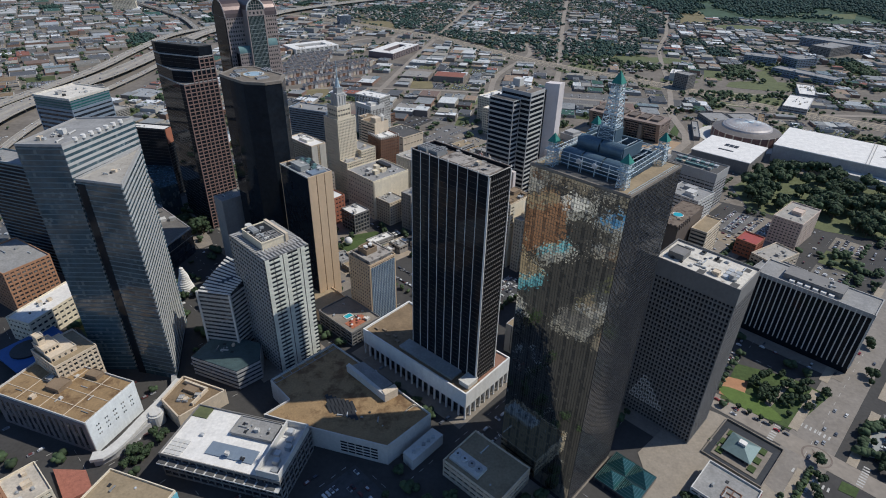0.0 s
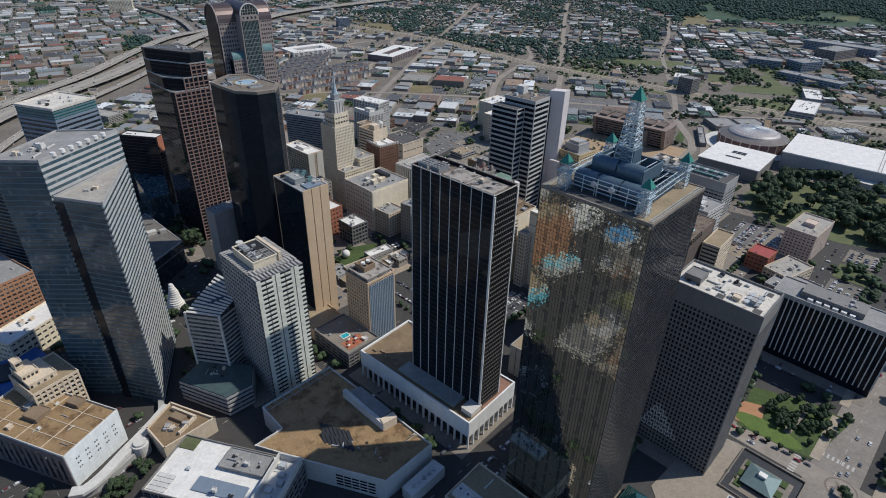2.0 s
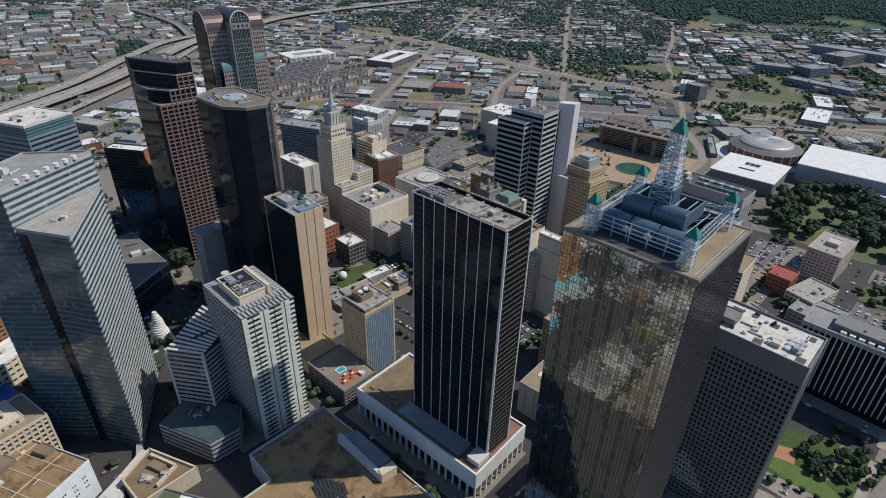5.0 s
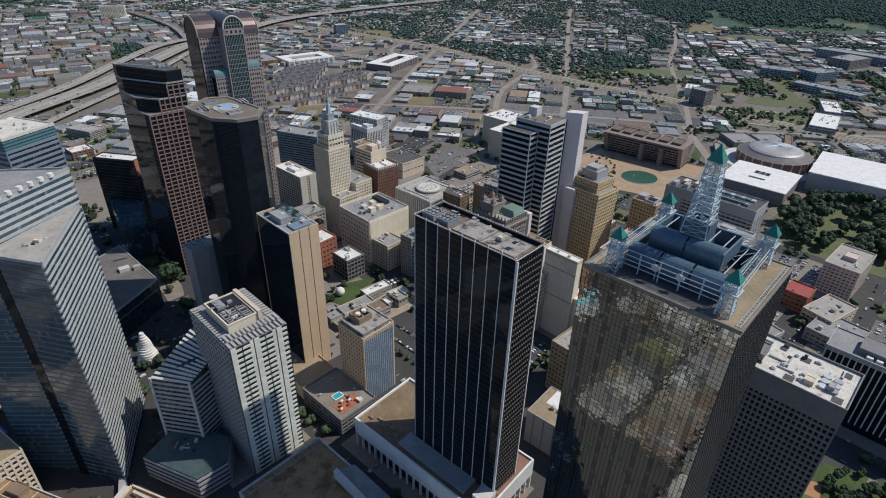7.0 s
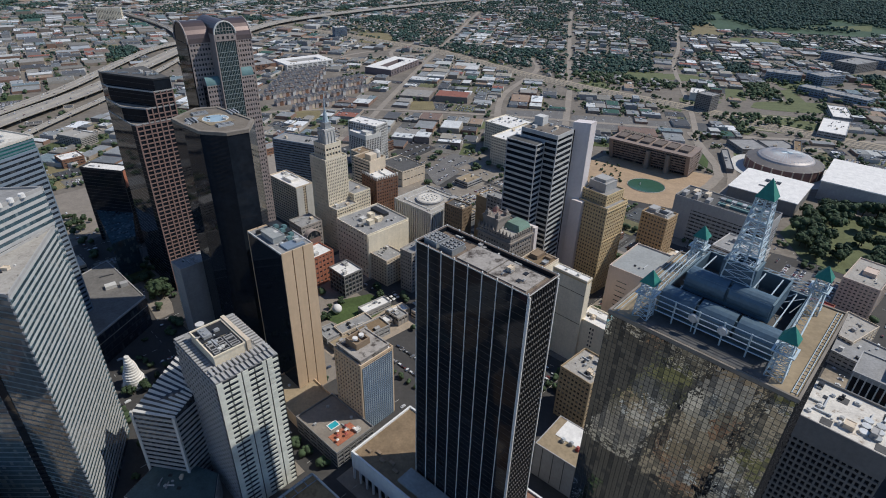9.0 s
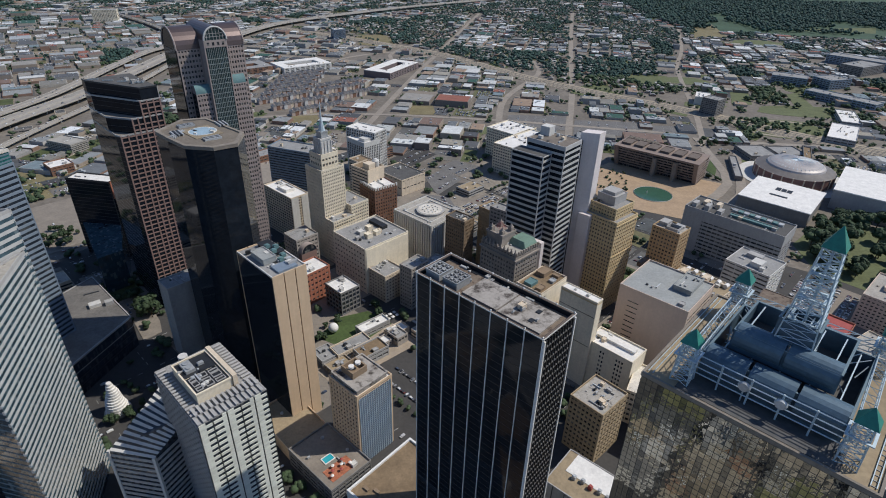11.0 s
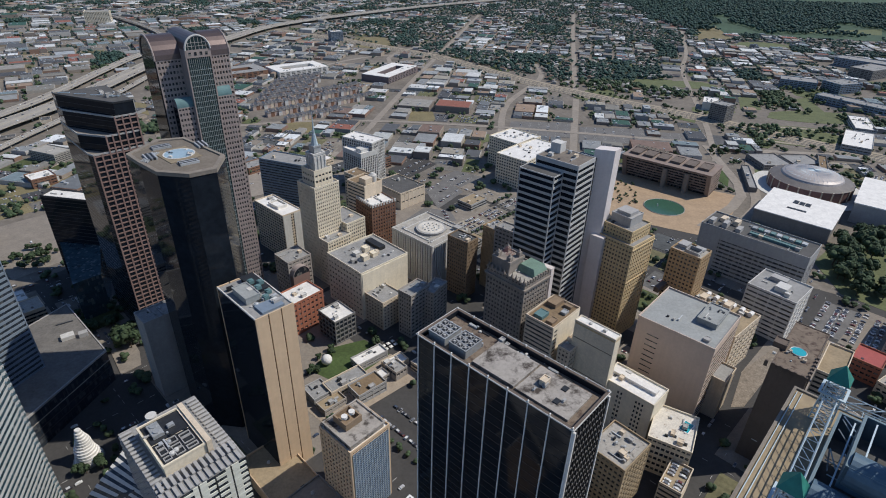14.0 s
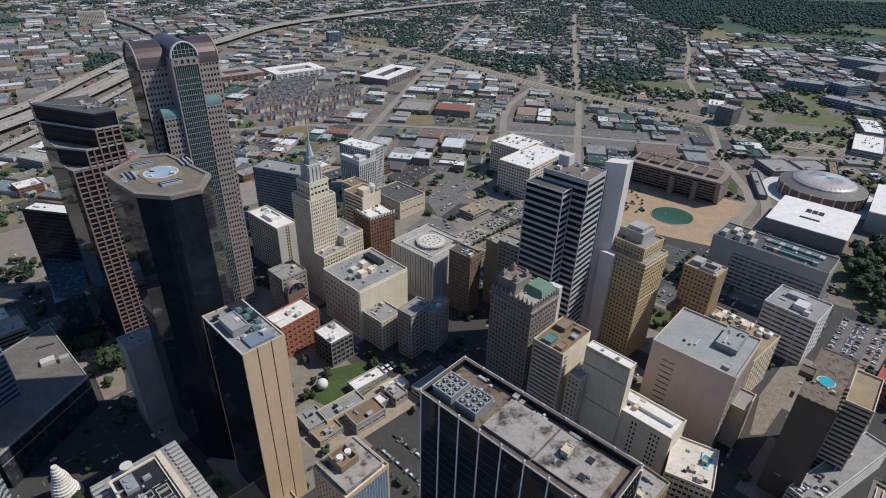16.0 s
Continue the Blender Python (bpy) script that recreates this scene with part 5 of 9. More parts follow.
HIGHCARS = Build()
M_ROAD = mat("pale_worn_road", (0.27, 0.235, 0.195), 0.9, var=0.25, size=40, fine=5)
M_HIGHWAY = mat("highway_concrete", (0.35, 0.315, 0.265), 0.9, var=0.2, size=50, fine=5)
M_TYREWORN = mat("worn_carriageway", (0.29, 0.265, 0.23), 0.9, var=0.25, size=30, fine=4)
for wd, z, pts in HIGHWAYS:
    b = Build()
    line = smooth_line(pts)
    strip(b, line, wd, z - 1.4, z)
    t = tagged(new("highway", b.mesh("highway", M_HIGHWAY)), "pale concrete elevated highway on piers", "highway", kind="structure")
    for s in (-1, 1):
        b = Build()
        for k in range(len(line) - 1):
            a, c = Vector(line[k]), Vector(line[k + 1])
            n = Vector((-(c - a).y, (c - a).x)).normalized() * (wd / 2 - 0.3) * s
            b.bar((*(a + n), z + 0.4), (*(c + n), z + 0.4), 0.55, 4)
        part("barrier", b, M_CONC, t)
    b = Build()
    strip(b, line, 1.0, z + 0.01, z + 0.9)
    part("median_barrier", b, M_CONC, t)
    for o in (-0.30, 0.30):
        b = Build()
        off = []
        for k, p in enumerate(line):
            a, c = Vector(line[max(0, k - 1)]), Vector(line[min(len(line) - 1, k + 1)])
            u = (c - a).normalized()
            off.append((p[0] - u.y * o * wd, p[1] + u.x * o * wd))
        strip(b, off, wd * 0.30, z + 0.002, z + 0.03)
        part("carriageway", b, M_TYREWORN, t)
        rngc = random.Random(int(wd + z * 10 + o * 10))
        for k in range(len(off) - 1):
            a, c = Vector(off[k]), Vector(off[k + 1])
            for _ in range(2):
                if rngc.random() < 0.6:
                    p = a.lerp(c, rngc.random())
                    u = (c - a).normalized()
                    n = Vector((-u.y, u.x)) * rngc.uniform(-.12, .12) * wd
                    car_box(HIGHCARS, p.x + n.x, p.y + n.y, math.atan2(u.y, u.x), z + 0.03)
    for k in range(0, len(line), 1):
        x, y = line[k]
        if k % 2 == 0 and y < 2600:
            part("bridge_pier", Build().box(-wd * 0.32, -1, 0, -wd * 0.32 + 2, 1, z - 1.4).box(wd * 0.32 - 2, -1, 0, wd * 0.32, 1, z - 1.4), M_CONC, t, at=(x, y, -0.3))
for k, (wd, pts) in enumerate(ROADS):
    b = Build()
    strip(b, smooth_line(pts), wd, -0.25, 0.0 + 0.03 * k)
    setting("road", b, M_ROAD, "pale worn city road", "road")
b = Build()
strip(b, smooth_line(RAIL), 52, -0.28, 0.35)
setting("rail_yard", b, mat("ballast", (0.33, 0.28, 0.21), 0.95, var=0.35, size=20, fine=4), "brown gravel rail corridor", "railway")
for o in (-20, -13, -4, 4, 14):
    b = Build()
    line = smooth_line(RAIL)
    off = []
    for k, p in enumerate(line):
        a, c = Vector(line[max(0, k - 1)]), Vector(line[min(len(line) - 1, k + 1)])
        t = (c - a).normalized()
        off.append((p[0] - t.y * o, p[1] + t.x * o))
    strip(b, off, 3.0, -0.1, 0.5)
    setting("rail_track", b, M_DARKROOF, "dark railway track", "railway")

def inside(x, y, poly):
    n, r = len(poly), False
    for k in range(n):
        (ax, ay), (bx, by) = poly[k], poly[(k + 1) % n]
        if (ay > y) != (by > y) and x < (bx - ax) * (y - ay) / (by - ay) + ax:
            r = not r
    return r


# open fields and car parks: kind, outline
FIELDS = [("lawn", [(370, 1329), (390, 1422), (320, 1415), (293, 1322)]), ("lawn", [(547, 1460), (570, 1547), (476, 1548), (447, 1449)]), ("lawn", [(672, 1285), (710, 1386), (669, 1392), (625, 1280)]),
          ("dry", [(1017, 2206), (1097, 2560), (1008, 2544), (885, 2185)]), ("lawn", [(487, 1176), (512, 1223), (471, 1254), (440, 1216)]), ("lawn", [(747, 1228), (796, 1248), (838, 1409), (799, 1386)]),
          ("lot", [(219, 1063), (238, 1155), (122, 1152), (105, 1060)]), ("lot", [(364, 1040), (382, 1127), (250, 1129), (229, 1035)]), ("lot", [(426, 1039), (439, 1106), (395, 1108), (376, 1046)]),
          ("dry", [(-231, 1045), (-261, 1140), (-308, 1142), (-294, 1064)]), ("dry", [(-23, 1140), (-31, 1204), (-75, 1200), (-77, 1135)]), ("dry", [(-172, 1832), (-169, 1991), (-281, 2025), (-287, 1877)]),
          ("lot", [(-12, 754), (22, 811), (-3, 856), (-32, 815)]), ("lot", [(19, 826), (51, 868), (12, 890), (-16, 859)]), ("dark", [(-56, 858), (-17, 915), (-52, 956), (-91, 886)]), ("lot", [(12, 719), (5, 746), (-30, 757), (-54, 716)]),
          ("lawn", [(80, 1035), (74, 1070), (56, 1068), (59, 1022)]), ("dry", [(-565, 1127), (-609, 1205), (-650, 1217), (-632, 1164)])]

# places kept free: x, y, radius
FREE = [(310, 790, 140), (520, 840, 150), (640, 1120, 110), (500, 620, 150), (640, 700, 170), (-150, 1490, 80), (-330, 1175, 62), (-350, 1265, 62), (-352, 1350, 62), (-352, 1425, 55), (-245, 1255, 62),
        (132, 850, 95), (-200, 760, 75), (430, 560, 120), (960, 1460, 60), (1150, 1640, 70), (1180, 1780, 80), (870, 1500, 50), (860, 1400, 60), (520, 1300, 60), (460, 480, 90), (980, 1180, 40), (650, 720, 140)]
GREEN = [(655, 1110, 98, 62), (-255, 2010, 60, 50), (340, 1350, 60, 26), (770, 1240, 110, 45), (560, 1270, 45, 30), (880, 1440, 60, 60), (1080, 2120, 90, 60), (600, 1500, 60, 40)]


def blocked(x, y, r):
    for wd, z, pts in HIGHWAYS:
        if near_line(x, y, pts, r + wd / 2 + 6):
            return True
    for wd, pts in ROADS:
        if near_line(x, y, pts, r + wd / 2 + 2):
            return True
    if near_line(x, y, RAIL, r + 30):
        return True
    for a, c, q in FREE:
        if (x - a) ** 2 + (y - c) ** 2 < (q + r) ** 2:
            return True
    for _, poly in FIELDS:
        if inside(x, y, poly):
            return True
    for a, c, u, v in GREEN:
        if ((x - a) / (u + r)) ** 2 + ((y - c) / (v + r)) ** 2 < 1:
            return True
    return False


TREES = []       # x, y, height
LOW = Build()    # far low-rise, joined
HOUSES = Build()
LOTS = Build()
CARS = Build()
NEAR = []        # low-rises near enough to be things of their own


def low_box(b, cx, cy, a, w, d, h, rng):
    P = [(cx + rot(u * w / 2, v * d / 2, a)[0], cy + rot(u * w / 2, v * d / 2, a)[1]) for u, v in ((-1, -1), (1, -1), (1, 1), (-1, 1))]
    b.prism(P, -0.2, h, 0)
    Q = [((x - cx) * 0.95 + cx, (y - cy) * 0.95 + cy) for x, y in P]
    b.prism(Q, h + 0.05, h + 0.35, 1)
    for _ in range(rng.randint(0, 4)):
        u, v = rot(rng.uniform(-0.38, 0.38) * w, rng.uniform(-0.38, 0.38) * d, a)
        s = rng.uniform(0.8, 2.2)
        b.prism([(cx + u - s, cy + v - s), (cx + u + s, cy + v - s), (cx + u + s, cy + v + s), (cx + u - s, cy + v + s)], h + 0.35, h + 0.4 + s * 0.9, 2)


def house(b, cx, cy, a, w, d, h, rise):
    P = [(cx + rot(u * w / 2, v * d / 2, a)[0], cy + rot(u * w / 2, v * d / 2, a)[1]) for u, v in ((-1, -1), (1, -1), (1, 1), (-1, 1))]
    b.prism(P, -0.2, h, 0)
    Q = [((x - cx) * 1.1 + cx, (y - cy) * 1.1 + cy) for x, y in P]
    r0 = ((Q[0][0] + Q[3][0]) / 2, (Q[0][1] + Q[3][1]) / 2)
    r1 = ((Q[1][0] + Q[2][0]) / 2, (Q[1][1] + Q[2][1]) / 2)
    n = len(b.v)
    b.v += [(*q, h) for q in Q] + [(*r0, h + rise), (*r1, h + rise)]
    b.f += [(n, n + 1, n + 5, n + 4), (n + 2, n + 3, n + 4, n + 5), (n + 3, n, n + 4), (n + 1, n + 2, n + 5), (n + 3, n + 2, n + 1, n)]
    b.i += [1] * 5


def in_view(x, y):
    return abs(x) < 0.86 * (y + 110) + 140 and y < 3600


def pieces(w, d, target, rng):
    """Splits a block into uneven plots: centre and size of each."""
    todo, out = [(0.0, 0.0, w, d)], []
    while todo:
        x, y, a, c = todo.pop()
        if max(a, c) < target * rng.uniform(0.8, 2.3) or min(a, c) < target * 0.4 and max(a, c) < target * 1.6:
            out.append((x, y, a, c))
            continue
        f = rng.uniform(0.32, 0.68)
        if a > c:
            todo += [(x - a / 2 + a * f / 2, y, a * f, c), (x + a / 2 - a * (1 - f) / 2, y, a * (1 - f), c)]
        else:
            todo += [(x, y - c / 2 + c * f / 2, a, c * f), (x, y + c / 2 - c * (1 - f) / 2, a, c * (1 - f))]
    return out


def patch(x, y, a, w, d, z, m):
    LOTS.prism([(x + rot(u * w / 2, v * d / 2, a)[0], y + rot(u * w / 2, v * d / 2, a)[1]) for u, v in ((-1, -1), (1, -1), (1, 1), (-1, 1))], -0.3, z, m)


def car_rows(x, y, a, w, d, share, rng, rows=6.5):
    for s in range(int(w / 2.9)):
        for r in range(int(d / rows)):
            if rng.random() < share:
                g, e = rot(-w / 2 + s * 2.9 + 1.5, -d / 2 + r * rows + 3, a)
                car_box(CARS, x + g, y + e, a + math.pi / 2)


def fill(zone, angle, bw, bd, street, style, seed):
    """Fills a zone with uneven plots of low-rises, houses, trees and parked cars."""
    rng = random.Random(seed)
    a0 = radians(angle)
    n = int(5200 / min(bw, bd))
    for i in range(-n, n):
        shift = rng.uniform(-0.5, 0.5) * bd * 0.6
        for j in range(-n, n):
            cx, cy = rot((i + 0.5) * (bw + street), (j + 0.5) * (bd + street) + shift, a0)
            cy += 1500
            if not in_view(cx, cy) or not zone(cx, cy):
                continue
            a = a0
            kind = style(cx, cy, rng)
            target = {"sheds": 33, "shops": 28, "houses": 21, "park": 30}[kind] * (0.85 if beyond_rail(cx, cy) else 1.0)
            if not blocked(cx, cy, min(bw, bd) * 0.45):
                patch(cx, cy, a, bw, bd, -0.04, 1 if kind in ("houses", "park") else 0)
            for _ in range(10 if beyond_rail(cx, cy) else 7):
                e = rng.random() - 0.5
                u, v = rot(*((e * bw, rng.choice((-.5, .5)) * (bd + street * 0.4)) if rng.random() < 0.65 else (rng.choice((-.5, .5)) * (bw + street * 0.4), e * bd)), a)
                if rng.random() < 0.7 and not blocked(cx + u, cy + v, 1):
                    TREES.append((cx + u, cy + v, rng.uniform(4.5, 9)))
            for u, v, w, d in pieces(bw, bd, target, rng):
                u, v = rot(u, v, a)
                x, y = cx + u, cy + v
                if blocked(x, y, min(w, d) * 0.4) or not zone(x, y):
                    continue
                r = rng.random()
                woody = noise.noise(Vector((x / 95, y / 95, 6.0)))
                if kind == "park":
                    for _ in range(int(w * d / 75)):
                        TREES.append((x + rng.uniform(-.5, .5) * w, y + rng.uniform(-.5, .5) * d, rng.uniform(7, 13)))
                elif kind == "houses":
                    if r < 0.82:
                        for _ in range(max(1, int(w * d / 420))):
                            house(HOUSES, x + rng.uniform(-.3, .3) * w, y + rng.uniform(-.3, .3) * d, a + rng.choice((0, math.pi / 2)) + rng.uniform(-.06, .06), rng.uniform(10, 18), rng.uniform(8, 12), rng.uniform(3, 5.5), rng.uniform(1.4, 2.6))
                    for _ in range(rng.randint(0, 2) + int(max(0, woody + 0.12) * w * d / 36)):
                        TREES.append((x + rng.uniform(-.6, .6) * w, y + rng.uniform(-.6, .6) * d, rng.uniform(6, 12)))
                elif r < (0.68 if kind == "shops" else 0.86):
                    k, m = rng.uniform(0.8, 1.0), rng.uniform(0.8, 1.0)
                    h = rng.uniform(3.6, 6.5) if rng.random() < 0.85 else rng.uniform(7, 13)
                    if y < 1120 and len(NEAR) < 48:
                        NEAR.append((x, y, angle, w * k, d * m, h))
                    else:
                        low_box(LOW, x, y, a, w * k, d * m, h, rng)
                    if rng.random() < 0.35:
                        TREES.append((x + rng.uniform(-.5, .5) * w, y + rng.choice((-.5, .5)) * d, rng.uniform(4, 8)))
                elif r < 0.92:
                    patch(x, y, a, w * 0.96, d * 0.96, 0.02, 0)
                    if y < 2300:
                        car_rows(x, y, a, w * 0.9, d * 0.9, rng.choice((0.12, 0.3, 0.55)), rng)
                else:
                    patch(x, y, a, w * 0.96, d * 0.96, 0.02, 1)
                    for _ in range(rng.randint(2, 7)):
                        TREES.append((x + rng.uniform(-.5, .5) * w, y + rng.uniform(-.5, .5) * d, rng.uniform(5, 10)))


def beyond_rail(x, y):
    return y > 1871 - (x + 157) * 0.957


def zone_left(x, y):
    return x < -640 - max(0, 1200 - y) * 0.25 and 400 < y < 2350


def zone_far(x, y):
    return not zone_left(x, y) and (beyond_rail(x, y) or y > 2350) and y > 1000 and not (x > 950 and y > 2350 - (x - 950) * 0.1)


def zone_mid(x, y):
    return not zone_left(x, y) and not beyond_rail(x, y) and y > 905 - (140 if x < -250 else 0) and y < 2350


def style_left(x, y, rng):
    return "sheds" if rng.random() < 0.7 else "shops" if rng.random() < 0.85 else "park"


def style_mid(x, y, rng):
    r = rng.random()
    return "shops" if r < 0.66 else "sheds" if r < 0.985 else "park"


def style_far(x, y, rng):
    v = noise.noise(Vector((x / 300, y / 300, 3.0)))
    r = rng.random()
    if r < 0.07:
        return "park"
    if x < -250 and y > 1900:
        return "sheds" if r < 0.6 else "houses"
    if x > 600 and y < 2100 and v > -0.3:
        return "sheds"
    return "houses" if v < 0.12 else ("shops" if r < 0.55 else "sheds")


fill(zone_left, -56, 104, 58, 8, style_left, 1)
fill(zone_mid, 80, 92, 70, 9, style_mid, 2)
fill(zone_far, 76, 112, 56, 9, style_far, 3)
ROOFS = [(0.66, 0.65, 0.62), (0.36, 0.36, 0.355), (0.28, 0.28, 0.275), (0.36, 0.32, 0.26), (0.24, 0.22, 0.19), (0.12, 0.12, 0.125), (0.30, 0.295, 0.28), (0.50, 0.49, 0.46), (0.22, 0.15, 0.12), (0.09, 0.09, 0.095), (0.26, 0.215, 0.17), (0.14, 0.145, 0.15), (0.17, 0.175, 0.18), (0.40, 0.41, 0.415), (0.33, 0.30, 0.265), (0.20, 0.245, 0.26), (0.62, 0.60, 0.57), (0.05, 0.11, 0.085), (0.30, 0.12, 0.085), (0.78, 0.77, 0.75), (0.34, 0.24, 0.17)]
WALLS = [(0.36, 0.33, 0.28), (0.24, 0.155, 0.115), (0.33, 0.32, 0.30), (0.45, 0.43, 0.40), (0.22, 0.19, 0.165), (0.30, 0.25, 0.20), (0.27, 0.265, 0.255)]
# palette darkened and cooled: distance haze put into the roof colours
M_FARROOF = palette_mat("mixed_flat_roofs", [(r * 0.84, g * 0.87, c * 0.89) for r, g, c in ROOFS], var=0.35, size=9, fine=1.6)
M_FARWALL = palette_mat("mixed_walls", WALLS, var=0.2)
M_SHINGLE = palette_mat("mixed_shingles", [(0.14, 0.13, 0.12), (0.20, 0.18, 0.16), (0.11, 0.10, 0.10), (0.25, 0.22, 0.18), (0.40, 0.39, 0.37), (0.16, 0.11, 0.08), (0.30, 0.29, 0.28), (0.22, 0.21, 0.2)], var=0.2, fine=1)
M_CARS = palette_mat("mixed_car_paint", [(0.55, 0.55, 0.55), (0.03, 0.03, 0.035), (0.25, 0.25, 0.26), (0.65, 0.65, 0.63), (0.12, 0.13, 0.15), (0.62, 0.62, 0.61), (0.42, 0.42, 0.43), (0.05, 0.05, 0.055), (0.13, 0.04, 0.04), (0.06, 0.075, 0.11), (0.33, 0.33, 0.34)], rough=0.35, var=0.05, spec=0.5)
M_GREYLOT = mat("grey_lot", (0.15, 0.143, 0.135), 0.9, var=0.35, size=16, fine=3)
M_LOTS = palette_mat("mixed_lots", [(0.21, 0.185, 0.15), (0.095, 0.096, 0.097), (0.165, 0.152, 0.132), (0.066, 0.068, 0.07), (0.27, 0.222, 0.162), (0.12, 0.117, 0.11), (0.29, 0.255, 0.20), (0.13, 0.13, 0.065), (0.24, 0.21, 0.17), (0.083, 0.088, 0.088)], var=0.5, size=22, fine=4)
M_YARD = palette_mat("mixed_yards", [(0.10, 0.115, 0.05), (0.14, 0.13, 0.07), (0.075, 0.09, 0.035)], var=0.45, size=16, fine=4)


def stuff(name, b, materials, label, category):
    return tagged(new(name, b.mesh(name, *materials)), label, category, kind="stuff")


stuff("city_lots", LOTS, (M_LOTS, M_YARD), "grey and brown city lots and yards between streets", "lots")
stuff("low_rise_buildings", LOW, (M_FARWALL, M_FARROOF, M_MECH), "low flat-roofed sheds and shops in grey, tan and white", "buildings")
stuff("highway_cars", HIGHCARS, (M_CARS,), "cars driving lanes of the elevated highway", "cars")
stuff("houses", HOUSES, (M_FARWALL, M_SHINGLE), "small gabled houses with dark shingle roofs", "houses")

for x, y, u, v in GREEN:
    b = Build()
    b.prism([(x + u * math.cos(k * math.pi / 12) * (1 + 0.08 * math.sin(5 * k)), y + v * math.sin(k * math.pi / 12)) for k in range(24)], -0.3, 0.02)
    setting("lawn", b, M_LAWN if x > -200 else M_DRYGRASS, "open green lawn", "lawn")

for k, (kind, poly) in enumerate(FIELDS):
    z = 0.03 + 0.004 * k
    if kind in ("lot", "dark"):
        # the dark lot has its shadow put into the colour, as darker asphalt
        setting("parking_lot", Build().prism(poly, -0.28, z), M_GREYLOT if kind == "lot" else M_ASPHALT, "grey asphalt parking lot with painted bays", "car park")
        e0, e1 = Vector(poly[0]), Vector(poly[1])
        cx, cy = sum(p[0] for p in poly) / 4, sum(p[1] for p in poly) / 4
        u = (e1 - e0).normalized()
        v = Vector((-u.y, u.x))
        marks = Build()
        rng = random.Random(k)
        for i in range(-30, 31):
            for j in range(-6, 7):
                c = Vector((cx, cy)) + u * i * 2.8 + v * j * 17
                if inside(c.x, c.y, poly) and inside(*(c + v * 6), poly):
                    q, r = c + u * 0.12, c + v * 5.2
                    marks.prism([tuple(c), tuple(q), tuple(r + u * 0.12), tuple(r)], z, z + 0.02)
                    if rng.random() < (0.05 if poly[0][1] > 1000 else 0.3):
                        car_box(CARS, c.x + u.x * 1.4 + v.x * 2.6, c.y + u.y * 1.4 + v.y * 2.6, math.atan2(v.y, v.x))
        setting("bay_lines", marks, M_LINE, "white painted parking bay lines", "road marking")
    else:
        setting("lawn", Build().prism(poly, -0.28, z), M_LAWN if kind == "lawn" else M_DRYGRASS, "open mown field" if kind == "lawn" else "dry tan open lot", "lawn")

# woods beyond the far right
rng = random.Random(77)
b = Build().prism([(950, 2330), (3600, 2060), (5200, 5200), (700, 5200), (900, 3300), (1000, 2800)], -0.29, -0.02)
setting("flood_plain", b, M_PLAIN, "green river plain with woods", "meadow")
setting("river_meadow", Build().prism([(1693, 2423), (1810, 2596), (1484, 2511), (1400, 2441)], -0.2, 0.02), M_LAWN, "bright green river meadow", "meadow")
MEADOW = [(1693, 2423), (1810, 2596), (1484, 2511), (1400, 2441)]
WOODS = []
for _ in range(26000):
    x, y = rng.uniform(900, 3300), rng.uniform(2250, 3900)
    if y > 2420 - (x - 950) * 0.1 and in_view(x, y) and not inside(x, y, MEADOW) and noise.noise(Vector((x / 260, y / 330, 1))) + (0.55 if y > 2600 else 0.45) > 0:
        WOODS.append((x, y, rng.uniform(9, 16)))
for _ in range(2600):
    x, y = rng.uniform(-300, 560), rng.uniform(1450, 2000)
    if beyond_rail(x - 25, y - 25) and noise.noise(Vector((x / 150, y / 150, 8))) > -0.05 and not blocked(x, y, 3) and y < 1960 - x * 0.6:
        TREES.append((x, y, rng.uniform(7, 13)))
for _ in range(900):
    x, y = rng.uniform(560, 1050), rng.uniform(1080, 1500)
    if noise.noise(Vector((x / 90, y / 90, 4))) > 0.08:
        TREES.append((x, y, rng.uniform(6, 11)))
# trees on the verge of the railway
line = smooth_line(RAIL, 9)
for k, (x, y) in enumerate(line):
    for s in (-34, 34):
        if noise.noise(Vector((x / 60, y / 60, 9 + s))) > 0.05:
            TREES.append((x + s * 0.7 + rng.uniform(-8, 8), y + s * 0.7 + rng.uniform(-8, 8), rng.uniform(5, 9)))

# crown of a far tree: some lumps with uneven outlines
def ico(level):
    bm = bmesh.new()
    bmesh.ops.create_icosphere(bm, subdivisions=level, radius=1.0)
    r = [v.co.copy() for v in bm.verts], [tuple(v.index for v in f.verts) for f in bm.faces]
    bm.free()
    return r


ICO1, ICO2 = ico(1), ico(2)


def lump(V, F, x, y, z, r, rz, rng, form=ICO2):
    n = len(V)
    for c in form[0]:
        k = rng.uniform(0.84, 1.13)
        V.append((x + c.x * r * k, y + c.y * r * k, z + c.z * rz * k))
    F.extend([(a + n, e + n, g + n) for a, e, g in form[1]])


def wood(name, trees, lumps, label, rng, leaf=None):
    V, F = [], []
    for x, y, h in trees:
        for _ in range(lumps):
            r = h * rng.uniform(0.24, 0.42)
            lump(V, F, x + rng.uniform(-.32, .32) * h, y + rng.uniform(-.32, .32) * h, h * rng.uniform(0.36, 0.72), r, r * 0.85, rng, ICO1)
    return tagged(new(name, mesh_from(name, V, F, (leaf or M_LEAF,), smooth=True)), label, "trees", kind="stuff")


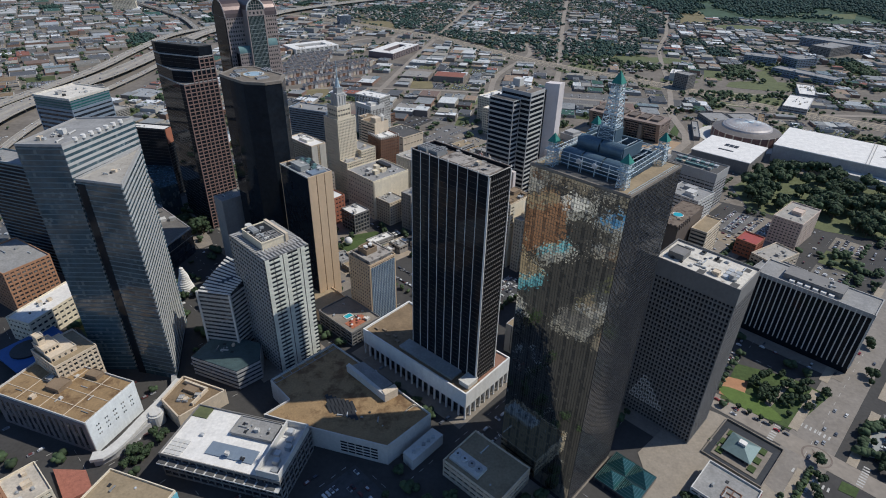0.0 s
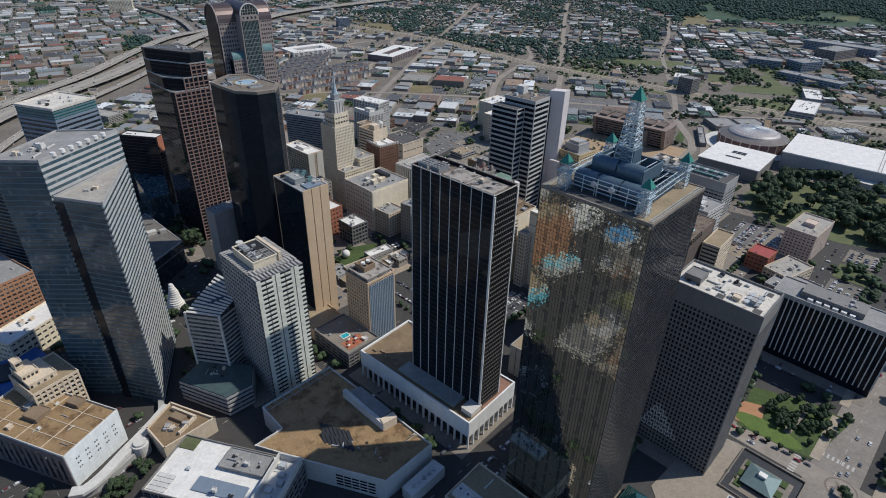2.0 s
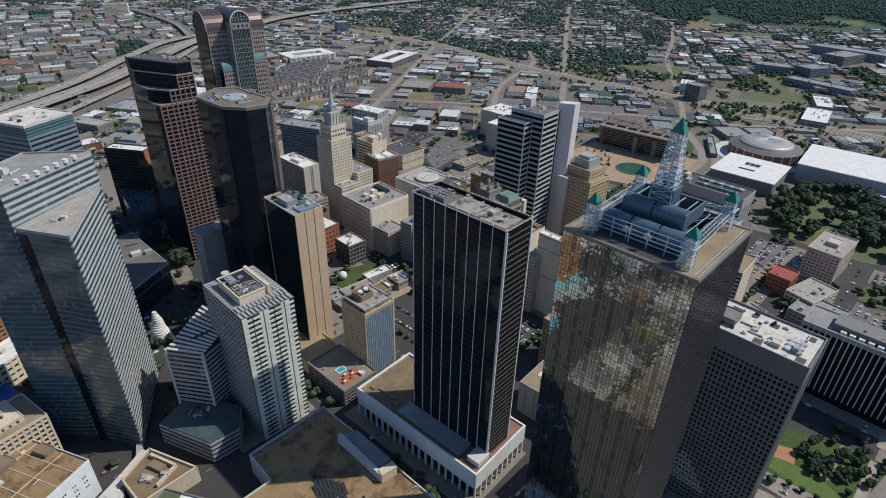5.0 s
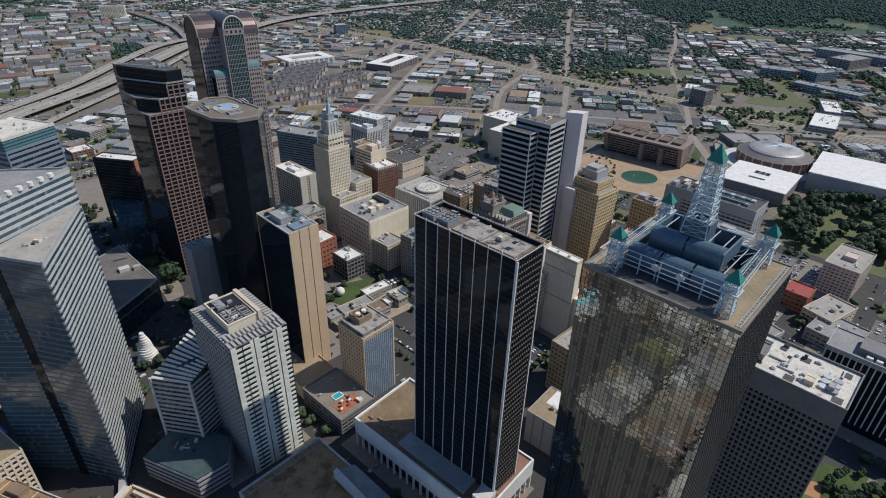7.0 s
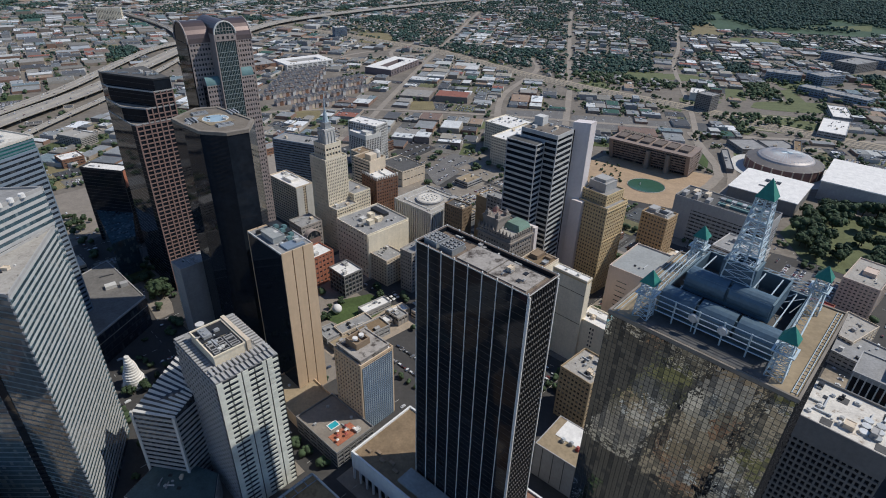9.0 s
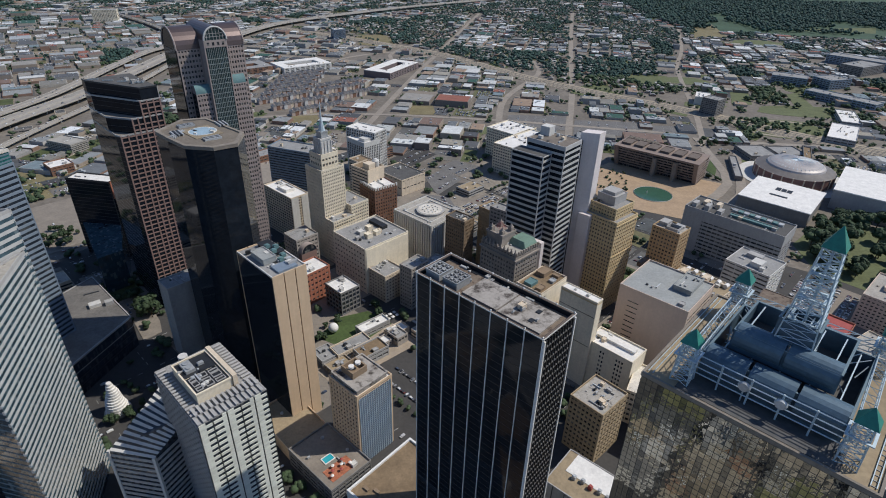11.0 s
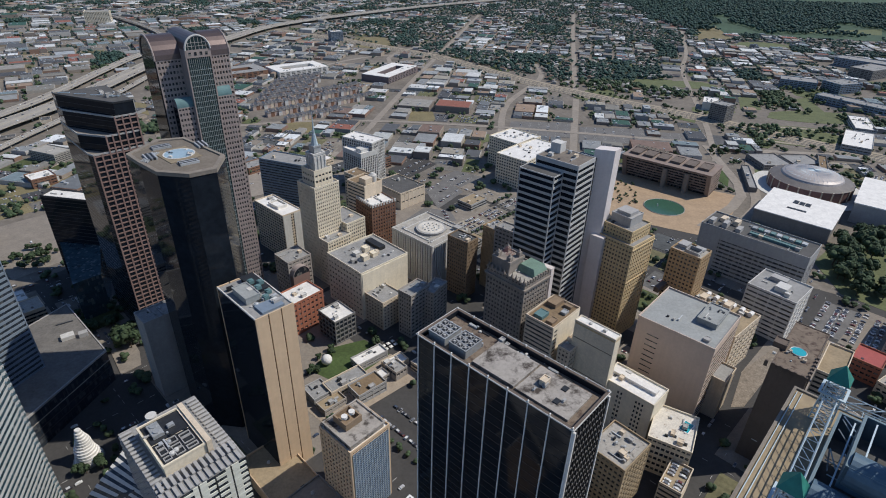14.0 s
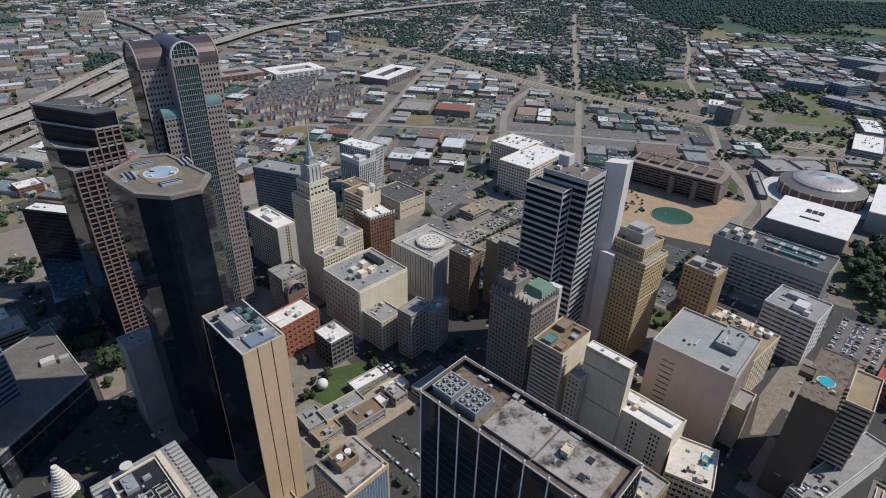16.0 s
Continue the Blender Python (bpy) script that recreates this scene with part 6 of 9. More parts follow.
rng = random.Random(5)
wood("street_trees", [t for t in TREES if t[1] < 1500], 6, "dark green broadleaf trees scattered along streets", rng)
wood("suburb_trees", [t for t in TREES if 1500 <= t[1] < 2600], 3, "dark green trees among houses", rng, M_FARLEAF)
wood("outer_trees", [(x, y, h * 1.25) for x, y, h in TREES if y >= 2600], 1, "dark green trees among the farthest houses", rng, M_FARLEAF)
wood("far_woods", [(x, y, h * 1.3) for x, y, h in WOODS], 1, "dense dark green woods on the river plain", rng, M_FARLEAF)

# ---- downtown ground ----
b = Build().prism([(-520, -160), (560, -160), (560, 480), (300, 640), (330, 720), (200, 800), (-140, 800), (-330, 700), (-440, 520)], -0.29, -0.15)
setting("downtown_streets", b, M_ASPHALT, "dark asphalt downtown streets", "road")
for k, (p, ang, w, d) in enumerate([((24, 182), 49, 64, 122), ((84, 112), 47, 66, 66), ((180, 166), 46, 50, 70), ((-116, 326), 46, 90, 70), ((-82, 500), 46, 70, 66), ((-132, 224), 46, 60, 84),
                                    ((-120, 430), 46, 60, 60), ((-160, 520), 48, 100, 70), ((48, 390), 46, 84, 60), ((134, 356), 46, 110, 70), ((92, 478), 46, 120, 80), ((-20, 552), 48, 66, 68), ((196, 480), 46, 80, 80),
                                    ((340, 540), 46, 60, 120), ((215, 340), 45, 66, 32), ((-196, 382), 46, 66, 62), ((-290, 460), 46, 80, 100), ((30, 640), 48, 110, 90), ((-60, 680), 48, 90, 90), ((130, 620), 48, 90, 90), ((90, 760), 48, 130, 110), ((-200, 700), 60, 90, 80), ((340, 242), 46, 50, 100), ((400, 450), 43, 80, 60), ((300, 400), 45, 80, 70)]):
    t = tagged(new("pavement", Build().box(0, 0, -0.15, w, d, 0.004 * k).mesh("pavement", M_PAVE)), "pale concrete pavement round a city block", "pavement", kind="structure")
    t.matrix_world = pose(p[0], p[1], 0, 0, 0, ang)

# ---- more downtown buildings ----
tower("ribbed_white_tower", "white ribbed office tower with dark windows", (-117.3, 798.3), 47.1, 29.8, 38.7, 55, 14, 9, 9, M_WINDOW, M_WHITECONC, M_WHITE, sf=0.12, pw=1.3, relief=0.8, seed=51, top=5, penthouse=(5, 5, 14, 12, 4))
tower("tan_turret_tower", "tan tower with strip windows and a domed turret", (-97.8, 673.1), 48.7, 19.5, 31.3, 72, 20, 1, 1, M_WINDOW, M_BEIGE, M_BROWNROOF, sf=0.55, pw=0.6, seed=52, units=4)
tower("grey_gym_block", "low grey block with a ribbed roof", (-60.6, 747.0), 46.3, 43.4, 54.2, 22, 2, 6, 6, M_WINDOW, M_BEIGE, M_DARKROOF, sf=0.85, pw=2.0, seed=53)
tower("brown_corner_block", "brown brick office block with a gravel roof", (18.6, 548.9), 49.9, 16.1, 25.1, 62, 15, 7, 9, M_WINDOW, M_DARKBRICK, M_DARKROOF, sf=0.5, pw=1.2, seed=54, units=10)
tower("brown_back_block", "brown and tan block behind the corner block", (45.9, 564.5), 45.7, 20.0, 16.7, 68, 16, 7, 9, M_WINDOW, M_GOLD, M_GREYROOF, sf=0.5, pw=1.2, seed=55)
tower("shaded_twin_slab", "grey stone slab with a gabled top", (-31.2, 483.3), 51.2, 24.9, 15.2, 45, 11, 5, 5, M_WINDOW, M_STONE, M_GREYROOF, sf=0.55, pw=1.2, seed=56, units=8)
tower("shaded_rear_slab", "dark stone slab with a gabled top", (-12.0, 492.8), 59.7, 23.6, 12.2, 42, 11, 4, 4, M_WINDOW, M_STONE, M_GREYROOF, sf=0.55, pw=1.2, seed=57, units=3)
tower("pool_terrace_block", "white low block with a turquoise rooftop pool", (159.1, 336.2), 61.5, 34.7, 28.2, 30, 6, 6, 9, M_WINDOW, M_CREAM, M_ROOFCREAM, sf=0.5, pw=0.8, seed=58, units=12)
tower("plant_roof_block", "tan block crowded with white rooftop plant", (228.4, 439.3), 41, 47, 56, 44, 8, 7, 9, M_WINDOW, M_BEIGE, M_TANROOF, sf=0.6, pw=1.4, seed=59, units=44)
tower("lean_to_block", "low grey-roofed beige block", (205, 396), 48, 22, 24, 36, 1, 1, 1, M_BEIGE, M_BEIGE, M_GREYROOF, sf=0.97, pw=0.5, relief=0.2, seed=60, units=2)
tower("striped_garage", "tan garage with dark open decks", (258.3, 364.0), 48.4, 39.2, 15.5, 70, 18, 1, 1, M_DARKMETAL, M_BEIGE, M_TANROOF, sf=0.5, pw=0.6, seed=61, units=0)
tower("low_stone_block", "beige stone block with a brown roof", (55.8, 444.0), 33.5, 23.4, 25.3, 55, 14, 6, 7, M_WINDOW, M_STONE, M_BROWNROOF, sf=0.55, pw=1.2, seed=62)
tower("ornate_corner_tower", "grey ornate corner tower with red sign frame", (64.6, 547.6), 51.1, 14.0, 25.9, 74, 18, 6, 6, M_WINDOW, M_STONE, M_GREYROOF, sf=0.55, pw=1.2, seed=63)
M_OCHREBRICK = mat("ochre_brown_brick", (0.35, 0.265, 0.16), 0.9, var=0.25, size=8, fine=0.8)
tower("old_brick_block", "old brown brick block with grey roof plant", (104.8, 307.8), 43.6, 30.6, 26.1, 46, 11, 7, 8, M_WINDOW, M_OCHREBRICK, M_STAINED, sf=0.55, pw=1.2, seed=164, units=22)
annex = tower("panel_annex", "low windowless grey panel block with a tan and white roof", (101.5, 239), 50, 32, 50, 29, 1, 1, 1, M_GREYCONC, M_GREYCONC, M_TANROOF, sf=0.97, pw=0.6, relief=0.2, seed=641, units=0, parapet=0.5)
part("white_deck", Build().box(15, 6, 29, 31, 44, 29.3), M_WHITE, annex, "white membrane half of the roof")
for k in range(6):
    part("panel_joint", Build().box(-0.06, 4 + k * 8, 1, 0.15, 4.4 + k * 8, 28.4), M_DARKMETAL, annex)
for k in range(5):
    part("roof_fan", Build().box(0, 0, 0, 2.4, 2.4, 2.6).cone(1.2, 1.2, 2.6, 3.2, 1, 1, 10), M_MECH if k != 2 else M_REDROOF, annex, at=(12 + (k % 2), 14 + k * 5.5, 29))
tower("roof_car_park", "low grey car park roof", (224.0, 335.8), 30.4, 92.9, 16.8, 18, 5, 1, 1, M_DARKMETAL, M_WHITECONC, M_GREYROOF, sf=0.5, pw=0.6, seed=64, units=4)
tower("pale_corner_block", "pale corner block with white roof plant", (359.8, 403.7), 31.7, 46.2, 27.3, 14, 3, 6, 6, M_WINDOW, M_BEIGE, M_STAINED, sf=0.6, pw=1.4, seed=65, units=9)
tower("long_low_block", "long low block with a grey roof", (358.2, 368.2), 38.8, 41.4, 39.3, 12, 3, 8, 8, M_WINDOW, M_GREYCONC, M_GREYROOF, sf=0.6, pw=1.4, seed=66, units=9)
tower("red_hip_block", "small building with a red roof", (354, 436), 44, 26, 22, 18, 4, 6, 5, M_WINDOW, M_REDBRICK, M_REDROOF, sf=0.6, pw=1.2, seed=67, units=1)
tower("blue_terrace_block", "small block with a turquoise roof terrace", (-68.1, 270.0), 48.0, 32.5, 46.8, 14, 4, 6, 6, M_SMOKE, M_DARKCONC, M_PAVE, sf=0.4, pw=0.8, seed=68, units=5)
terr = [o for o in scene.objects if o.name == "blue_terrace_block"][0]
part("red_terrace", Build().box(5, 5, 14, 24, 16, 14.2), mat("red_tile_terrace", (0.36, 0.13, 0.07), 0.85, var=0.5, size=4, fine=1), terr, "red tiled roof terrace")
for k in range(7):
    part("parasol", Build().cone(7 + k * 2.4, 8 + (k % 3) * 3, 14.2, 16.6, 0.1, 0.1, 6).cone(7 + k * 2.4, 8 + (k % 3) * 3, 16.4, 17.0, 1.2, 0.1, 8), M_REDROOF if k % 2 else M_WHITE, terr)
tower("tan_terrace_block", "low tan terraced building", (-96.5, 296.7), 44.8, 31.9, 58.0, 10, 2, 1, 1, M_TAN, M_TAN, M_TANROOF, sf=0.9, pw=0.5, relief=0.2, seed=69, units=2)
tower("brick_corner_tower", "orange brick tower with white-framed windows", (-377, 300), 60, 40, 60, 45, 11, 9, 12, M_WINDOW, M_ORANGEBRICK, M_GREYROOF, sf=0.5, pw=1.2, seed=70)
tower("cream_low_block", "cream two-wing block with a white roof", (-337, 261), 72, 64, 26, 22, 4, 12, 6, M_WINDOW, M_CREAM, M_WHITE, sf=0.6, pw=1.6, seed=71, units=8)
tower("tan_stepped_block", "tan concrete block with a stepped window grid", (-266, 191), 58, 30, 34, 40, 10, 8, 8, M_WINDOW, M_BEIGE, M_TANROOF, sf=0.4, pw=1.2, relief=0.8, seed=72, units=2)
stp = [o for o in scene.objects if o.name == "tan_stepped_block"][0]
for k, (x0, y0, x1, y1, z) in enumerate(((2, 8, 20, 32, 43.5), (2, 16, 13, 32, 47), (3, 24, 8, 31, 54))):
    part("stepped_tier", Build().box(x0, y0, 40, x1, y1, z).ring(x0 - 0.2, y0 - 0.2, x1 + 0.2, y1 + 0.2, 0.5, z, z + 0.8), M_BEIGE, stp)
    for q in range(4):
        part("tier_window", Build().box(x0 + 0.6 + q * (x1 - x0) / 4.2, y0 - 0.1, z - 3, x0 + 2.2 + q * (x1 - x0) / 4.2, y0 + 0.1, z - 1), M_WINDOW, stp)
red = tower("red_end_block", "dark glass block with a red end wall and white roof", (-393, 574), -9.5, 50, 17, 88, 22, 1, 1, M_BLACKGLASS, M_MULLION, M_WHITE, sf=0.12, pw=0.5, relief=0.25, seed=73, units=2)
part("red_end_wall", Build().box(50.1, 1, 70, 50.6, 16, 88.6), M_REDBRICK, red, "red brick end wall")
part("front_wing", Build().prism([(6, -2), (74, -66), (86, -46), (50, -0.1)], 0, 40), M_SKYGLASS, red, "lower blue glass wing")
tower("far_grey_garage", "pale grey parking deck", (-584, 870), 70, 30, 52, 14, 5, 6, 10, M_DARKMETAL, M_CONC, M_CONC, sf=0.45, pw=0.6, seed=74, units=2)


def hip_roof(parent, name, x0, y0, x1, y1, z, rise, material, over=1.0):
    x0, y0, x1, y1 = x0 - over, y0 - over, x1 + over, y1 + over
    m = min(x1 - x0, y1 - y0) / 2
    b = Build()
    b.v = [(x0, y0, z), (x1, y0, z), (x1, y1, z), (x0, y1, z)] + ([(x0 + m, (y0 + y1) / 2, z + rise), (x1 - m, (y0 + y1) / 2, z + rise)] if x1 - x0 >= y1 - y0 else [((x0 + x1) / 2, y0 + m, z + rise), ((x0 + x1) / 2, y1 - m, z + rise)])
    if x1 - x0 >= y1 - y0:
        b.f = [(0, 1, 5, 4), (1, 2, 5), (2, 3, 4, 5), (3, 0, 4), (3, 2, 1, 0)]
    else:
        b.f = [(0, 1, 4), (1, 2, 5, 4), (2, 3, 5), (3, 0, 4, 5), (3, 2, 1, 0)]
    b.i = [0] * 5
    return part(name, b, material, parent)


def slope_wedge():
    t = thing("dark_wedge_hall", "dark glass hall with a flat grey roof and pale ledges", "building", (0, 0))
    P = [(-352, 425), (-281, 350), (-264.8, 422.5), (-330.5, 481.8)]
    part("hall_body", Build().prism(P, 0, 29), M_SMOKE, t)
    part("roof", Build().prism([(-350.8, 425), (-281, 352), (-266, 422), (-330.5, 480.4)], 29, 29.4), mat("worn_grey_roof", (0.15, 0.14, 0.127), 0.9, var=0.4, size=9, fine=2), t)
    for k in range(4):
        p, q = Vector(P[k]), Vector(P[(k + 1) % 4])
        n = Vector(((q - p).y, -(q - p).x)).normalized()
        part("parapet", Build().prism([tuple(p + n * 0.1), tuple(q + n * 0.1), tuple(q - n * 0.7), tuple(p - n * 0.7)], 28.4, 30 + 0.003 * k), M_GREYCONC, t)
        for z in (8, 14, 20):
            part("pale_ledge" if z == 20 else "floor_line", Build().prism([tuple(p + n * 0.25), tuple(q + n * 0.25), tuple(q - n * 0.3), tuple(p - n * 0.3)], z, z + 0.6), M_CONC if z == 20 else M_MULLION, t)
        m = int((q - p).length / 6) if k in (1, 2) else 0
        for j in range(1, m):
            c = p.lerp(q, j / m)
            part("mullion", Build().bar((c.x + n.x * 0.1, c.y + n.y * 0.1, 0), (c.x + n.x * 0.1, c.y + n.y * 0.1, 28.4), 0.15, 4), M_MULLION, t)
    part("roof_plant", Build().prism([(-308, 436), (-304, 431), (-297, 437), (-301, 442)], 29.4, 32.5), M_WHITECONC, t)
    part("roof_plant", Build().prism([(-296, 440), (-293, 436), (-288, 440), (-291, 444)], 29.4, 33), M_GREYCONC, t)
    part("roof_slot", Build().prism([(-322, 452), (-321, 451), (-311, 458), (-312, 459)], 29.4, 29.8), M_DARKMETAL, t)
    return t


slope_wedge()


def podium_hall():
    """The low angular hall with the brown roof in front of the podium."""
    t = thing("angular_hall", "low pale hall with a stained brown roof and raised walls", "building", (0, 0))
    P = [(-115, 174), (-78, 163), (-25, 149), (3, 179), (-30, 209), (-80, 252), (-120, 208), (-101, 189)]
    part("hall_wall", Build().prism(P, 0, 16.5), M_WHITECONC, t)
    Q = [((x + 65) * 0.985 - 65, (y - 195) * 0.985 + 195) for x, y in P]
    part("roof", Build().prism(Q, 16.5, 17.0), M_OCHREROOF, t, "stained ochre gravel roof")
    for k in range(8):
        p, q = Vector(P[k]), Vector(P[(k + 1) % 8])
        n = Vector(((q - p).y, -(q - p).x)).normalized()
        part("parapet", Build().prism([tuple(p), tuple(q), tuple(q - n * 0.8), tuple(p - n * 0.8)], 16.5, 18.4 + 0.003 * k), M_WHITECONC, t)
    part("raised_wall", Build().prism([(-64, 221), (-31, 190), (-29.5, 192), (-62, 223.5)], 16.9, 23.5), M_WHITECONC, t)
    part("raised_roof", Build().prism([(-61, 224), (-34, 197.5), (-27, 206), (-52, 229)], 16.9, 20.5), M_GREYROOF, t)
    part("stair_box", Build().prism([(-30.8, 189.8), (-22, 197), (-25, 201.5), (-33.5, 194.6)], 16.9, 24.2), M_BEIGE, t)
    for k in range(6):
        part("roof_curb", Build().prism([(-16 + k * 1.0, 181 + k * 1.5), (-15.4 + k, 180.6 + k * 1.5), (-9 + k * 0.6, 188 - k * 0.4), (-9.6 + k * 0.6, 188.4 - k * 0.4)], 16.98, 17.9), M_BEIGE, t)
    rail = Build()
    for k in range(9):
        a = Vector((-119, 208.6)).lerp(Vector((-80.4, 251)), k / 8)
        c = a + Vector((4.6, -4.2))
        rail.bar((*a, 19), (*c, 19), 0.25, 4)
    for o in (0, 4.4):
        rail.bar((-119 + o, 208.6 - o, 19), (-80.4 + o, 251 - o, 19), 0.25, 4)
    part("roof_trellis", rail, M_BLUEGREY, t)
    for k in range(7):
        for j in range(2):
            part("solar_rack", Build().box(-1.2, -5, 0, 1.2, 5, 0.25), M_DARKMETAL, t, at=(-70 + k * 3.2 - j * 2.5, 186 - k * 1.0 + j * 8 - 4, 17.6)).rotation_euler = (0.2, 0, 0.5)
    for k in range(5):
        for j in range(4):
            part("window", Build().box(-2.4, -0.15, 0, 2.4, 0.15, 1.2), M_BLACKGLASS, t, at=(-56 + k * 5.4, 157.1 - k * 1.43, 3.0 + j * 2.8)).rotation_euler = (0, 0, radians(-14.8))
    part("side_plant", Build().prism([(-15, 152), (-8, 145), (12, 168), (4.2, 174)], 0, 9.5), M_WHITECONC, t)
    for k in range(5):
        part("roof_unit", Build().box(0, 0, 0, 2.6, 2.0, 1.6), M_MECH, t, at=(-9 + k * 3.2, 151 + k * 3.3, 9.5))
    roof_units(t, 50, 18, 17, 8, 8, -75, 165, 0.6)
    return t


podium_hall()


def scallop_house():
    t = thing("tan_ring_building", "tan building with raised parapets and a round drum beside it", "building", (0, 0))
    P = [(-176, 173), (-152, 201), (-190, 215), (-196, 190)]
    part("wall", Build().prism(P, 0, 12), M_BEIGE, t)
    Q = [((x + 178) * 0.93 - 178, (y - 195) * 0.93 + 195) for x, y in P]
    part("roof", Build().prism(Q, 12, 12.3), M_BROWNROOF, t)
    b = Build()
    for k in range(4):
        p, q = Vector(P[k]), Vector(P[(k + 1) % 4])
        n = Vector(((q - p).y, -(q - p).x)).normalized()
        b.prism([tuple(p), tuple(q), tuple(q - n * 1.0), tuple(p - n * 1.0)], 12, 14)
    part("parapet", b, M_BEIGE, t)
    part("drum", Build().cone(-197, 181, 0, 9, 5.5, 5.5, 20).cone(-197, 181, 9, 10.5, 4.2, 4.2, 20), M_WHITECONC, t)
    part("inner_wall", Build().prism([(-186, 208), (-166, 200), (-165.4, 201.4), (-185.4, 209.6)], 12.2, 15.5), M_BEIGE, t)
    part("inner_wall", Build().prism([(-172, 186), (-170.8, 185.6), (-166, 200), (-167.2, 200.6)], 12.2, 15.2), M_BEIGE, t)
    part("plant_shed", Build().prism([(-184, 200), (-174, 196), (-172, 201), (-182, 205)], 12.2, 15), M_DARKBRICK, t)
    roof_units(t, 18, 14, 12.3, 81, 13, -186, 186, 0.9)
    return t


scallop_house()


def tower_base():
    t = thing("striped_podium", "grey low office base with strip windows and a teal roof edge", "building", (0, 0))
    P = [(-189, 231), (-148, 215), (-134, 229), (-139, 249), (-178, 262)]
    part("core", Build().prism(P, 0, 19), M_SMOKE, t)
    for k in range(5):
        part("spandrel", Build().prism([((x + 160) * 1.015 - 160, (y - 238) * 1.015 + 238) for x, y in P], 1 + k * 3.9, 3.1 + k * 3.9), M_GREYCONC, t)
    part("roof", Build().prism([((x + 160) * 0.98 - 160, (y - 238) * 0.98 + 238) for x, y in P], 19, 19.4), mat("dark_teal_roof", (0.06, 0.095, 0.10), 0.6, 0.1, var=0.4, size=6), t)
    roof_units(t, 30, 14, 19.4, 82, 8, -178, 234, 0.6)
    return t


tower_base()


def spiral_chapel():
    t = thing("spiral_chapel", "small white spiral chapel tower", "chapel", (-243, 345))
    for k in range(13):
        r0 = 8.2 * (1 - k / 14) ** 0.85 + 0.4
        x, y = 0.3 * math.sin(k * 0.9), 0.3 * math.cos(k * 0.9)
        part("spiral_tier", Build().cone(x, y, 1 + k * 2.1, 2.6 + k * 2.1, r0, r0 * 0.99, 18).cone(x, y, 2.6 + k * 2.1, 3.1 + k * 2.1, r0 * 0.99, r0 * 0.84, 18), M_WHITE, t)
    part("gallery", Build().cone(0, 0, 0, 1.5, 9.5, 9.5, 18), M_CONC, t)
    return t


spiral_chapel()


def pool_on(name, parent_at, ang, shape, label):
    t = thing(name, label, "pool", parent_at, ang)
    if shape == "round":
        part("water", Build().cone(0, 0, 0, 0.25, 4.6, 4.6, 24), M_WATER, t)
        b = Build()
        for k in range(24):
            a0, a1 = 2 * math.pi * k / 24, 2 * math.pi * (k + 1) / 24
            b.bar((4.9 * math.cos(a0), 4.9 * math.sin(a0), 0.2), (4.9 * math.cos(a1), 4.9 * math.sin(a1), 0.2), 0.35, 4)
        part("pool_edge", b, M_WHITE, t)
    else:
        w, d = shape
        part("water", Build().box(0.5, 0.5, 0, w - 0.5, d - 0.5, 0.25), M_WATER, t)
        part("pool_edge", Build().ring(0, 0, w, d, 0.6, 0, 0.45), M_WHITE, t)
    return t


pool_on("round_rooftop_pool", (231.9, 376.9) + (83.26,), 0, "round", "round blue rooftop pool with white rim")
pool_on("rooftop_pool", (162.5, 352.5, 30.0), 46, (11, 7), "bright turquoise rooftop pool")
pool_on("terrace_pool", (-75.7, 290.1) + (14.1,), 46, (8, 6), "small turquoise roof terrace pool")

# ---- civic buildings and the far features ----


def city_hall():
    t = thing("inverted_city_hall", "brown concrete city hall with a face leaning outward", "city hall", (267, 894), -38)
    w, d, h = 128.0, 44.0, 34.0
    b = Build()
    b.v = [(0, 6, 0), (w, 6, 0), (w, d, 0), (0, d, 0), (0, -8, h), (w, -8, h), (w, d, h), (0, d, h)]
    b.f, b.i = list(CUBE), [0] * 6
    part("hall_body", b, M_WINDOW, t)
    for k in range(7):
        z = 4 + k * 4.6
        y = 6 - 14 * z / h
        part("floor_band", Build().box(-0.3, y - 1.2, z, w + 0.3, d + 0.4, z + 1.7), mat_hall, t)
    for x in (0, 122):
        b = Build()
        b.v = [(x, 2, 0), (x + 6, 2, 0), (x + 6, d, 0), (x, d, 0), (x, -10.5, h + 1), (x + 6, -10.5, h + 1), (x + 6, d, h + 1), (x, d, h + 1)]
        b.f, b.i = list(CUBE), [0] * 6
        part("stair_shaft", b, mat_hall, t)
    for x in (61, 92):
        part("stair_tower", Build().box(x, -7, 0, x + 7, 8, 29).cone(x + 3.5, -7, 0, 29, 3.5, 3.5, 16), M_PAVE, t, "paler rounded stair tower")
    part("roof", Build().box(-1, -9.5, h, w + 1, d + 1, h + 0.8), mat_hall, t)
    for k in range(16):
        part("roof_vent", Build().box(0, 0, 0, 4.2, 4.2, 2.4).ring(-0.3, -0.3, 4.5, 4.5, 0.5, 2.4, 2.9), M_PAVE, t, at=(3 + (k % 8) * 6.2, 33 + (k // 8) * 5.2, h + 0.8))
    for k in range(6):
        part("skylight_box", Build().box(6 + k * 20, 4, h + 0.8, 20 + k * 20, 30, h + 3.5).ring(5.5 + k * 20, 3.5, 20.5 + k * 20, 30.5, 1, h + 3.5, h + 4.2), mat_skylight, t)
    return t


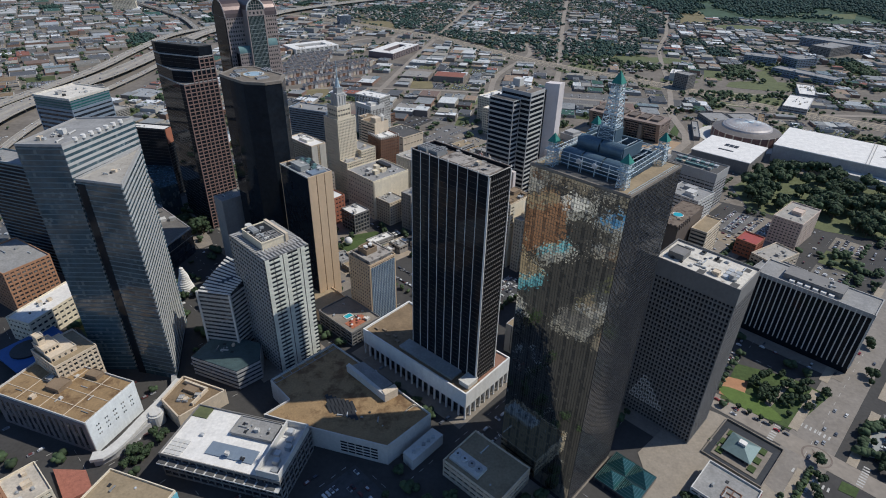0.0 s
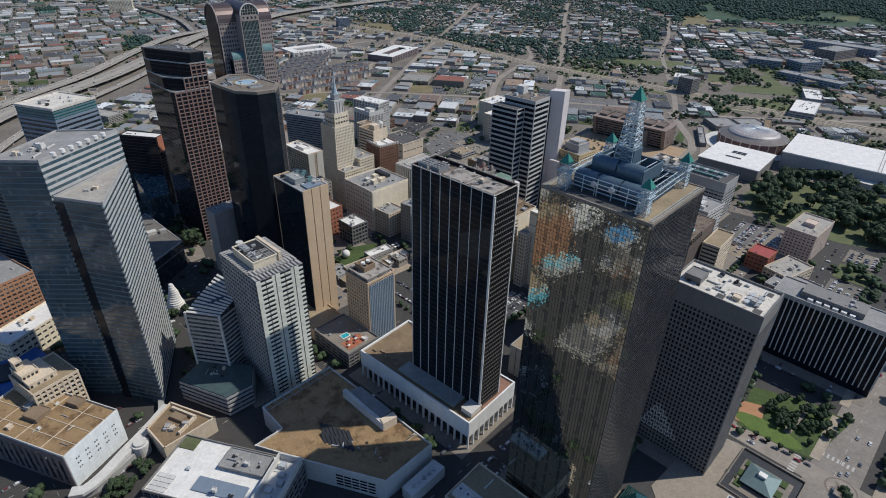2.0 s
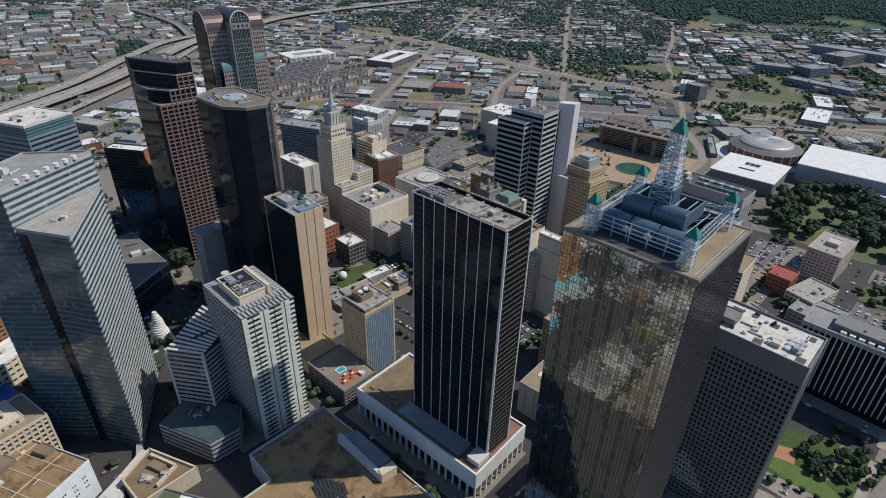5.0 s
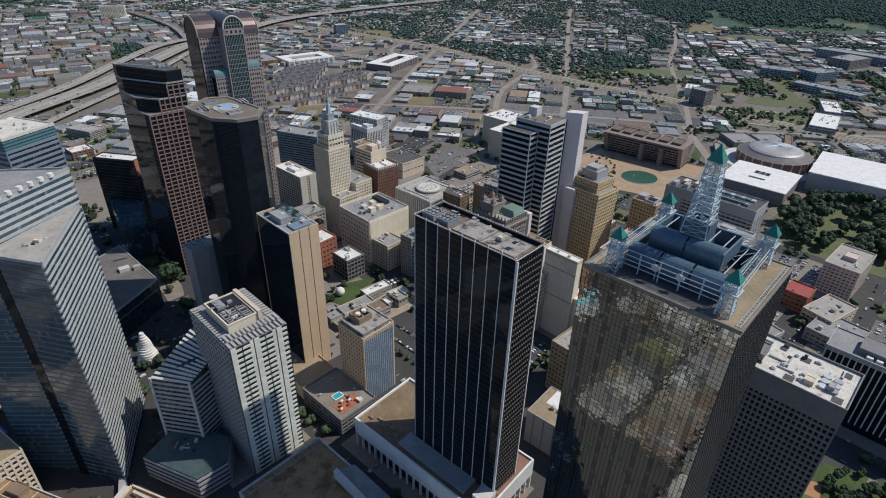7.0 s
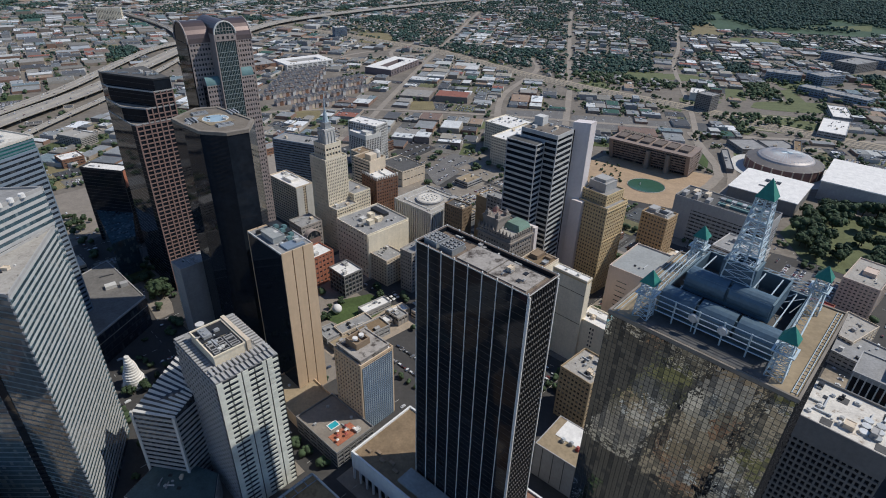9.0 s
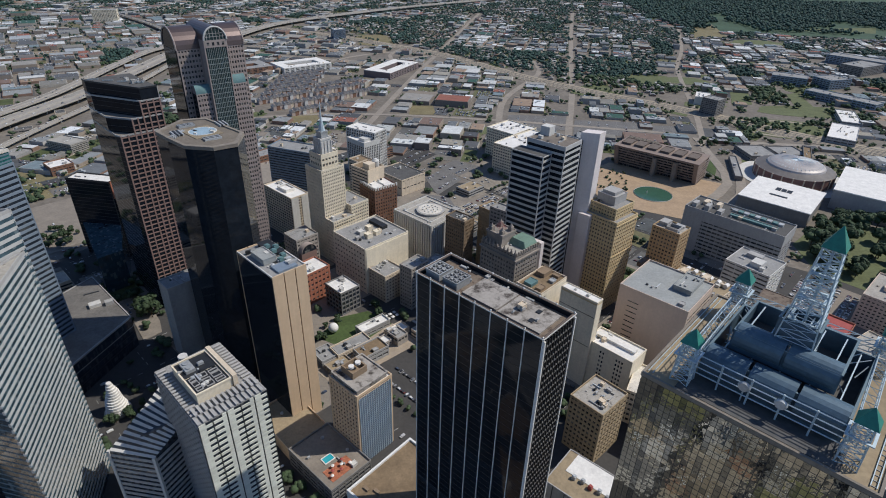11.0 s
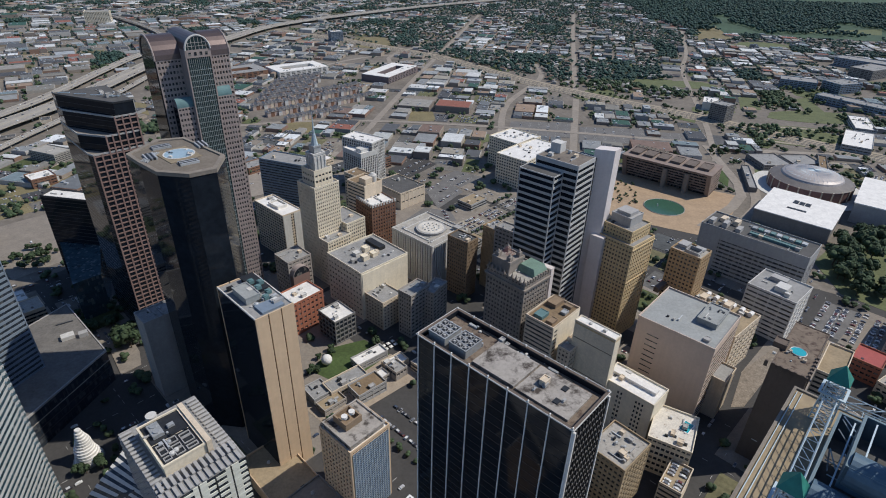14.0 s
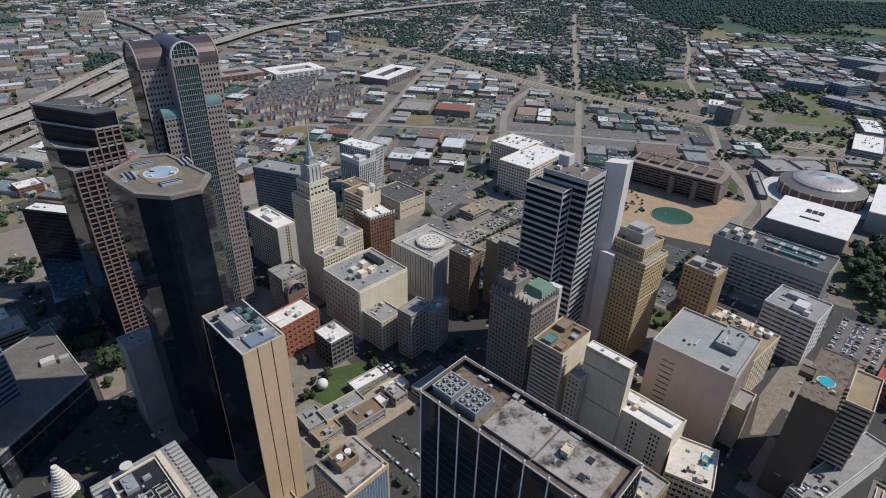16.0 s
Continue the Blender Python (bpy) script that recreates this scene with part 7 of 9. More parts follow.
mat_hall = mat("buff_concrete", (0.25, 0.195, 0.165), 0.85, var=0.18, size=12, fine=2, streak=0.1)
mat_skylight = mat("brown_roof_boxes", (0.15, 0.12, 0.10), 0.85, var=0.35, size=6, fine=1.5)
city_hall()
b = Build().prism([(215, 745), (330, 690), (420, 820), (365, 850), (262, 900), (205, 850)], -0.14, 0.03)
setting("civic_plaza", b, mat("tan_plaza_paving", (0.37, 0.265, 0.168), 0.9, var=0.3, size=14, fine=3), "tan paved civic plaza", "plaza")
t = thing("plaza_pond", "round green pond in a pale rim on the plaza", "pond", (294, 778))
part("water", Build().cone(0, 0, 0.02, 0.4, 26, 26, 40), M_POND, t)
b = Build()
for k in range(40):
    a0, a1 = 2 * math.pi * k / 40, 2 * math.pi * (k + 1) / 40
    b.bar((26.4 * math.cos(a0), 26.4 * math.sin(a0), 0.35), (26.4 * math.cos(a1), 26.4 * math.sin(a1), 0.35), 0.6, 4)
part("pond_rim", b, M_CONC, t)
part("fountain", Build().cone(0, 0, 0.4, 4, 0.8, 0.2, 8), M_WHITE, t, at=(-8, 3, 0))

M_ROSEBRICK = mat("rose_brown_brick", (0.24, 0.135, 0.115), 0.9, var=0.25, size=8, fine=1)
t = thing("domed_arena", "round brick arena with a silver ribbed dome", "arena", (533, 857))
part("drum", Build().cone(0, 0, 0, 16.5, 55, 55, 48), M_ROSEBRICK, t)
part("forecourt", Build().cone(0, 0, -0.1, 0.35, 76, 76, 40), M_WHITECONC, t, "pale concrete apron")
for k in range(24):
    part("pilaster", Build().box(54.4, -0.9, 0, 55.8, 0.9, 16.8), M_BEIGE, t).rotation_euler = (0, 0, 2 * math.pi * k / 24)
b = Build()
b.cone(0, 0, 16.5, 20.8, 55.5, 40, 48)
part("lower_roof", b, mat("weathered_metal_roof", (0.15, 0.135, 0.125), 0.6, 0.1, var=0.4), t)
b = Build()
for k in range(6):
    r0, r1 = 41 * math.cos(k / 6 * math.pi / 2), 41 * math.cos((k + 1) / 6 * math.pi / 2) + 0.01
    b.cone(0, 0, 20.5 + 9 * math.sin(k / 6 * math.pi / 2), 20.5 + 9 * math.sin((k + 1) / 6 * math.pi / 2), r0, r1, 40)
part("dome", b, mat("silver_dome", (0.40, 0.365, 0.345), 0.5, 0.15, var=0.2, size=8), t)
for k in range(40):
    part("dome_rib", Build().bar((41, 0, 20.6), (35.6, 0, 25.1), 0.3, 4).bar((35.6, 0, 25.1), (20.5, 0, 28.4), 0.3, 4).bar((20.5, 0, 28.4), (1, 0, 29.6), 0.3, 4), M_STEEL, t).rotation_euler = (0, 0, 2 * math.pi * k / 40)

t = thing("convention_hall", "large flat hall with a bright white roof", "hall", (459.6, 685.2), 49)
part("hall_body", Build().box(0, 0, 0, 91, 86, 18.5), M_DARKCONC, t)
part("roof", Build().box(-1, -1, 18.5, 92, 87, 19.6), M_WHITE, t)
for i in range(2):
    for j in range(3):
        part("skylight", Build().box(52 + i * 6, 34 + j * 7, 19.6, 57 + i * 6, 40 + j * 7, 20.2), M_DARKMETAL, t)
part("skylight", Build().box(30, 34, 19.6, 34, 56, 20.2), M_DARKMETAL, t)
t = thing("convention_hall_wing", "long hall with a bright white roof and grey star mark", "hall", (526, 750), -38.6)
part("hall_body", Build().box(0, 0, 0, 320, 114, 26), M_GREYCONC, t)
part("roof", Build().box(-1, -1, 26, 321, 115, 27.4), M_WHITE, t)
part("ledge", Build().box(60, -16, 0, 200, -0.1, 12), M_WHITECONC, t)
for x in (122, 126):
    part("roof_seam", Build().box(x, 0, 27.4, x + 1, 113, 27.9), M_GREYCONC, t)
b = Build()
b.prism([(x + 75, y) for x, y in ((60, 46), (86, 58), (112, 46), (96, 66), (104, 92), (84, 76), (62, 90), (70, 66))], 27.42, 27.6)
part("star_mark", b, M_GREYROOF, t, "grey star painted on the roof")


def court_block(name, label, P, h, wall, roof):
    """A block round a courtyard."""
    t = thing(name, label, "apartments", (P[0], P[1]), P[2])
    w, d, s = P[3], P[4], P[5]
    part("wall", Build().ring(0, 0, w, d, s, 0, h), wall, t)
    part("roof", Build().ring(0.6, 0.6, w - 0.6, d - 0.6, s - 1.2, h, h + 0.8), roof, t)
    win = Build().box(0, -0.12, 0, 9, 0.2, 1.7).mesh("window", M_WINDOW)
    for f in range(int(h / 3.4)):
        for k in range(int(w / 14)):
            part("window", win, None, t, at=(3 + k * 14, 0, 1.2 + f * 3.4))
    roof_units(t, w, s, h + 0.8, int(w), 10, 0, 1, 0.9)
    return t


M_COURT = mat("plum_brick", (0.17, 0.135, 0.135), 0.9, var=0.2, size=10, fine=1)
court_block("courtyard_apartments", "courtyard apartment block with white roofs and brick walls", (-140, 1420, 66, 150, 74, 26), 15, M_COURT, M_WHITE)
court_block("pale_courtyard_apartments", "pale courtyard apartments with white roofs", (-400, 1440, 40, 130, 80, 24), 15, M_WHITECONC, M_WHITE)
court_block("dark_courtyard_apartments", "brown courtyard apartments with grey roofs", (-520, 1400, 40, 110, 80, 26), 14, M_BRICK, M_GREYROOF)
rng = random.Random(31)
M_TOWNROOF = palette_mat("dark_gable_shingles", [(0.13, 0.128, 0.125), (0.20, 0.19, 0.18), (0.16, 0.15, 0.145), (0.30, 0.28, 0.26), (0.11, 0.11, 0.115), (0.24, 0.20, 0.175)], var=0.25, size=6, fine=1)
M_PINKBRICK = mat("pink_brown_brick", (0.45, 0.36, 0.31), 0.9, var=0.2, size=8, fine=0.8)
row = thing("terraced_house_row", "row of narrow pink brick townhouses with dark gabled roofs", "houses", (-300, 1108), 40, group="terraced rows")
for k in range(16):
    bb = Build()
    house(bb, k * 7.5, (k % 3 - 1) * 0.9, math.pi / 2, 13 + (k % 2) * 2, 7.0, rng.uniform(8, 10.5), rng.uniform(3.2, 4.8))
    bb.box(k * 7.5 - 1.1, -4.6, 9, k * 7.5 + 1.1, -2.4, 12.4)
    part("townhouse", bb, ((M_PINKBRICK, M_BRICK, M_PINKBRICK, M_WHITECONC, M_PINKBRICK, M_BEIGE)[(k * 7) % 6], M_TOWNROOF), row)
for x, y in ((-345, 1142), (-385, 1182), (-390, 1226), (-392, 1268), (-393, 1310), (-394, 1352), (-395, 1394), (-246, 1225), (-286, 1265), (-291, 1309)):
    copy_thing(row, pose(x, y, 0, 0, 0, 40))
for x, y, ang, w, d, h in ((816, 1500, -30, 80, 50, 20), (930, 1440, 20, 70, 50, 22), (1110, 1600, 30, 110, 60, 24), (1130, 1800, -50, 200, 60, 22), (830, 1370, -55, 150, 40, 15)):
    tower("blue_grey_block", "large blue-grey institutional block with small windows", (x, y), ang, w, d, h, max(3, int(h / 4)), int(w / 9), int(d / 9), M_WINDOW, M_BLUEGREY if h < 23 else M_DARKCONC, M_GREYROOF, sf=0.5, pw=2.0, seed=int(x), units=10)
tower("park_tower", "grey office tower beside lawns", (545, 1180), 40, 34, 34, 32, 9, 8, 8, M_WINDOW, M_DARKCONC, M_GREYROOF, sf=0.5, pw=0.8, seed=83)
tower("white_annex", "white windowless annex with flat roof", (565, 1262), 66, 50, 30, 16, 3, 4, 4, M_WHITECONC, M_WHITECONC, M_WHITE, sf=0.9, pw=0.6, relief=0.2, seed=84)
tower("far_tan_block", "tan institutional block far beyond the highway", (-1260, 2150), 20, 80, 40, 40, 10, 16, 8, M_WINDOW, M_CREAM, M_GREYROOF, sf=0.5, pw=2.0, seed=85)
tower("far_blue_slab", "pale blue slab by the highway", (-372, 1955), 30, 40, 30, 28, 8, 8, 6, M_BLUEGLASS, M_BLUEGREY, M_WHITE, sf=0.3, pw=0.6, seed=86)
b = Build()
pts = [(655 + 86 * math.cos(k * math.pi / 16), 1110 + 52 * math.sin(k * math.pi / 16)) for k in range(33)]
strip(b, pts, 8, -0.1, 0.12)
setting("oval_drive", b, M_WALKWAY, "pale oval drive round a lawn", "road")
b = Build().prism([(414, 855), (428, 884), (434, 923), (409, 878)], -0.2, 0.3)
setting("bright_lawn", b, M_GRASS, "bright green lawn by the city hall", "lawn")

# service buildings and groves between the arena and the railway
for P, ang, w, d, h, roof in (((500, 925), 4, 48, 54, 8, M_GREYROOF), ((552, 934), 4, 48, 44, 8, M_GREYROOF), ((586, 902), 62, 70, 12, 12, M_BROWNROOF), ((447, 836), 72, 96, 11, 6, M_GREYROOF)):
    tower("service_hall", "long low hall with a plain grey roof", P, ang, w, d, h, 2, 6, 6, M_WINDOW, M_DARKCONC, roof, sf=0.6, pw=1.4, seed=int(P[0]), units=3)
for P, ang, w, d, h in (((810, 1123), 66, 100, 36, 9), ((726, 1010), 55, 110, 46, 10)):
    tower("pale_roof_depot", "low depot with a bright pale roof", P, ang, w, d, h, 2, 8, 4, M_WINDOW, M_GREYCONC, M_WHITE, sf=0.6, pw=1.4, seed=int(P[0]), units=12)
setting("arena_lawn", Build().prism([(471, 889), (490, 890), (509, 931), (487, 929)], -0.2, 0.06), M_LAWN, "small mown lawn beside the arena", "lawn")

# low-rises near the towers
for x, y, ang, w, d, h in NEAR:
    rng = random.Random(int(x * 7 + y))
    t = thing("low_rise", rng.choice(("flat-roofed commercial building with roof plant", "low brick shop building with a flat roof", "low pale warehouse with a flat roof")), "building", (x, y), ang, group="low commercial buildings")
    wall = rng.choice((M_BEIGE, M_REDBRICK, M_BRICK, M_WHITECONC, M_GREYCONC, M_STONE))
    part("wall", Build().box(-w / 2, -d / 2, -0.2, w / 2, d / 2, h).ring(-w / 2, -d / 2, w / 2, d / 2, 0.5, h, h + 0.8), wall, t)
    part("roof", Build().box(-w / 2 + 0.5, -d / 2 + 0.5, h, w / 2 - 0.5, d / 2 - 0.5, h + 0.25), rng.choice((M_WHITE, M_GREYROOF, M_GREYROOF, M_TANROOF, M_DARKROOF, M_BROWNROOF)), t)
    win = Build().ring(-w / 2 - 0.08, -d / 2 - 0.08, w / 2 + 0.08, d / 2 + 0.08, 0.3, 1.2, 3.0)
    part("window_strip", win, M_WINDOW, t)
    roof_units(t, w, d, h + 0.25, int(x + y), rng.randint(1, 3), -w / 2, -d / 2, 0.8)
stuff("parked_cars", CARS, (M_CARS,), "parked cars in white, grey and dark paint", "cars")

# pale lots between downtown and the highway
rng = random.Random(61)
for k, P in enumerate(([(-440, 560), (-330, 720), (-420, 800), (-560, 640)], [(-570, 660), (-430, 810), (-520, 900), (-660, 760)], [(-330, 730), (-230, 800), (-300, 900), (-410, 820)], [(-520, 470), (-450, 540), (-570, 640), (-640, 560)], [(-220, 810), (-120, 860), (-180, 960), (-290, 900)], [(-400, 840), (-310, 905), (-370, 985), (-490, 910)])):
    setting("vacant_lot", Build().prism(P, -0.28, -0.05), (M_PAVE, M_DRYGRASS, M_ROAD, M_PAVE, M_ROAD, M_GREYROOF)[k], "pale worn parking lot", "car park")
    cx, cy = sum(p[0] for p in P) / 4, sum(p[1] for p in P) / 4
    for _ in range(26):
        car_box(CARS2 if k else (CARS2 := Build()), cx + rng.uniform(-45, 45), cy + rng.uniform(-45, 45), radians(rng.choice((46, 136))))
stuff("lot_cars", CARS2, (M_CARS,), "scattered parked cars on open lots", "cars")
for x, y, w, d, h in ((-470, 720, 30, 20, 7), (-520, 610, 26, 34, 6), (-290, 850, 40, 26, 9), (-420, 900, 34, 24, 8), (-560, 780, 30, 30, 12), (-200, 880, 36, 22, 8)):
    tower("lot_building", "small flat-roofed building among parking lots", (x, y), 50, w, d, h, max(2, int(h / 4)), 4, 4, M_WINDOW, rng.choice((M_BEIGE, M_BRICK, M_GREYCONC)), rng.choice((M_WHITE, M_GREYROOF)), sf=0.6, pw=1.4, seed=int(x), units=4)

# ---- crown of the mirror glass tower ----


def lattice(cx, cy, z0, z1, w0, w1, levels, r):
    b = Build()
    rings = []
    for k in range(levels + 1):
        f = k / levels
        w = (w0 + (w1 - w0) * f) / 2
        z = z0 + (z1 - z0) * f
        rings.append([(cx - w, cy - w, z), (cx + w, cy - w, z), (cx + w, cy + w, z), (cx - w, cy + w, z)])
    for k in range(levels):
        for a in range(4):
            c = (a + 1) % 4
            b.bar(rings[k][a], rings[k + 1][a], r * 1.5, 5)
            b.bar(rings[k + 1][a], rings[k + 1][c], r, 4)
            b.bar(rings[k][a], rings[k + 1][c], r * 0.8, 4)
            b.bar(rings[k][c], rings[k + 1][a], r * 0.8, 4)
    return b


def pyramid(cx, cy, z, w, h):
    b = Build()
    w /= 2
    b.v = [(cx - w, cy - w, z), (cx + w, cy - w, z), (cx + w, cy + w, z), (cx - w, cy + w, z), (cx, cy, z + h)]
    b.f, b.i = [(0, 1, 4), (1, 2, 4), (2, 3, 4), (3, 0, 4), (3, 2, 1, 0)], [0] * 5
    return b


M_BLUEPANEL = mat("dark_blue_louvre", (0.085, 0.135, 0.18), 0.5, 0.2, var=0.2, size=4, fine=1)
ren = [o for o in scene.objects if o.name == "mirror_glass_tower"][0]
H0 = 218.0
CORNERS = [(5.5, 46.0), (46.3, 46.7), (47.0, 9.0), (6.0, 7.5)]
for cx, cy in CORNERS:
    part("lattice_mast", lattice(cx, cy, H0, H0 + 12.5, 4.6, 3.4, 7, 0.12), M_STEEL, ren)
    part("mast_cap", pyramid(cx, cy, H0 + 12.5, 4.8, 4.2), M_GREEN, ren, "green copper pyramid cap")
part("lattice_spire", lattice(24, 27, H0 + 8, H0 + 41, 9.6, 4.2, 14, 0.13), M_STEEL, ren, "white steel lattice spire")
part("spire_cap", pyramid(24, 27, H0 + 41, 5.2, 5.6), M_GREEN, ren, "green copper pyramid cap")
part("spire_core", Build().bar((24, 27, H0 + 8), (24, 27, H0 + 41), 0.35, 6), M_STEEL, ren)
for (x0, y0, x1, y1, z0, z1) in ((11, 10, 41, 44, 0, 7.5), (17, 15, 35.5, 40, 7.5, 13.5), (20.5, 22.5, 28, 32, 13.5, 20)):
    tier = part("screen_tier", Build().ring(x0, y0, x1, y1, 0.5, H0 + z0, H0 + z1), M_BLUEPANEL, ren, "dark blue louvred plant screen")
    part("tier_floor", Build().box(x0 + 0.5, y0 + 0.5, H0 + max(z0 - 0.5, 0.02), x1 - 0.5, y1 - 0.5, H0 + z0 + 0.3), M_DARKROOF, tier)
    part("tier_coping", Build().ring(x0 - 0.1, y0 - 0.1, x1 + 0.1, y1 + 0.1, 0.6, H0 + z1, H0 + z1 + 0.2), M_FRAMEBLUE, tier)
    for q in range(5):
        part("grating_beam", Build().box(x0 + 1, y0 + (y1 - y0) * (q + 0.5) / 5 - 0.15, H0 + z1 - 0.6, x1 - 1, y0 + (y1 - y0) * (q + 0.5) / 5 + 0.15, H0 + z1 - 0.2), M_STEEL, tier)
for k in range(3):
    part("plant_drum", Build().bar((13.2, 10.6 + k * 11.2, H0 + 4.6), (13.2, 21 + k * 11.2, H0 + 4.6), 4.2, 20), M_BLUEPANEL, ren)
for k in range(2):
    part("plant_drum", Build().bar((19.5, 15.4 + k * 12.4, H0 + 11.2), (19.5, 27 + k * 12.4, H0 + 11.2), 3.6, 20), M_BLUEPANEL, ren)
rng = random.Random(12)
for k in range(46):
    x0, y0 = rng.uniform(20, 40), rng.uniform(11, 43)
    a = rng.choice((0, math.pi / 2, math.pi / 4, -math.pi / 4))
    ln = rng.uniform(4, 9)
    part("brace", Build().bar((x0, y0, H0 + rng.uniform(3, 7)), (min(40, x0 + ln * math.cos(a)), max(11, min(43, y0 + ln * math.sin(a))), H0 + rng.uniform(5, 8.5)), 0.16, 4), M_STEEL, ren)
for a in range(3):
    p, q = Vector(CORNERS[a]), Vector(CORNERS[(a + 1) % 4])
    b = Build()
    d = (q - p).normalized()
    n = Vector((-d.y, d.x))
    m = int((q - p).length / 3.4)
    for o in (-1.3, 1.3):
        for z in (5.6, 8.2):
            b.bar((*(p + n * o), H0 + z), (*(q + n * o), H0 + z), 0.16, 4)
    for k in range(m):
        u, v = p.lerp(q, k / m), p.lerp(q, (k + 1) / m)
        for o in (-1.3, 1.3):
            b.bar((*(u + n * o), H0 + 5.6), (*(v + n * o), H0 + 8.2), 0.11, 4)
        b.bar((*(u - n * 1.3), H0 + 5.6), (*(u + n * 1.3), H0 + 5.6), 0.11, 4)
        b.bar((*(u - n * 1.3), H0 + 8.2), (*(v + n * 1.3), H0 + 8.2), 0.09, 4)
    part("truss", b, M_STEEL, ren)
for z in (2.4, 4.2, 6.0, 8.0):
    part("rail", Build().bar((7.6, 8, H0 + z), (7.6, 46, H0 + z), 0.2, 4), M_STEEL, ren)
for k in range(6):
    part("rail_post", Build().bar((7.6, 9 + k * 7.2, H0), (7.6, 9 + k * 7.2, H0 + 8.2), 0.26, 5), M_STEEL, ren)
for y in (23.4, 31.9):
    d = part("dish_antenna", Build().cone(0, 0, -0.45, 0.2, 1.2, 1.55, 20), M_MECH, ren, "white round dish antenna", at=(6.8, y, H0 + 5.6))
    d.rotation_euler = (0, radians(90), 0)
    part("dish_post", Build().bar((8.0, y, H0), (8.0, y, H0 + 4.6), 0.2, 5), M_STEEL, ren)
for o in (1.0, 2.2):
    part("gondola_rail", Build().box(1.6, o, H0 + 0.2, 51.4, o + 0.18, H0 + 0.45), M_STEEL, ren)
    part("gondola_rail", Build().box(1.6, 54.5 - o, H0 + 0.2, 51.4, 54.68 - o, H0 + 0.45), M_STEEL, ren)
for k in range(26):
    part("rail_tie", Build().box(2 + k * 1.95, 0.9, H0 + 0.02, 2.15 + k * 1.95, 2.5, H0 + 0.2), M_GREYCONC, ren)
# dark sheet laid on the roof in place of the shade beside the screens
part("roof_shade", Build().box(1.2, 8, H0 + 0.02, 10.8, 46, H0 + 0.12), M_DARKROOF, ren)

# ---- trees near the towers ----


def tree_kind(seed, h, r):
    rng = random.Random(seed)
    t = thing("tree", "broadleaf tree with a dense dark green crown", "tree", (0, 0), 0, group="park trees")
    tr = Build()
    tr.bar((0, 0, -0.3), (0.1, 0, h * 0.42), h * 0.035, 7, 0, h * 0.022)
    for k in range(5):
        a = k * 1.3 + rng.random()
        tr.bar((0.1, 0, h * rng.uniform(0.28, 0.42)), (r * 0.6 * math.cos(a), r * 0.6 * math.sin(a), h * rng.uniform(0.55, 0.75)), h * 0.016, 5, 0, h * 0.006)
    part("trunk", tr, M_BARK, t)
    V, F = [], []
    lobes = [(rng.uniform(-.55, .55) * r, rng.uniform(-.55, .55) * r, h * rng.uniform(0.48, 0.84), r * rng.uniform(0.32, 0.52)) for _ in range(11)]
    for x, y, z, q in lobes:
        lump(V, F, x, y, z, q * 0.8, q * 0.66, rng)
        for _ in range(34):
            d = Vector((rng.gauss(0, 1), rng.gauss(0, 1), rng.gauss(0, 1))).normalized()
            c = Vector((x, y, z)) + Vector((d.x * q, d.y * q, d.z * q * 0.8)) * rng.uniform(0.8, 1.12)
            u = Vector((rng.gauss(0, 1), rng.gauss(0, 1), rng.gauss(0, 1))).cross(d).normalized() * rng.uniform(0.35, 0.75)
            w = (d.cross(u).normalized() + d * rng.uniform(-.5, .5)) * rng.uniform(0.35, 0.75)
            n = len(V)
            V += [tuple(c - u - w), tuple(c + u - w), tuple(c + u * 0.8 + w), tuple(c - u * 0.9 + w * 1.1)]
            F.append((n, n + 1, n + 2, n + 3))
    me = mesh_from("crown", V, F, (M_LEAF,), smooth=True)
    ob = part("crown", me, None, t)
    return t


KINDS = [tree_kind(k, h, r) for k, (h, r) in enumerate(((9, 4.6), (11, 5.4), (7.5, 3.6), (6, 3.0)))]
PLANTED = []
rng = random.Random(8)


def plant(x, y, kind=None, s=1.0):
    if any((x - a) ** 2 + (y - c) ** 2 < 9 for a, c in PLANTED):
        return
    PLANTED.append((x, y))
    k = rng.randrange(4) if kind is None else kind
    m = pose(x, y, -0.1, 0, 0, rng.uniform(0, 360)) @ Matrix.Scale(s * rng.uniform(0.85, 1.2), 4)
    copy_thing(KINDS[k], m)


def grove(poly, count, kinds=(0, 1), s=1.0, gate=-1.0):
    xs, ys = [p[0] for p in poly], [p[1] for p in poly]
    for _ in range(count):
        x, y = rng.uniform(min(xs), max(xs)), rng.uniform(min(ys), max(ys))
        if inside(x, y, poly) and noise.noise(Vector((x / 40, y / 40, 2))) > gate:
            plant(x, y, rng.choice(kinds), s)


PARK = [(412, 575), (440, 545), (480, 510), (560, 480), (680, 560), (640, 630), (560, 690), (510, 705), (455, 672), (420, 640)]
setting("park_lawn", Build().prism(PARK, -0.14, 0.02), M_LAWN, "shaded park lawn", "lawn")
grove(PARK, 190, (0, 1), 1.95, -0.42)
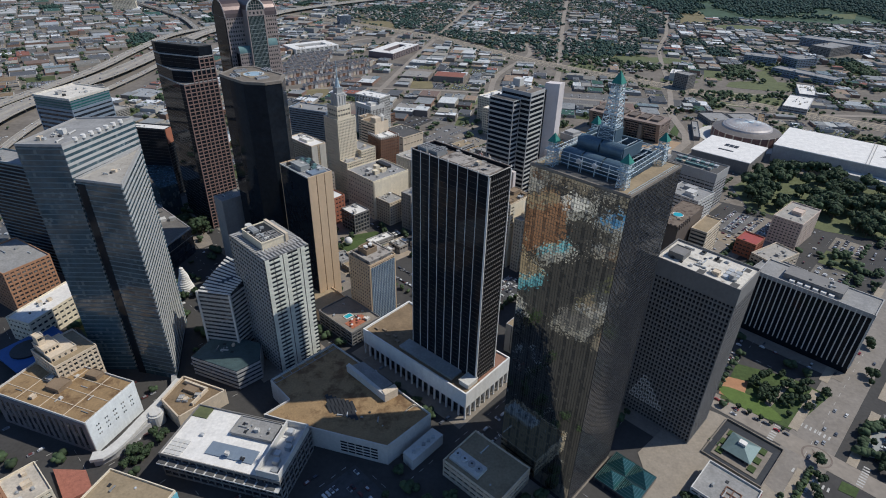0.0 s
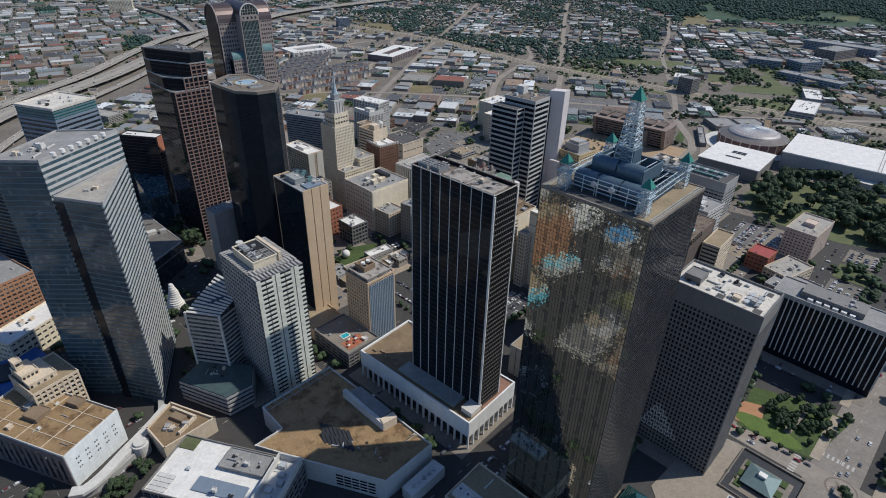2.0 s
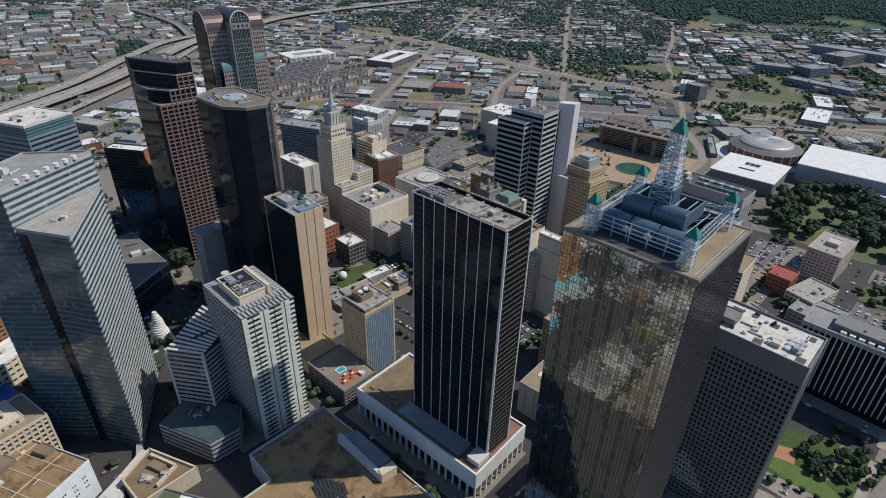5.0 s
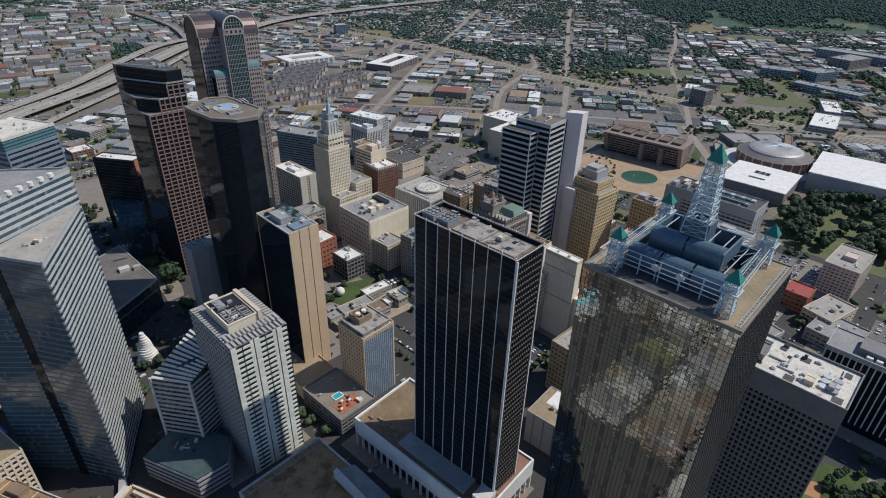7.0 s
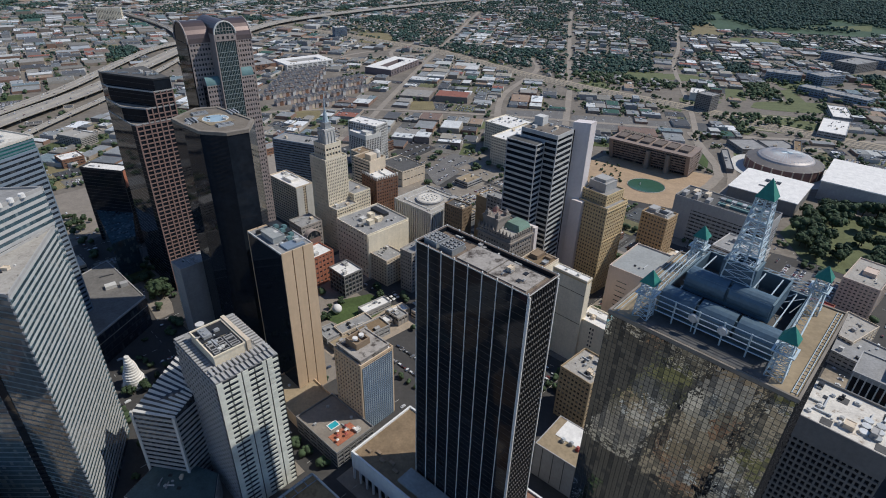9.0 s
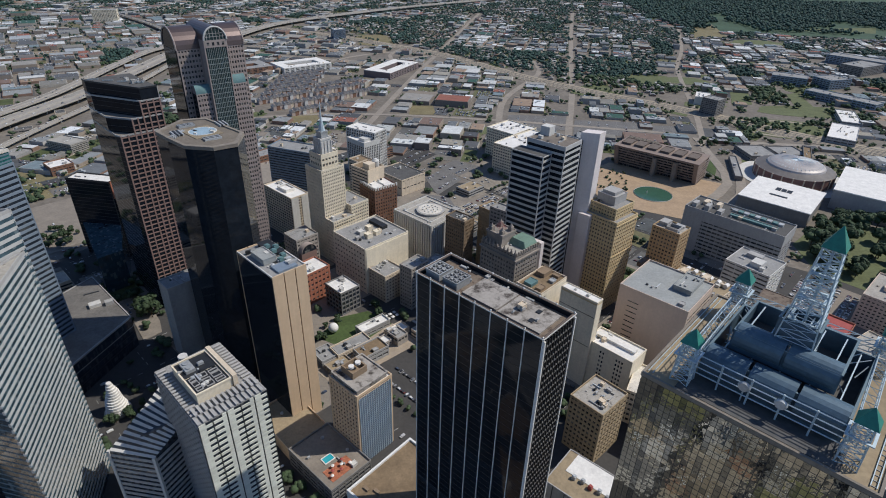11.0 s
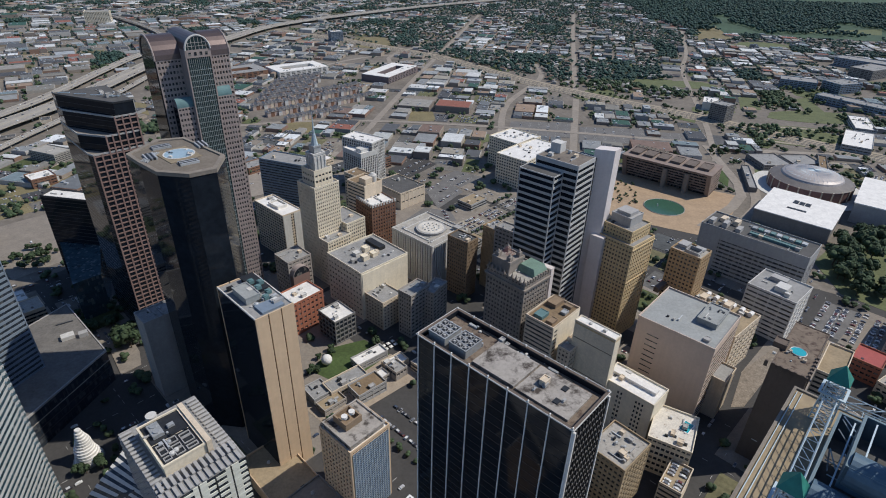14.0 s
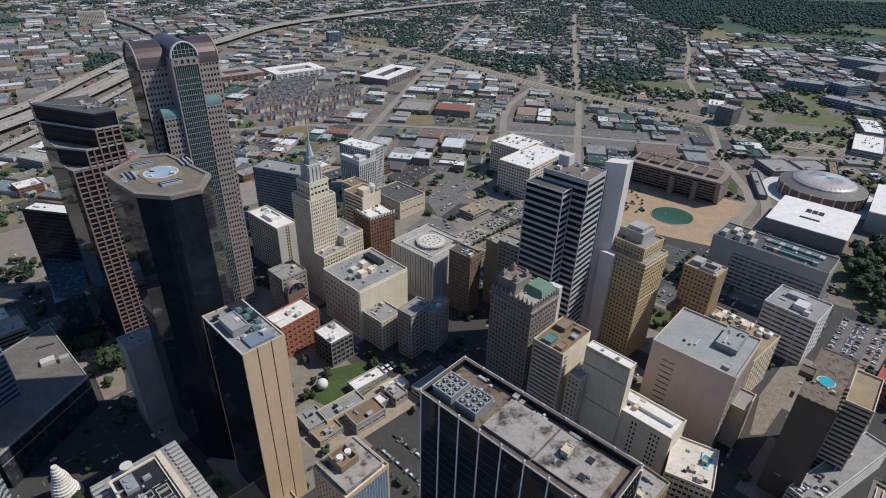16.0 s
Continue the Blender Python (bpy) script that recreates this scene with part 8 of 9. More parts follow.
# small park beside the grid-fronted tower
SMALL = [(231, 221), (271, 190), (321, 226), (300, 246), (262, 262)]
setting("corner_park_lawn", Build().prism(SMALL, -0.14, 0.06), M_GRASS, "bright green corner park lawn", "lawn")
setting("bare_earth", Build().prism([(232, 226), (246, 216), (262, 240), (246, 246)], -0.1, 0.1), M_DIRT, "bare orange earth in a corner park", "ground")
setting("round_lawn", Build().prism([(252 + 24 * math.cos(k * math.pi / 10) * 0.7071 - 9 * math.sin(k * math.pi / 10) * 0.7071, 216 - 24 * math.cos(k * math.pi / 10) * 0.7071 - 9 * math.sin(k * math.pi / 10) * 0.7071) for k in range(20)][::-1], -0.1, 0.14), mat("bright_lawn", (0.10, 0.15, 0.035), 0.95, var=0.3, size=8, fine=1.5), "bright green oval lawn in a small park", "lawn")
setting("park_path", Build().prism([(252, 206), (256, 203), (302, 243), (298, 246)], -0.1, 0.11), M_PAVE, "pale path through the park", "path")
grove([(264, 212), (280, 198), (321, 226), (300, 247), (270, 256), (256, 240)], 80, (0, 2, 3), 0.85)
for k in range(6):
    plant(234 + k * 6, 215 - k * 5.2, 3, 0.6)
setting("forecourt_paving", Build().prism([(-312, 486), (-263, 427), (-253, 440), (-262, 456), (-292, 490)], -0.14, 0.4), M_PAVE, "pale paved forecourt beside the wedge hall", "pavement")
for x, y, s in ((-278, 464, 1.7), (-271, 461, 1.5), (-276, 471, 1.4), (-284, 470, 1.3)):
    plant(x, y, 1, s)
# street trees and planted corners
for poly, n in (([(300, 150), (312, 140), (350, 200), (340, 212)], 16), ([(352, 245), (362, 238), (400, 285), (392, 290)], 9), ([(-205, 146), (-200, 166), (-184, 173), (-190, 147), (-201, 140)], 20), ([(-258, 495), (-236, 490), (-230, 512), (-250, 520)], 9),
                ([(-112, 432), (-100, 425), (-96, 470), (-110, 460)], 8), ([(-75, 478), (-60, 470), (-52, 478), (-66, 490)], 6), ([(-250, 330), (-225, 328), (-222, 350), (-245, 362)], 8), ([(120, 430), (150, 415), (155, 440), (130, 455)], 16),
                ([(-470, 580), (-420, 575), (-425, 625), (-470, 630)], 18), ([(262, 150), (278, 165), (258, 122), (240, 108)], 10), ([(170, 118), (190, 128), (180, 140), (165, 130)], 5), ([(-330, 395), (-300, 380), (-290, 400), (-320, 415)], 5), ([(205, 880), (240, 900), (232, 925), (200, 905)], 8), ([(440, 980), (560, 1030), (560, 1060), (440, 1020)], 26), ([(330, 985), (400, 960), (410, 985), (340, 1010)], 14)):
    grove(poly, n * 2, (0, 2, 3), 0.9)

# ---- near ground, lower right ----
b = Build()
strip(b, [(80, -22), (120, 18), (233, 131), (330, 228), (438, 336), (600, 498)], 30, -0.16, -0.06)
setting("avenue", b, mat("worn_avenue", (0.225, 0.20, 0.172), 0.9, var=0.3, size=18, fine=3), "wide pale asphalt avenue", "road")
b = Build()
strip(b, [(176, 268), (222, 222), (264, 180), (330, 114)], 17, -0.15, -0.05)
setting("side_street", b, M_ROAD, "pale side street with parked cars", "road")
for k in range(26):
    s = k * 14.0
    x, y = 130 + s * 0.7071, 28 + s * 0.7071
    if 250 < x < 268:
        continue
    setting("lane_mark", Build().prism([(x + 0.1, y - 0.1), (x + 3.6, y + 3.4), (x + 3.4, y + 3.6), (x - 0.1, y + 0.1)], -0.06, -0.045), M_LINE, "white lane mark on the avenue", "road marking")
b = Build().prism([(196, 172), (228, 144), (255, 174), (224, 203)], -0.14, 0.16).prism([(150, 150), (196, 172), (224, 203), (205, 215), (150, 165)], -0.14, 0.16).prism([(110, 110), (228, 90), (240, 120), (228, 144), (196, 172), (150, 150)], -0.14, 0.16)
for p, q in (((118, -4), (216, 94)), ((222, 100), (258, 136)), ((276, 190), (316, 230)), ((328, 242), (376, 290)), ((392, 306), (470, 384))):
    setting("sidewalk", Build().prism([(p[0], p[1] + 20), (p[0] + 4, p[1] + 16), (q[0] + 4, q[1] + 16), (q[0], q[1] + 20)] if p[0] < 240 else [(p[0] - 5.5, p[1] + 3), (p[0] - 1, p[1] - 1.5), (q[0] - 1, q[1] - 1.5), (q[0] - 5.5, q[1] + 3)], -0.14, 0.18), M_WALKWAY, "tan paved sidewalk beside the avenue", "pavement")
for p, q in (((142, 8), (262, 128)), ((296, 162), (346, 212)), ((360, 226), (420, 286))):
    setting("sidewalk", Build().prism([(p[0] - 1.5, p[1] - 1), (p[0] + 3, p[1] - 5.5), (q[0] + 3, q[1] - 5.5), (q[0] - 1.5, q[1] - 1)], -0.14, 0.1), M_WALKWAY, "tan paved sidewalk beside the avenue", "pavement")
t = thing("road_star", "brown paver star in a ring on the crossing", "road marking", (277, 166, -0.058), 15)
M_PAVER = mat("brown_pavers", (0.185, 0.15, 0.125), 0.9, var=0.3, size=3, fine=0.6)
part("star", Build().prism([((7.2 if k % 2 == 0 else 3.0) * math.cos(k * math.pi / 5), (7.2 if k % 2 == 0 else 3.0) * math.sin(k * math.pi / 5)) for k in range(10)], 0, 0.015), M_PAVER, t)
ringb = Build()
strip(ringb, [(9.3 * math.cos(k * math.pi / 16), 9.3 * math.sin(k * math.pi / 16)) for k in range(33)], 1.3, 0, 0.014)
part("ring", ringb, M_PAVER, t)
setting("median_bed", Build().prism([(240, 131), (243, 128), (269, 154), (266, 157)], -0.14, 0.1), M_GRASS, "planted median bed in the avenue", "planting")
setting("corner_lawn", Build().prism([(276, 139), (284, 133), (291, 140), (283, 146)], -0.14, 0.12), M_GRASS, "small green corner lawn", "lawn")
for p, v in (((262, 146), 0), ((288, 190), 0), ((256, 186), 1), ((300, 150), 1)):
    for k in range(8):
        x, y = (p[0] + k * 2.2 - 8, p[1] - k * 2.2 + 8) if v == 0 else (p[0] + k * 2.0 - 7, p[1] + k * 2.0 - 7)
        dx, dy = (1.5, 1.5) if v == 0 else (1.5, -1.5)
        ex, ey = (0.45, -0.45) if v == 0 else (0.45, 0.45)
        setting("crosswalk_bar", Build().prism([(x - dx - ex, y - dy - ey), (x + dx - ex, y + dy - ey), (x + dx + ex, y + dy + ey), (x - dx + ex, y - dy + ey)][::-1 if v else 1], -0.06, -0.042), M_LINE, "white crosswalk bar", "road marking")
setting("tower_plaza", b, mat("plaza_slabs", (0.29, 0.25, 0.20), 0.9, var=0.22, size=8, fine=2), "tan slab plaza round the towers", "plaza")
t = thing("sunken_court", "sunken court with pale walls, planters and a hipped pavilion", "court", (224, 138, 0.16), 45)
part("court_wall", Build().ring(0, 0, 45, 41, 0.7, 0, 1.5), M_PAVE, t)
# floor lies at grade; its dark colour stands for the pit's shade
part("court_floor", Build().box(0.7, 0.7, 0.01, 44.3, 40.3, 0.06), M_DARKMETAL, t)
part("inner_deck", Build().box(5, 5, 0.06, 36, 36, 0.5), M_PAVE, t)
for x, y in ((8, 8), (8, 30), (29, 8), (29, 30), (18, 8), (18, 31)):
    part("planter", Build().box(x, y, 0.5, x + 6, y + 4.5, 1.3), M_GRASS, t)
part("pavilion_wall", Build().box(12, 13, 0.5, 31, 31, 3.6), M_SMOKE, t)
hip_roof(t, "pavilion_roof", 12, 13, 31, 31, 3.6, 4.5, mat("patina_roof", (0.14, 0.20, 0.20), 0.5, 0.2, var=0.15, size=4))
part("pavilion_vent", Build().box(19.5, 19.5, 7.2, 23.5, 24.5, 9.2), M_WHITE, t)
t = thing("glass_canopy_hall", "low hall with a teal faceted glass roof", "building", (135, 120), 47)
part("wall", Build().box(0, 0, 0, 30, 30, 4), M_SMOKE, t)
M_BAR = mat("dark_teal_bars", (0.07, 0.13, 0.13), 0.5, 0.2, var=0.2)
M_TEALGLASS = glass_mat("teal_glass", (0.012, 0.055, 0.055), 0.1, 1.6)
for i in range(2):
    for j in range(2):
        facet = part("glass_roof", pyramid(7.5 + i * 15, 7.5 + j * 15, 4.0, 14.8, 6.5), M_TEALGLASS, t)
        bars = Build()
        for k in range(5):
            o = 1.4 * (k + 1)
            for sx, sy in ((1, 0), (-1, 0), (0, 1), (0, -1)):
                z = 4.06 + 6.5 * (1 - o / 7.4)
                a, c = (sx * o - sy * o, sy * o + sx * o), (sx * o + sy * o, sy * o - sx * o)
                bars.bar((7.5 + i * 15 + a[0], 7.5 + j * 15 + a[1], z), (7.5 + i * 15 + c[0], 7.5 + j * 15 + c[1], z), 0.14, 4)
        part("glazing_bars", bars, M_BAR, facet)
tower("lower_corner_block", "low grey-roofed block beside the plaza", (197, 107), 46, 30, 34, 9, 2, 6, 6, M_WINDOW, M_WHITECONC, M_GREYROOF, sf=0.5, pw=1.0, seed=90, units=5)
part("red_pergola", Build().ring(8, 8, 18, 18, 0.5, 9, 9.8).box(8, 12.7, 9.3, 18, 13.3, 9.8).box(12.7, 8, 9.3, 13.3, 18, 9.8), M_BRICK, [o for o in scene.objects if o.name == "lower_corner_block"][0])
tower("tan_low_corner", "low tan-roofed block with round roof fans", (47, 112), 49, 34, 46, 14, 3, 6, 8, M_WINDOW, M_BEIGE, M_TANROOF, sf=0.6, pw=1.0, seed=91, units=2)
tc = [o for o in scene.objects if o.name == "tan_low_corner"][0]
part("fan_deck", Build().box(4, 20, 14, 14, 44, 16.5), M_WHITECONC, tc)
for k in range(4):
    part("roof_fan", Build().cone(9, 23 + k * 6, 16.5, 17.8, 2.4, 2.4, 16), M_MECH, tc)
    part("fan_hub", Build().cone(9, 23 + k * 6, 17.8, 18.0, 0.8, 0.6, 10), M_DARKMETAL, tc)
M_CREAMROOF = mat("stained_cream_roof", (0.47, 0.42, 0.35), 0.85, var=0.4, size=9, fine=2)
setting("red_terrace", Build().prism([(-224, 112), (-212, 122), (-224, 136), (-246, 136)], -0.1, 3.0), mat("red_paving", (0.33, 0.13, 0.09), 0.9, var=0.4, size=3, fine=0.8), "red paved terrace", "terrace")
tower("white_gable_corner", "cream block with a stained pale membrane roof", (-236.4, 93.1), 50, 20, 30, 20, 5, 5, 7, M_WINDOW, M_CREAM, M_CREAMROOF, sf=0.6, pw=1.4, seed=92, units=6)
tower("tan_roof_corner", "low block with a tan gravel roof", (-161.3, 85.2), 73, 30, 50, 14, 3, 6, 8, M_WINDOW, M_CREAM, M_TANROOF, sf=0.6, pw=1.4, seed=93, units=4)
tower("orange_brick_block", "orange brick block in full sun", (-240, 44), 75, 45, 34, 53, 12, 8, 6, M_WINDOW, M_ORANGEBRICK, M_TANROOF, sf=0.6, pw=1.6, seed=94, units=4)
t = thing("blue_canopy", "large blue canopy roof with a round court", "canopy", (-324, 219), 58)
part("canopy_roof", Build().box(0, 0, 7, 46, 40, 8), M_BLUEROOF, t)
part("court_rim", Build().cone(18, 22, 8, 9.5, 12, 12, 24), M_DARKMETAL, t)
for x, y in ((2, 2), (44, 2), (2, 38), (44, 38)):
    part("canopy_post", Build().bar((x, y, 0), (x, y, 7), 0.4, 8), M_STEEL, t)
# garden with the white ball
setting("garden_lawn", Build().prism([(-112, 438), (-82, 421), (-47, 460), (-73, 480), (-100, 468)], -0.1, 0.05), M_GRASS, "green pocket garden lawn", "lawn")
t = thing("white_ball", "large white ball sculpture on a garden lawn", "sculpture", (-100, 447))
bm = bmesh.new()
bmesh.ops.create_uvsphere(bm, u_segments=24, v_segments=14, radius=4.6)
bmesh.ops.translate(bm, verts=bm.verts, vec=(0, 0, 4.6))
me = bpy.data.meshes.new("ball")
bm.to_mesh(me)
bm.free()
me.materials.append(M_WHITE)
me.polygons.foreach_set("use_smooth", [True] * len(me.polygons))
part("ball", me, None, t)
for k, (p, w, d, h, roof) in enumerate((((-72, 438), 30, 12, 6, M_WHITE), ((-88, 405), 34, 14, 7, M_GREYROOF), ((-66, 400), 26, 16, 9, M_BROWNROOF), ((-46, 436), 20, 12, 5, M_WHITE), ((-100, 398), 16, 18, 6, M_GREYROOF))):
    tower("garden_block", "low building beside the pocket garden", p, 42, w, d, h, 2, 4, 3, M_WINDOW, M_BEIGE if k % 2 else M_GREYCONC, roof, sf=0.6, pw=1.0, seed=95 + k, units=4)
tower("arched_block", "grey block with a pink arched front", (-152, 540), 46, 26, 24, 40, 9, 6, 6, M_WINDOW, M_STONE, M_GREYROOF, sf=0.55, pw=1.2, seed=101)

# ---- the city behind and beside the camera, seen in the glass ----
M_SKYROOF = mat("sky_blue_metal_roof", (0.07, 0.25, 0.48), 0.5, 0.1, var=0.2, size=8)
tower("cyan_roof_store", "low store with a pale cyan metal roof", (-212, 38), 75, 40, 14, 12, 3, 6, 3, M_WINDOW, M_WHITECONC, mat("cyan_metal_roof", (0.16, 0.50, 0.60), 0.5, 0.1, var=0.2, size=8), sf=0.6, pw=1.4, seed=193, units=2)
tower("white_roof_store", "low store with a broad white roof", (-320, -20), 60, 46, 40, 12, 2, 6, 6, M_WINDOW, M_WHITECONC, M_WHITE, sf=0.6, pw=1.4, seed=191, units=5)
tower("blue_roof_store", "low store with a blue metal roof", (-275, -52), 60, 34, 30, 9, 2, 5, 5, M_WINDOW, M_WHITECONC, M_SKYROOF, sf=0.6, pw=1.4, seed=192, units=3)
BACK, BACKLOTS = Build(), Build()
rng2 = random.Random(44)
for i in range(-26, 27):
    for j in range(-26, 17):
        bx, by = rot(i * 47, j * 43, radians(47))
        by += 40
        if not (by < 66 and abs(bx) < 420 or by < 45 or bx < -400 and by < 420 or bx > 600 and by < 380):
            continue
        if near_line(bx, by, [(60, -42), (233, 131), (600, 498)], 46) or any(inside(bx, by, f) or near_line(bx, by, f + f[:1], 30) for f in FOOT):
            continue
        BACKLOTS.prism([(bx + rot(u * 21, v * 19, radians(47))[0], by + rot(u * 21, v * 19, radians(47))[1]) for u, v in ((-1, -1), (1, -1), (1, 1), (-1, 1))], -0.3, 0.05)
        for u, v, w, d in pieces(41, 37, 24, rng2):
            x, y = rot(u, v, radians(47))
            if rng2.random() < 0.66:
                low_box(BACK, bx + x, by + y, radians(47), w * 0.92, d * 0.92, rng2.choice((5, 6, 8, 10, 14, 18)) * rng2.uniform(0.8, 1.2), rng2)
            else:
                BACKLOTS.prism([(bx + x + rot(p * w * 0.46, q * d * 0.46, radians(47))[0], by + y + rot(p * w * 0.46, q * d * 0.46, radians(47))[1]) for p, q in ((-1, -1), (1, -1), (1, 1), (-1, 1))], -0.2, 0.1)
M_BACKROOF = palette_mat("mixed_city_roofs", [(0.16, 0.15, 0.14), (0.10, 0.105, 0.11), (0.28, 0.26, 0.23), (0.07, 0.07, 0.072), (0.21, 0.20, 0.19), (0.13, 0.12, 0.10), (0.42, 0.40, 0.37), (0.18, 0.15, 0.11)], var=0.4, size=10, fine=2)
stuff("city_behind", BACK, (M_FARWALL, M_BACKROOF, M_MECH), "further city blocks behind the viewpoint", "buildings")
stuff("lots_behind", BACKLOTS, (M_LOTS,), "further city lots behind the viewpoint", "lots")

# ---- cars ----


def car_kind(paint, label):
    t = thing("car", label, "car", (0, 0), 0, group="cars on the streets")
    b = Build().box(-2.2, -0.9, 0.3, 2.2, 0.9, 0.85)
    b.v = [(x * (0.97 if z > 0.5 else 1), y, z) for x, y, z in b.v]
    part("body", b, mat("paint_" + label.split()[0], paint, 0.3, 0.1, var=0.05, spec=0.6), t)
    c = Build().box(-1.4, -0.8, 0.85, 1.0, 0.8, 1.45)
    c.v = [(x * (0.75 if z > 1 else 1), y * (0.88 if z > 1 else 1), z) for x, y, z in c.v]
    part("cabin", c, M_SMOKE, t)
    part("car_roof", Build().box(-0.95, -0.66, 1.45, 0.65, 0.66, 1.5), t.children[0].data.materials[0], t)
    wh = Build().bar((0, -0.12, 0), (0, 0.12, 0), 0.33, 10).mesh("wheel", M_DARKMETAL)
    for x in (-1.35, 1.35):
        for y in (-0.85, 0.85):
            part("wheel", wh, None, t, at=(x, y, 0.33))
    return t


CARKINDS = [car_kind(c, l) for c, l in (((0.7, 0.7, 0.68), "white parked car with dark windows"), ((0.03, 0.03, 0.035), "black car with dark windows"), ((0.35, 0.36, 0.37), "silver car with dark windows"), ((0.10, 0.11, 0.13), "grey car with dark windows"), ((0.32, 0.03, 0.03), "red car with dark windows"))]
rng = random.Random(17)


def put_car(x, y, a):
    copy_thing(rng.choice(CARKINDS), pose(x, y, -0.06, 0, 0, a))


for k in range(30):
    s = rng.uniform(0, 330)
    o = rng.choice((-10, -6, -2.5, 2.5, 6, 10))
    put_car(160 + s * 0.7071 - o * 0.7071, 58 + s * 0.7071 + o * 0.7071, 45 + (180 if o > 0 else 0))
for k in range(9):
    put_car(222 + k * 5.4, 225.5 - k * 5.0 - (1.5 if k % 2 else 0), -43)
for k in range(16):
    put_car(318 + (k % 8) * 3.1 + (k // 8) * 8, 150 + (k % 8) * 3.1 - (k // 8) * 8 + 12, -45)
setting("parking_lot_asphalt", Build().prism([(310, 140), (345, 120), (395, 190), (352, 208)], -0.14, -0.07), M_GREYROOF, "grey parking lot", "car park")
CARLOT = [(366, 496), (391, 482), (428, 520), (414, 539), (387, 561), (341, 512)]
setting("public_parking", Build().prism(CARLOT, -0.14, -0.04), M_GREYLOT, "asphalt parking lot full of cars", "car park")
LOTCARS = Build()
o, u = Vector(CARLOT[0]), Vector((math.cos(radians(46)), math.sin(radians(46))))
v = Vector((-u.y, u.x))
c0 = Vector((sum(p[0] for p in CARLOT) / len(CARLOT), sum(p[1] for p in CARLOT) / len(CARLOT)))
for i in range(-30, 31):
    for j in range(-8, 9):
        p = c0 + u * i * 2.9 + v * (j * 8.2 + (2.4 if j % 2 else 0))
        if inside(p.x, p.y, CARLOT) and rng.random() < 0.72:
            car_box(LOTCARS, p.x, p.y, radians(136))
stuff("car_park_cars", LOTCARS, (M_CARS,), "rows of parked cars in mixed colours", "cars")
# the first of each kind stand in their places too
for k, o in enumerate(KINDS):
    o.matrix_world = pose(450 + 14 * k, 580 + 9 * k, -0.1)
for k, o in enumerate(CARKINDS):
    o.matrix_world = pose(322 + 3.1 * k, 141 + 3.1 * k, -0.06, 0, 0, -45)

# roofs of the lower left: warehouse roof, hall roof
wh = [o for o in scene.objects if o.name == "warehouse_block"][0]
# dark panel over the pale wall; the side's shade is in its colour
part("brick_front", Build().box(-0.5, -0.2, 0, -0.04, 84.2, 27.5), mat("purple_grey_shade", (0.19, 0.165, 0.165), 0.9, var=0.25, size=8, fine=1), wh, "side wall panel coloured dark for its shade")
for k in range(14):
    part("tall_window", Build().box(-0.65, 4 + k * 5.6, 3, -0.45, 6.4 + k * 5.6, 24), M_WINDOW, wh)
for x in (10, 21, 32):
    part("roof_curb", Build().box(x, 1, 28, x + 0.4, 83, 28.4), M_BEIGE, wh)
for y in (20, 42, 64):
    part("roof_curb", Build().box(1, y, 28, 41, y + 0.4, 28.35), M_BEIGE, wh)
part("penthouse", Build().box(15, 40, 28, 26, 52, 31.4).ring(14.7, 39.7, 26.3, 52.3, 0.5, 31.4, 31.9), M_DARKBRICK, wh)
part("white_wall", Build().box(0.3, -0.35, 0, 41.7, -0.04, 29), mat("cool_white_paint", (0.72, 0.75, 0.75), 0.7, var=0.12, size=8, fine=2, streak=0.2), wh, "streaked white painted end wall")
for k in range(7):
    part("roof_pipe", Build().bar((8 + (k % 3) * 9, 6 + k * 10, 28.5), (8 + (k % 3) * 9 + (5 if k % 2 else 0), 6 + k * 10 + (0 if k % 2 else 6), 28.5), 0.3, 5), M_MECH, wh)
part("stair_tower", Build().box(34, 50, 28, 41, 60, 32.5).ring(33.8, 49.8, 41.2, 60.2, 0.5, 32.5, 33.2), M_MECH, wh)
part("stair_tower", Build().box(34, 26, 28, 41, 36, 31).ring(33.8, 25.8, 41.2, 36.2, 0.5, 31, 31.6), M_DARKBRICK, wh)
for k in range(10):
    for j in range(3):
        part("small_window", Build().box(0, -0.45, 0, 0.9, 0.1, 1.2), M_WINDOW, wh, at=(6 + (k // 2) * 7 + (k % 2) * 1.6, 0, 12 + j * 4))
hall = [o for o in scene.objects if o.name == "white_roof_hall"][0]
part("raised_roof", Build().box(26, 20, 20, 41, 50, 22.5).ring(25.7, 19.7, 41.3, 50.3, 0.6, 22.5, 23.2), M_GREYROOF, hall)
part("end_block", Build().box(1, 1, 20, 42, 16, 22).ring(0.6, 0.6, 42.4, 16.4, 0.9, 20, 27), M_WHITECONC, hall, "white walled plant court")
for k in range(6):
    part("court_plant", Build().box(4 + k * 6, 4 + (k % 3) * 2.4, 22, 8 + k * 6, 8 + (k % 3) * 2.4, 24.2 + (k % 2)), M_MECH, hall)
part("skylight", Build().box(8, 24, 20, 18, 58, 20.9), M_BLUEGREY, hall)
part("green_roof_bed", Build().box(34, 74, 20, 43, 85, 20.6), M_LAWN, hall, "planted green roof bed")
for k in range(12):
    part("terrace_tile", Build().box(2 + (k % 4) * 3.2, 72 + (k // 4) * 4.2, 20, 4.8 + (k % 4) * 3.2, 75.8 + (k // 4) * 4.2, 20.5), M_WHITECONC, hall)
roof_units(hall, 36, 30, 22.5, 66, 6, 3, 18, 0.7)
roof_units(hall, 12, 26, 22.5, 67, 8, 27, 22, 0.8)
for k in range(12):
    part("terrace_panel", Build().box(-3.6, 3 + k * 7, 16.2, -0.1, 8.6 + k * 7, 16.6), M_DARKROOF, hall)
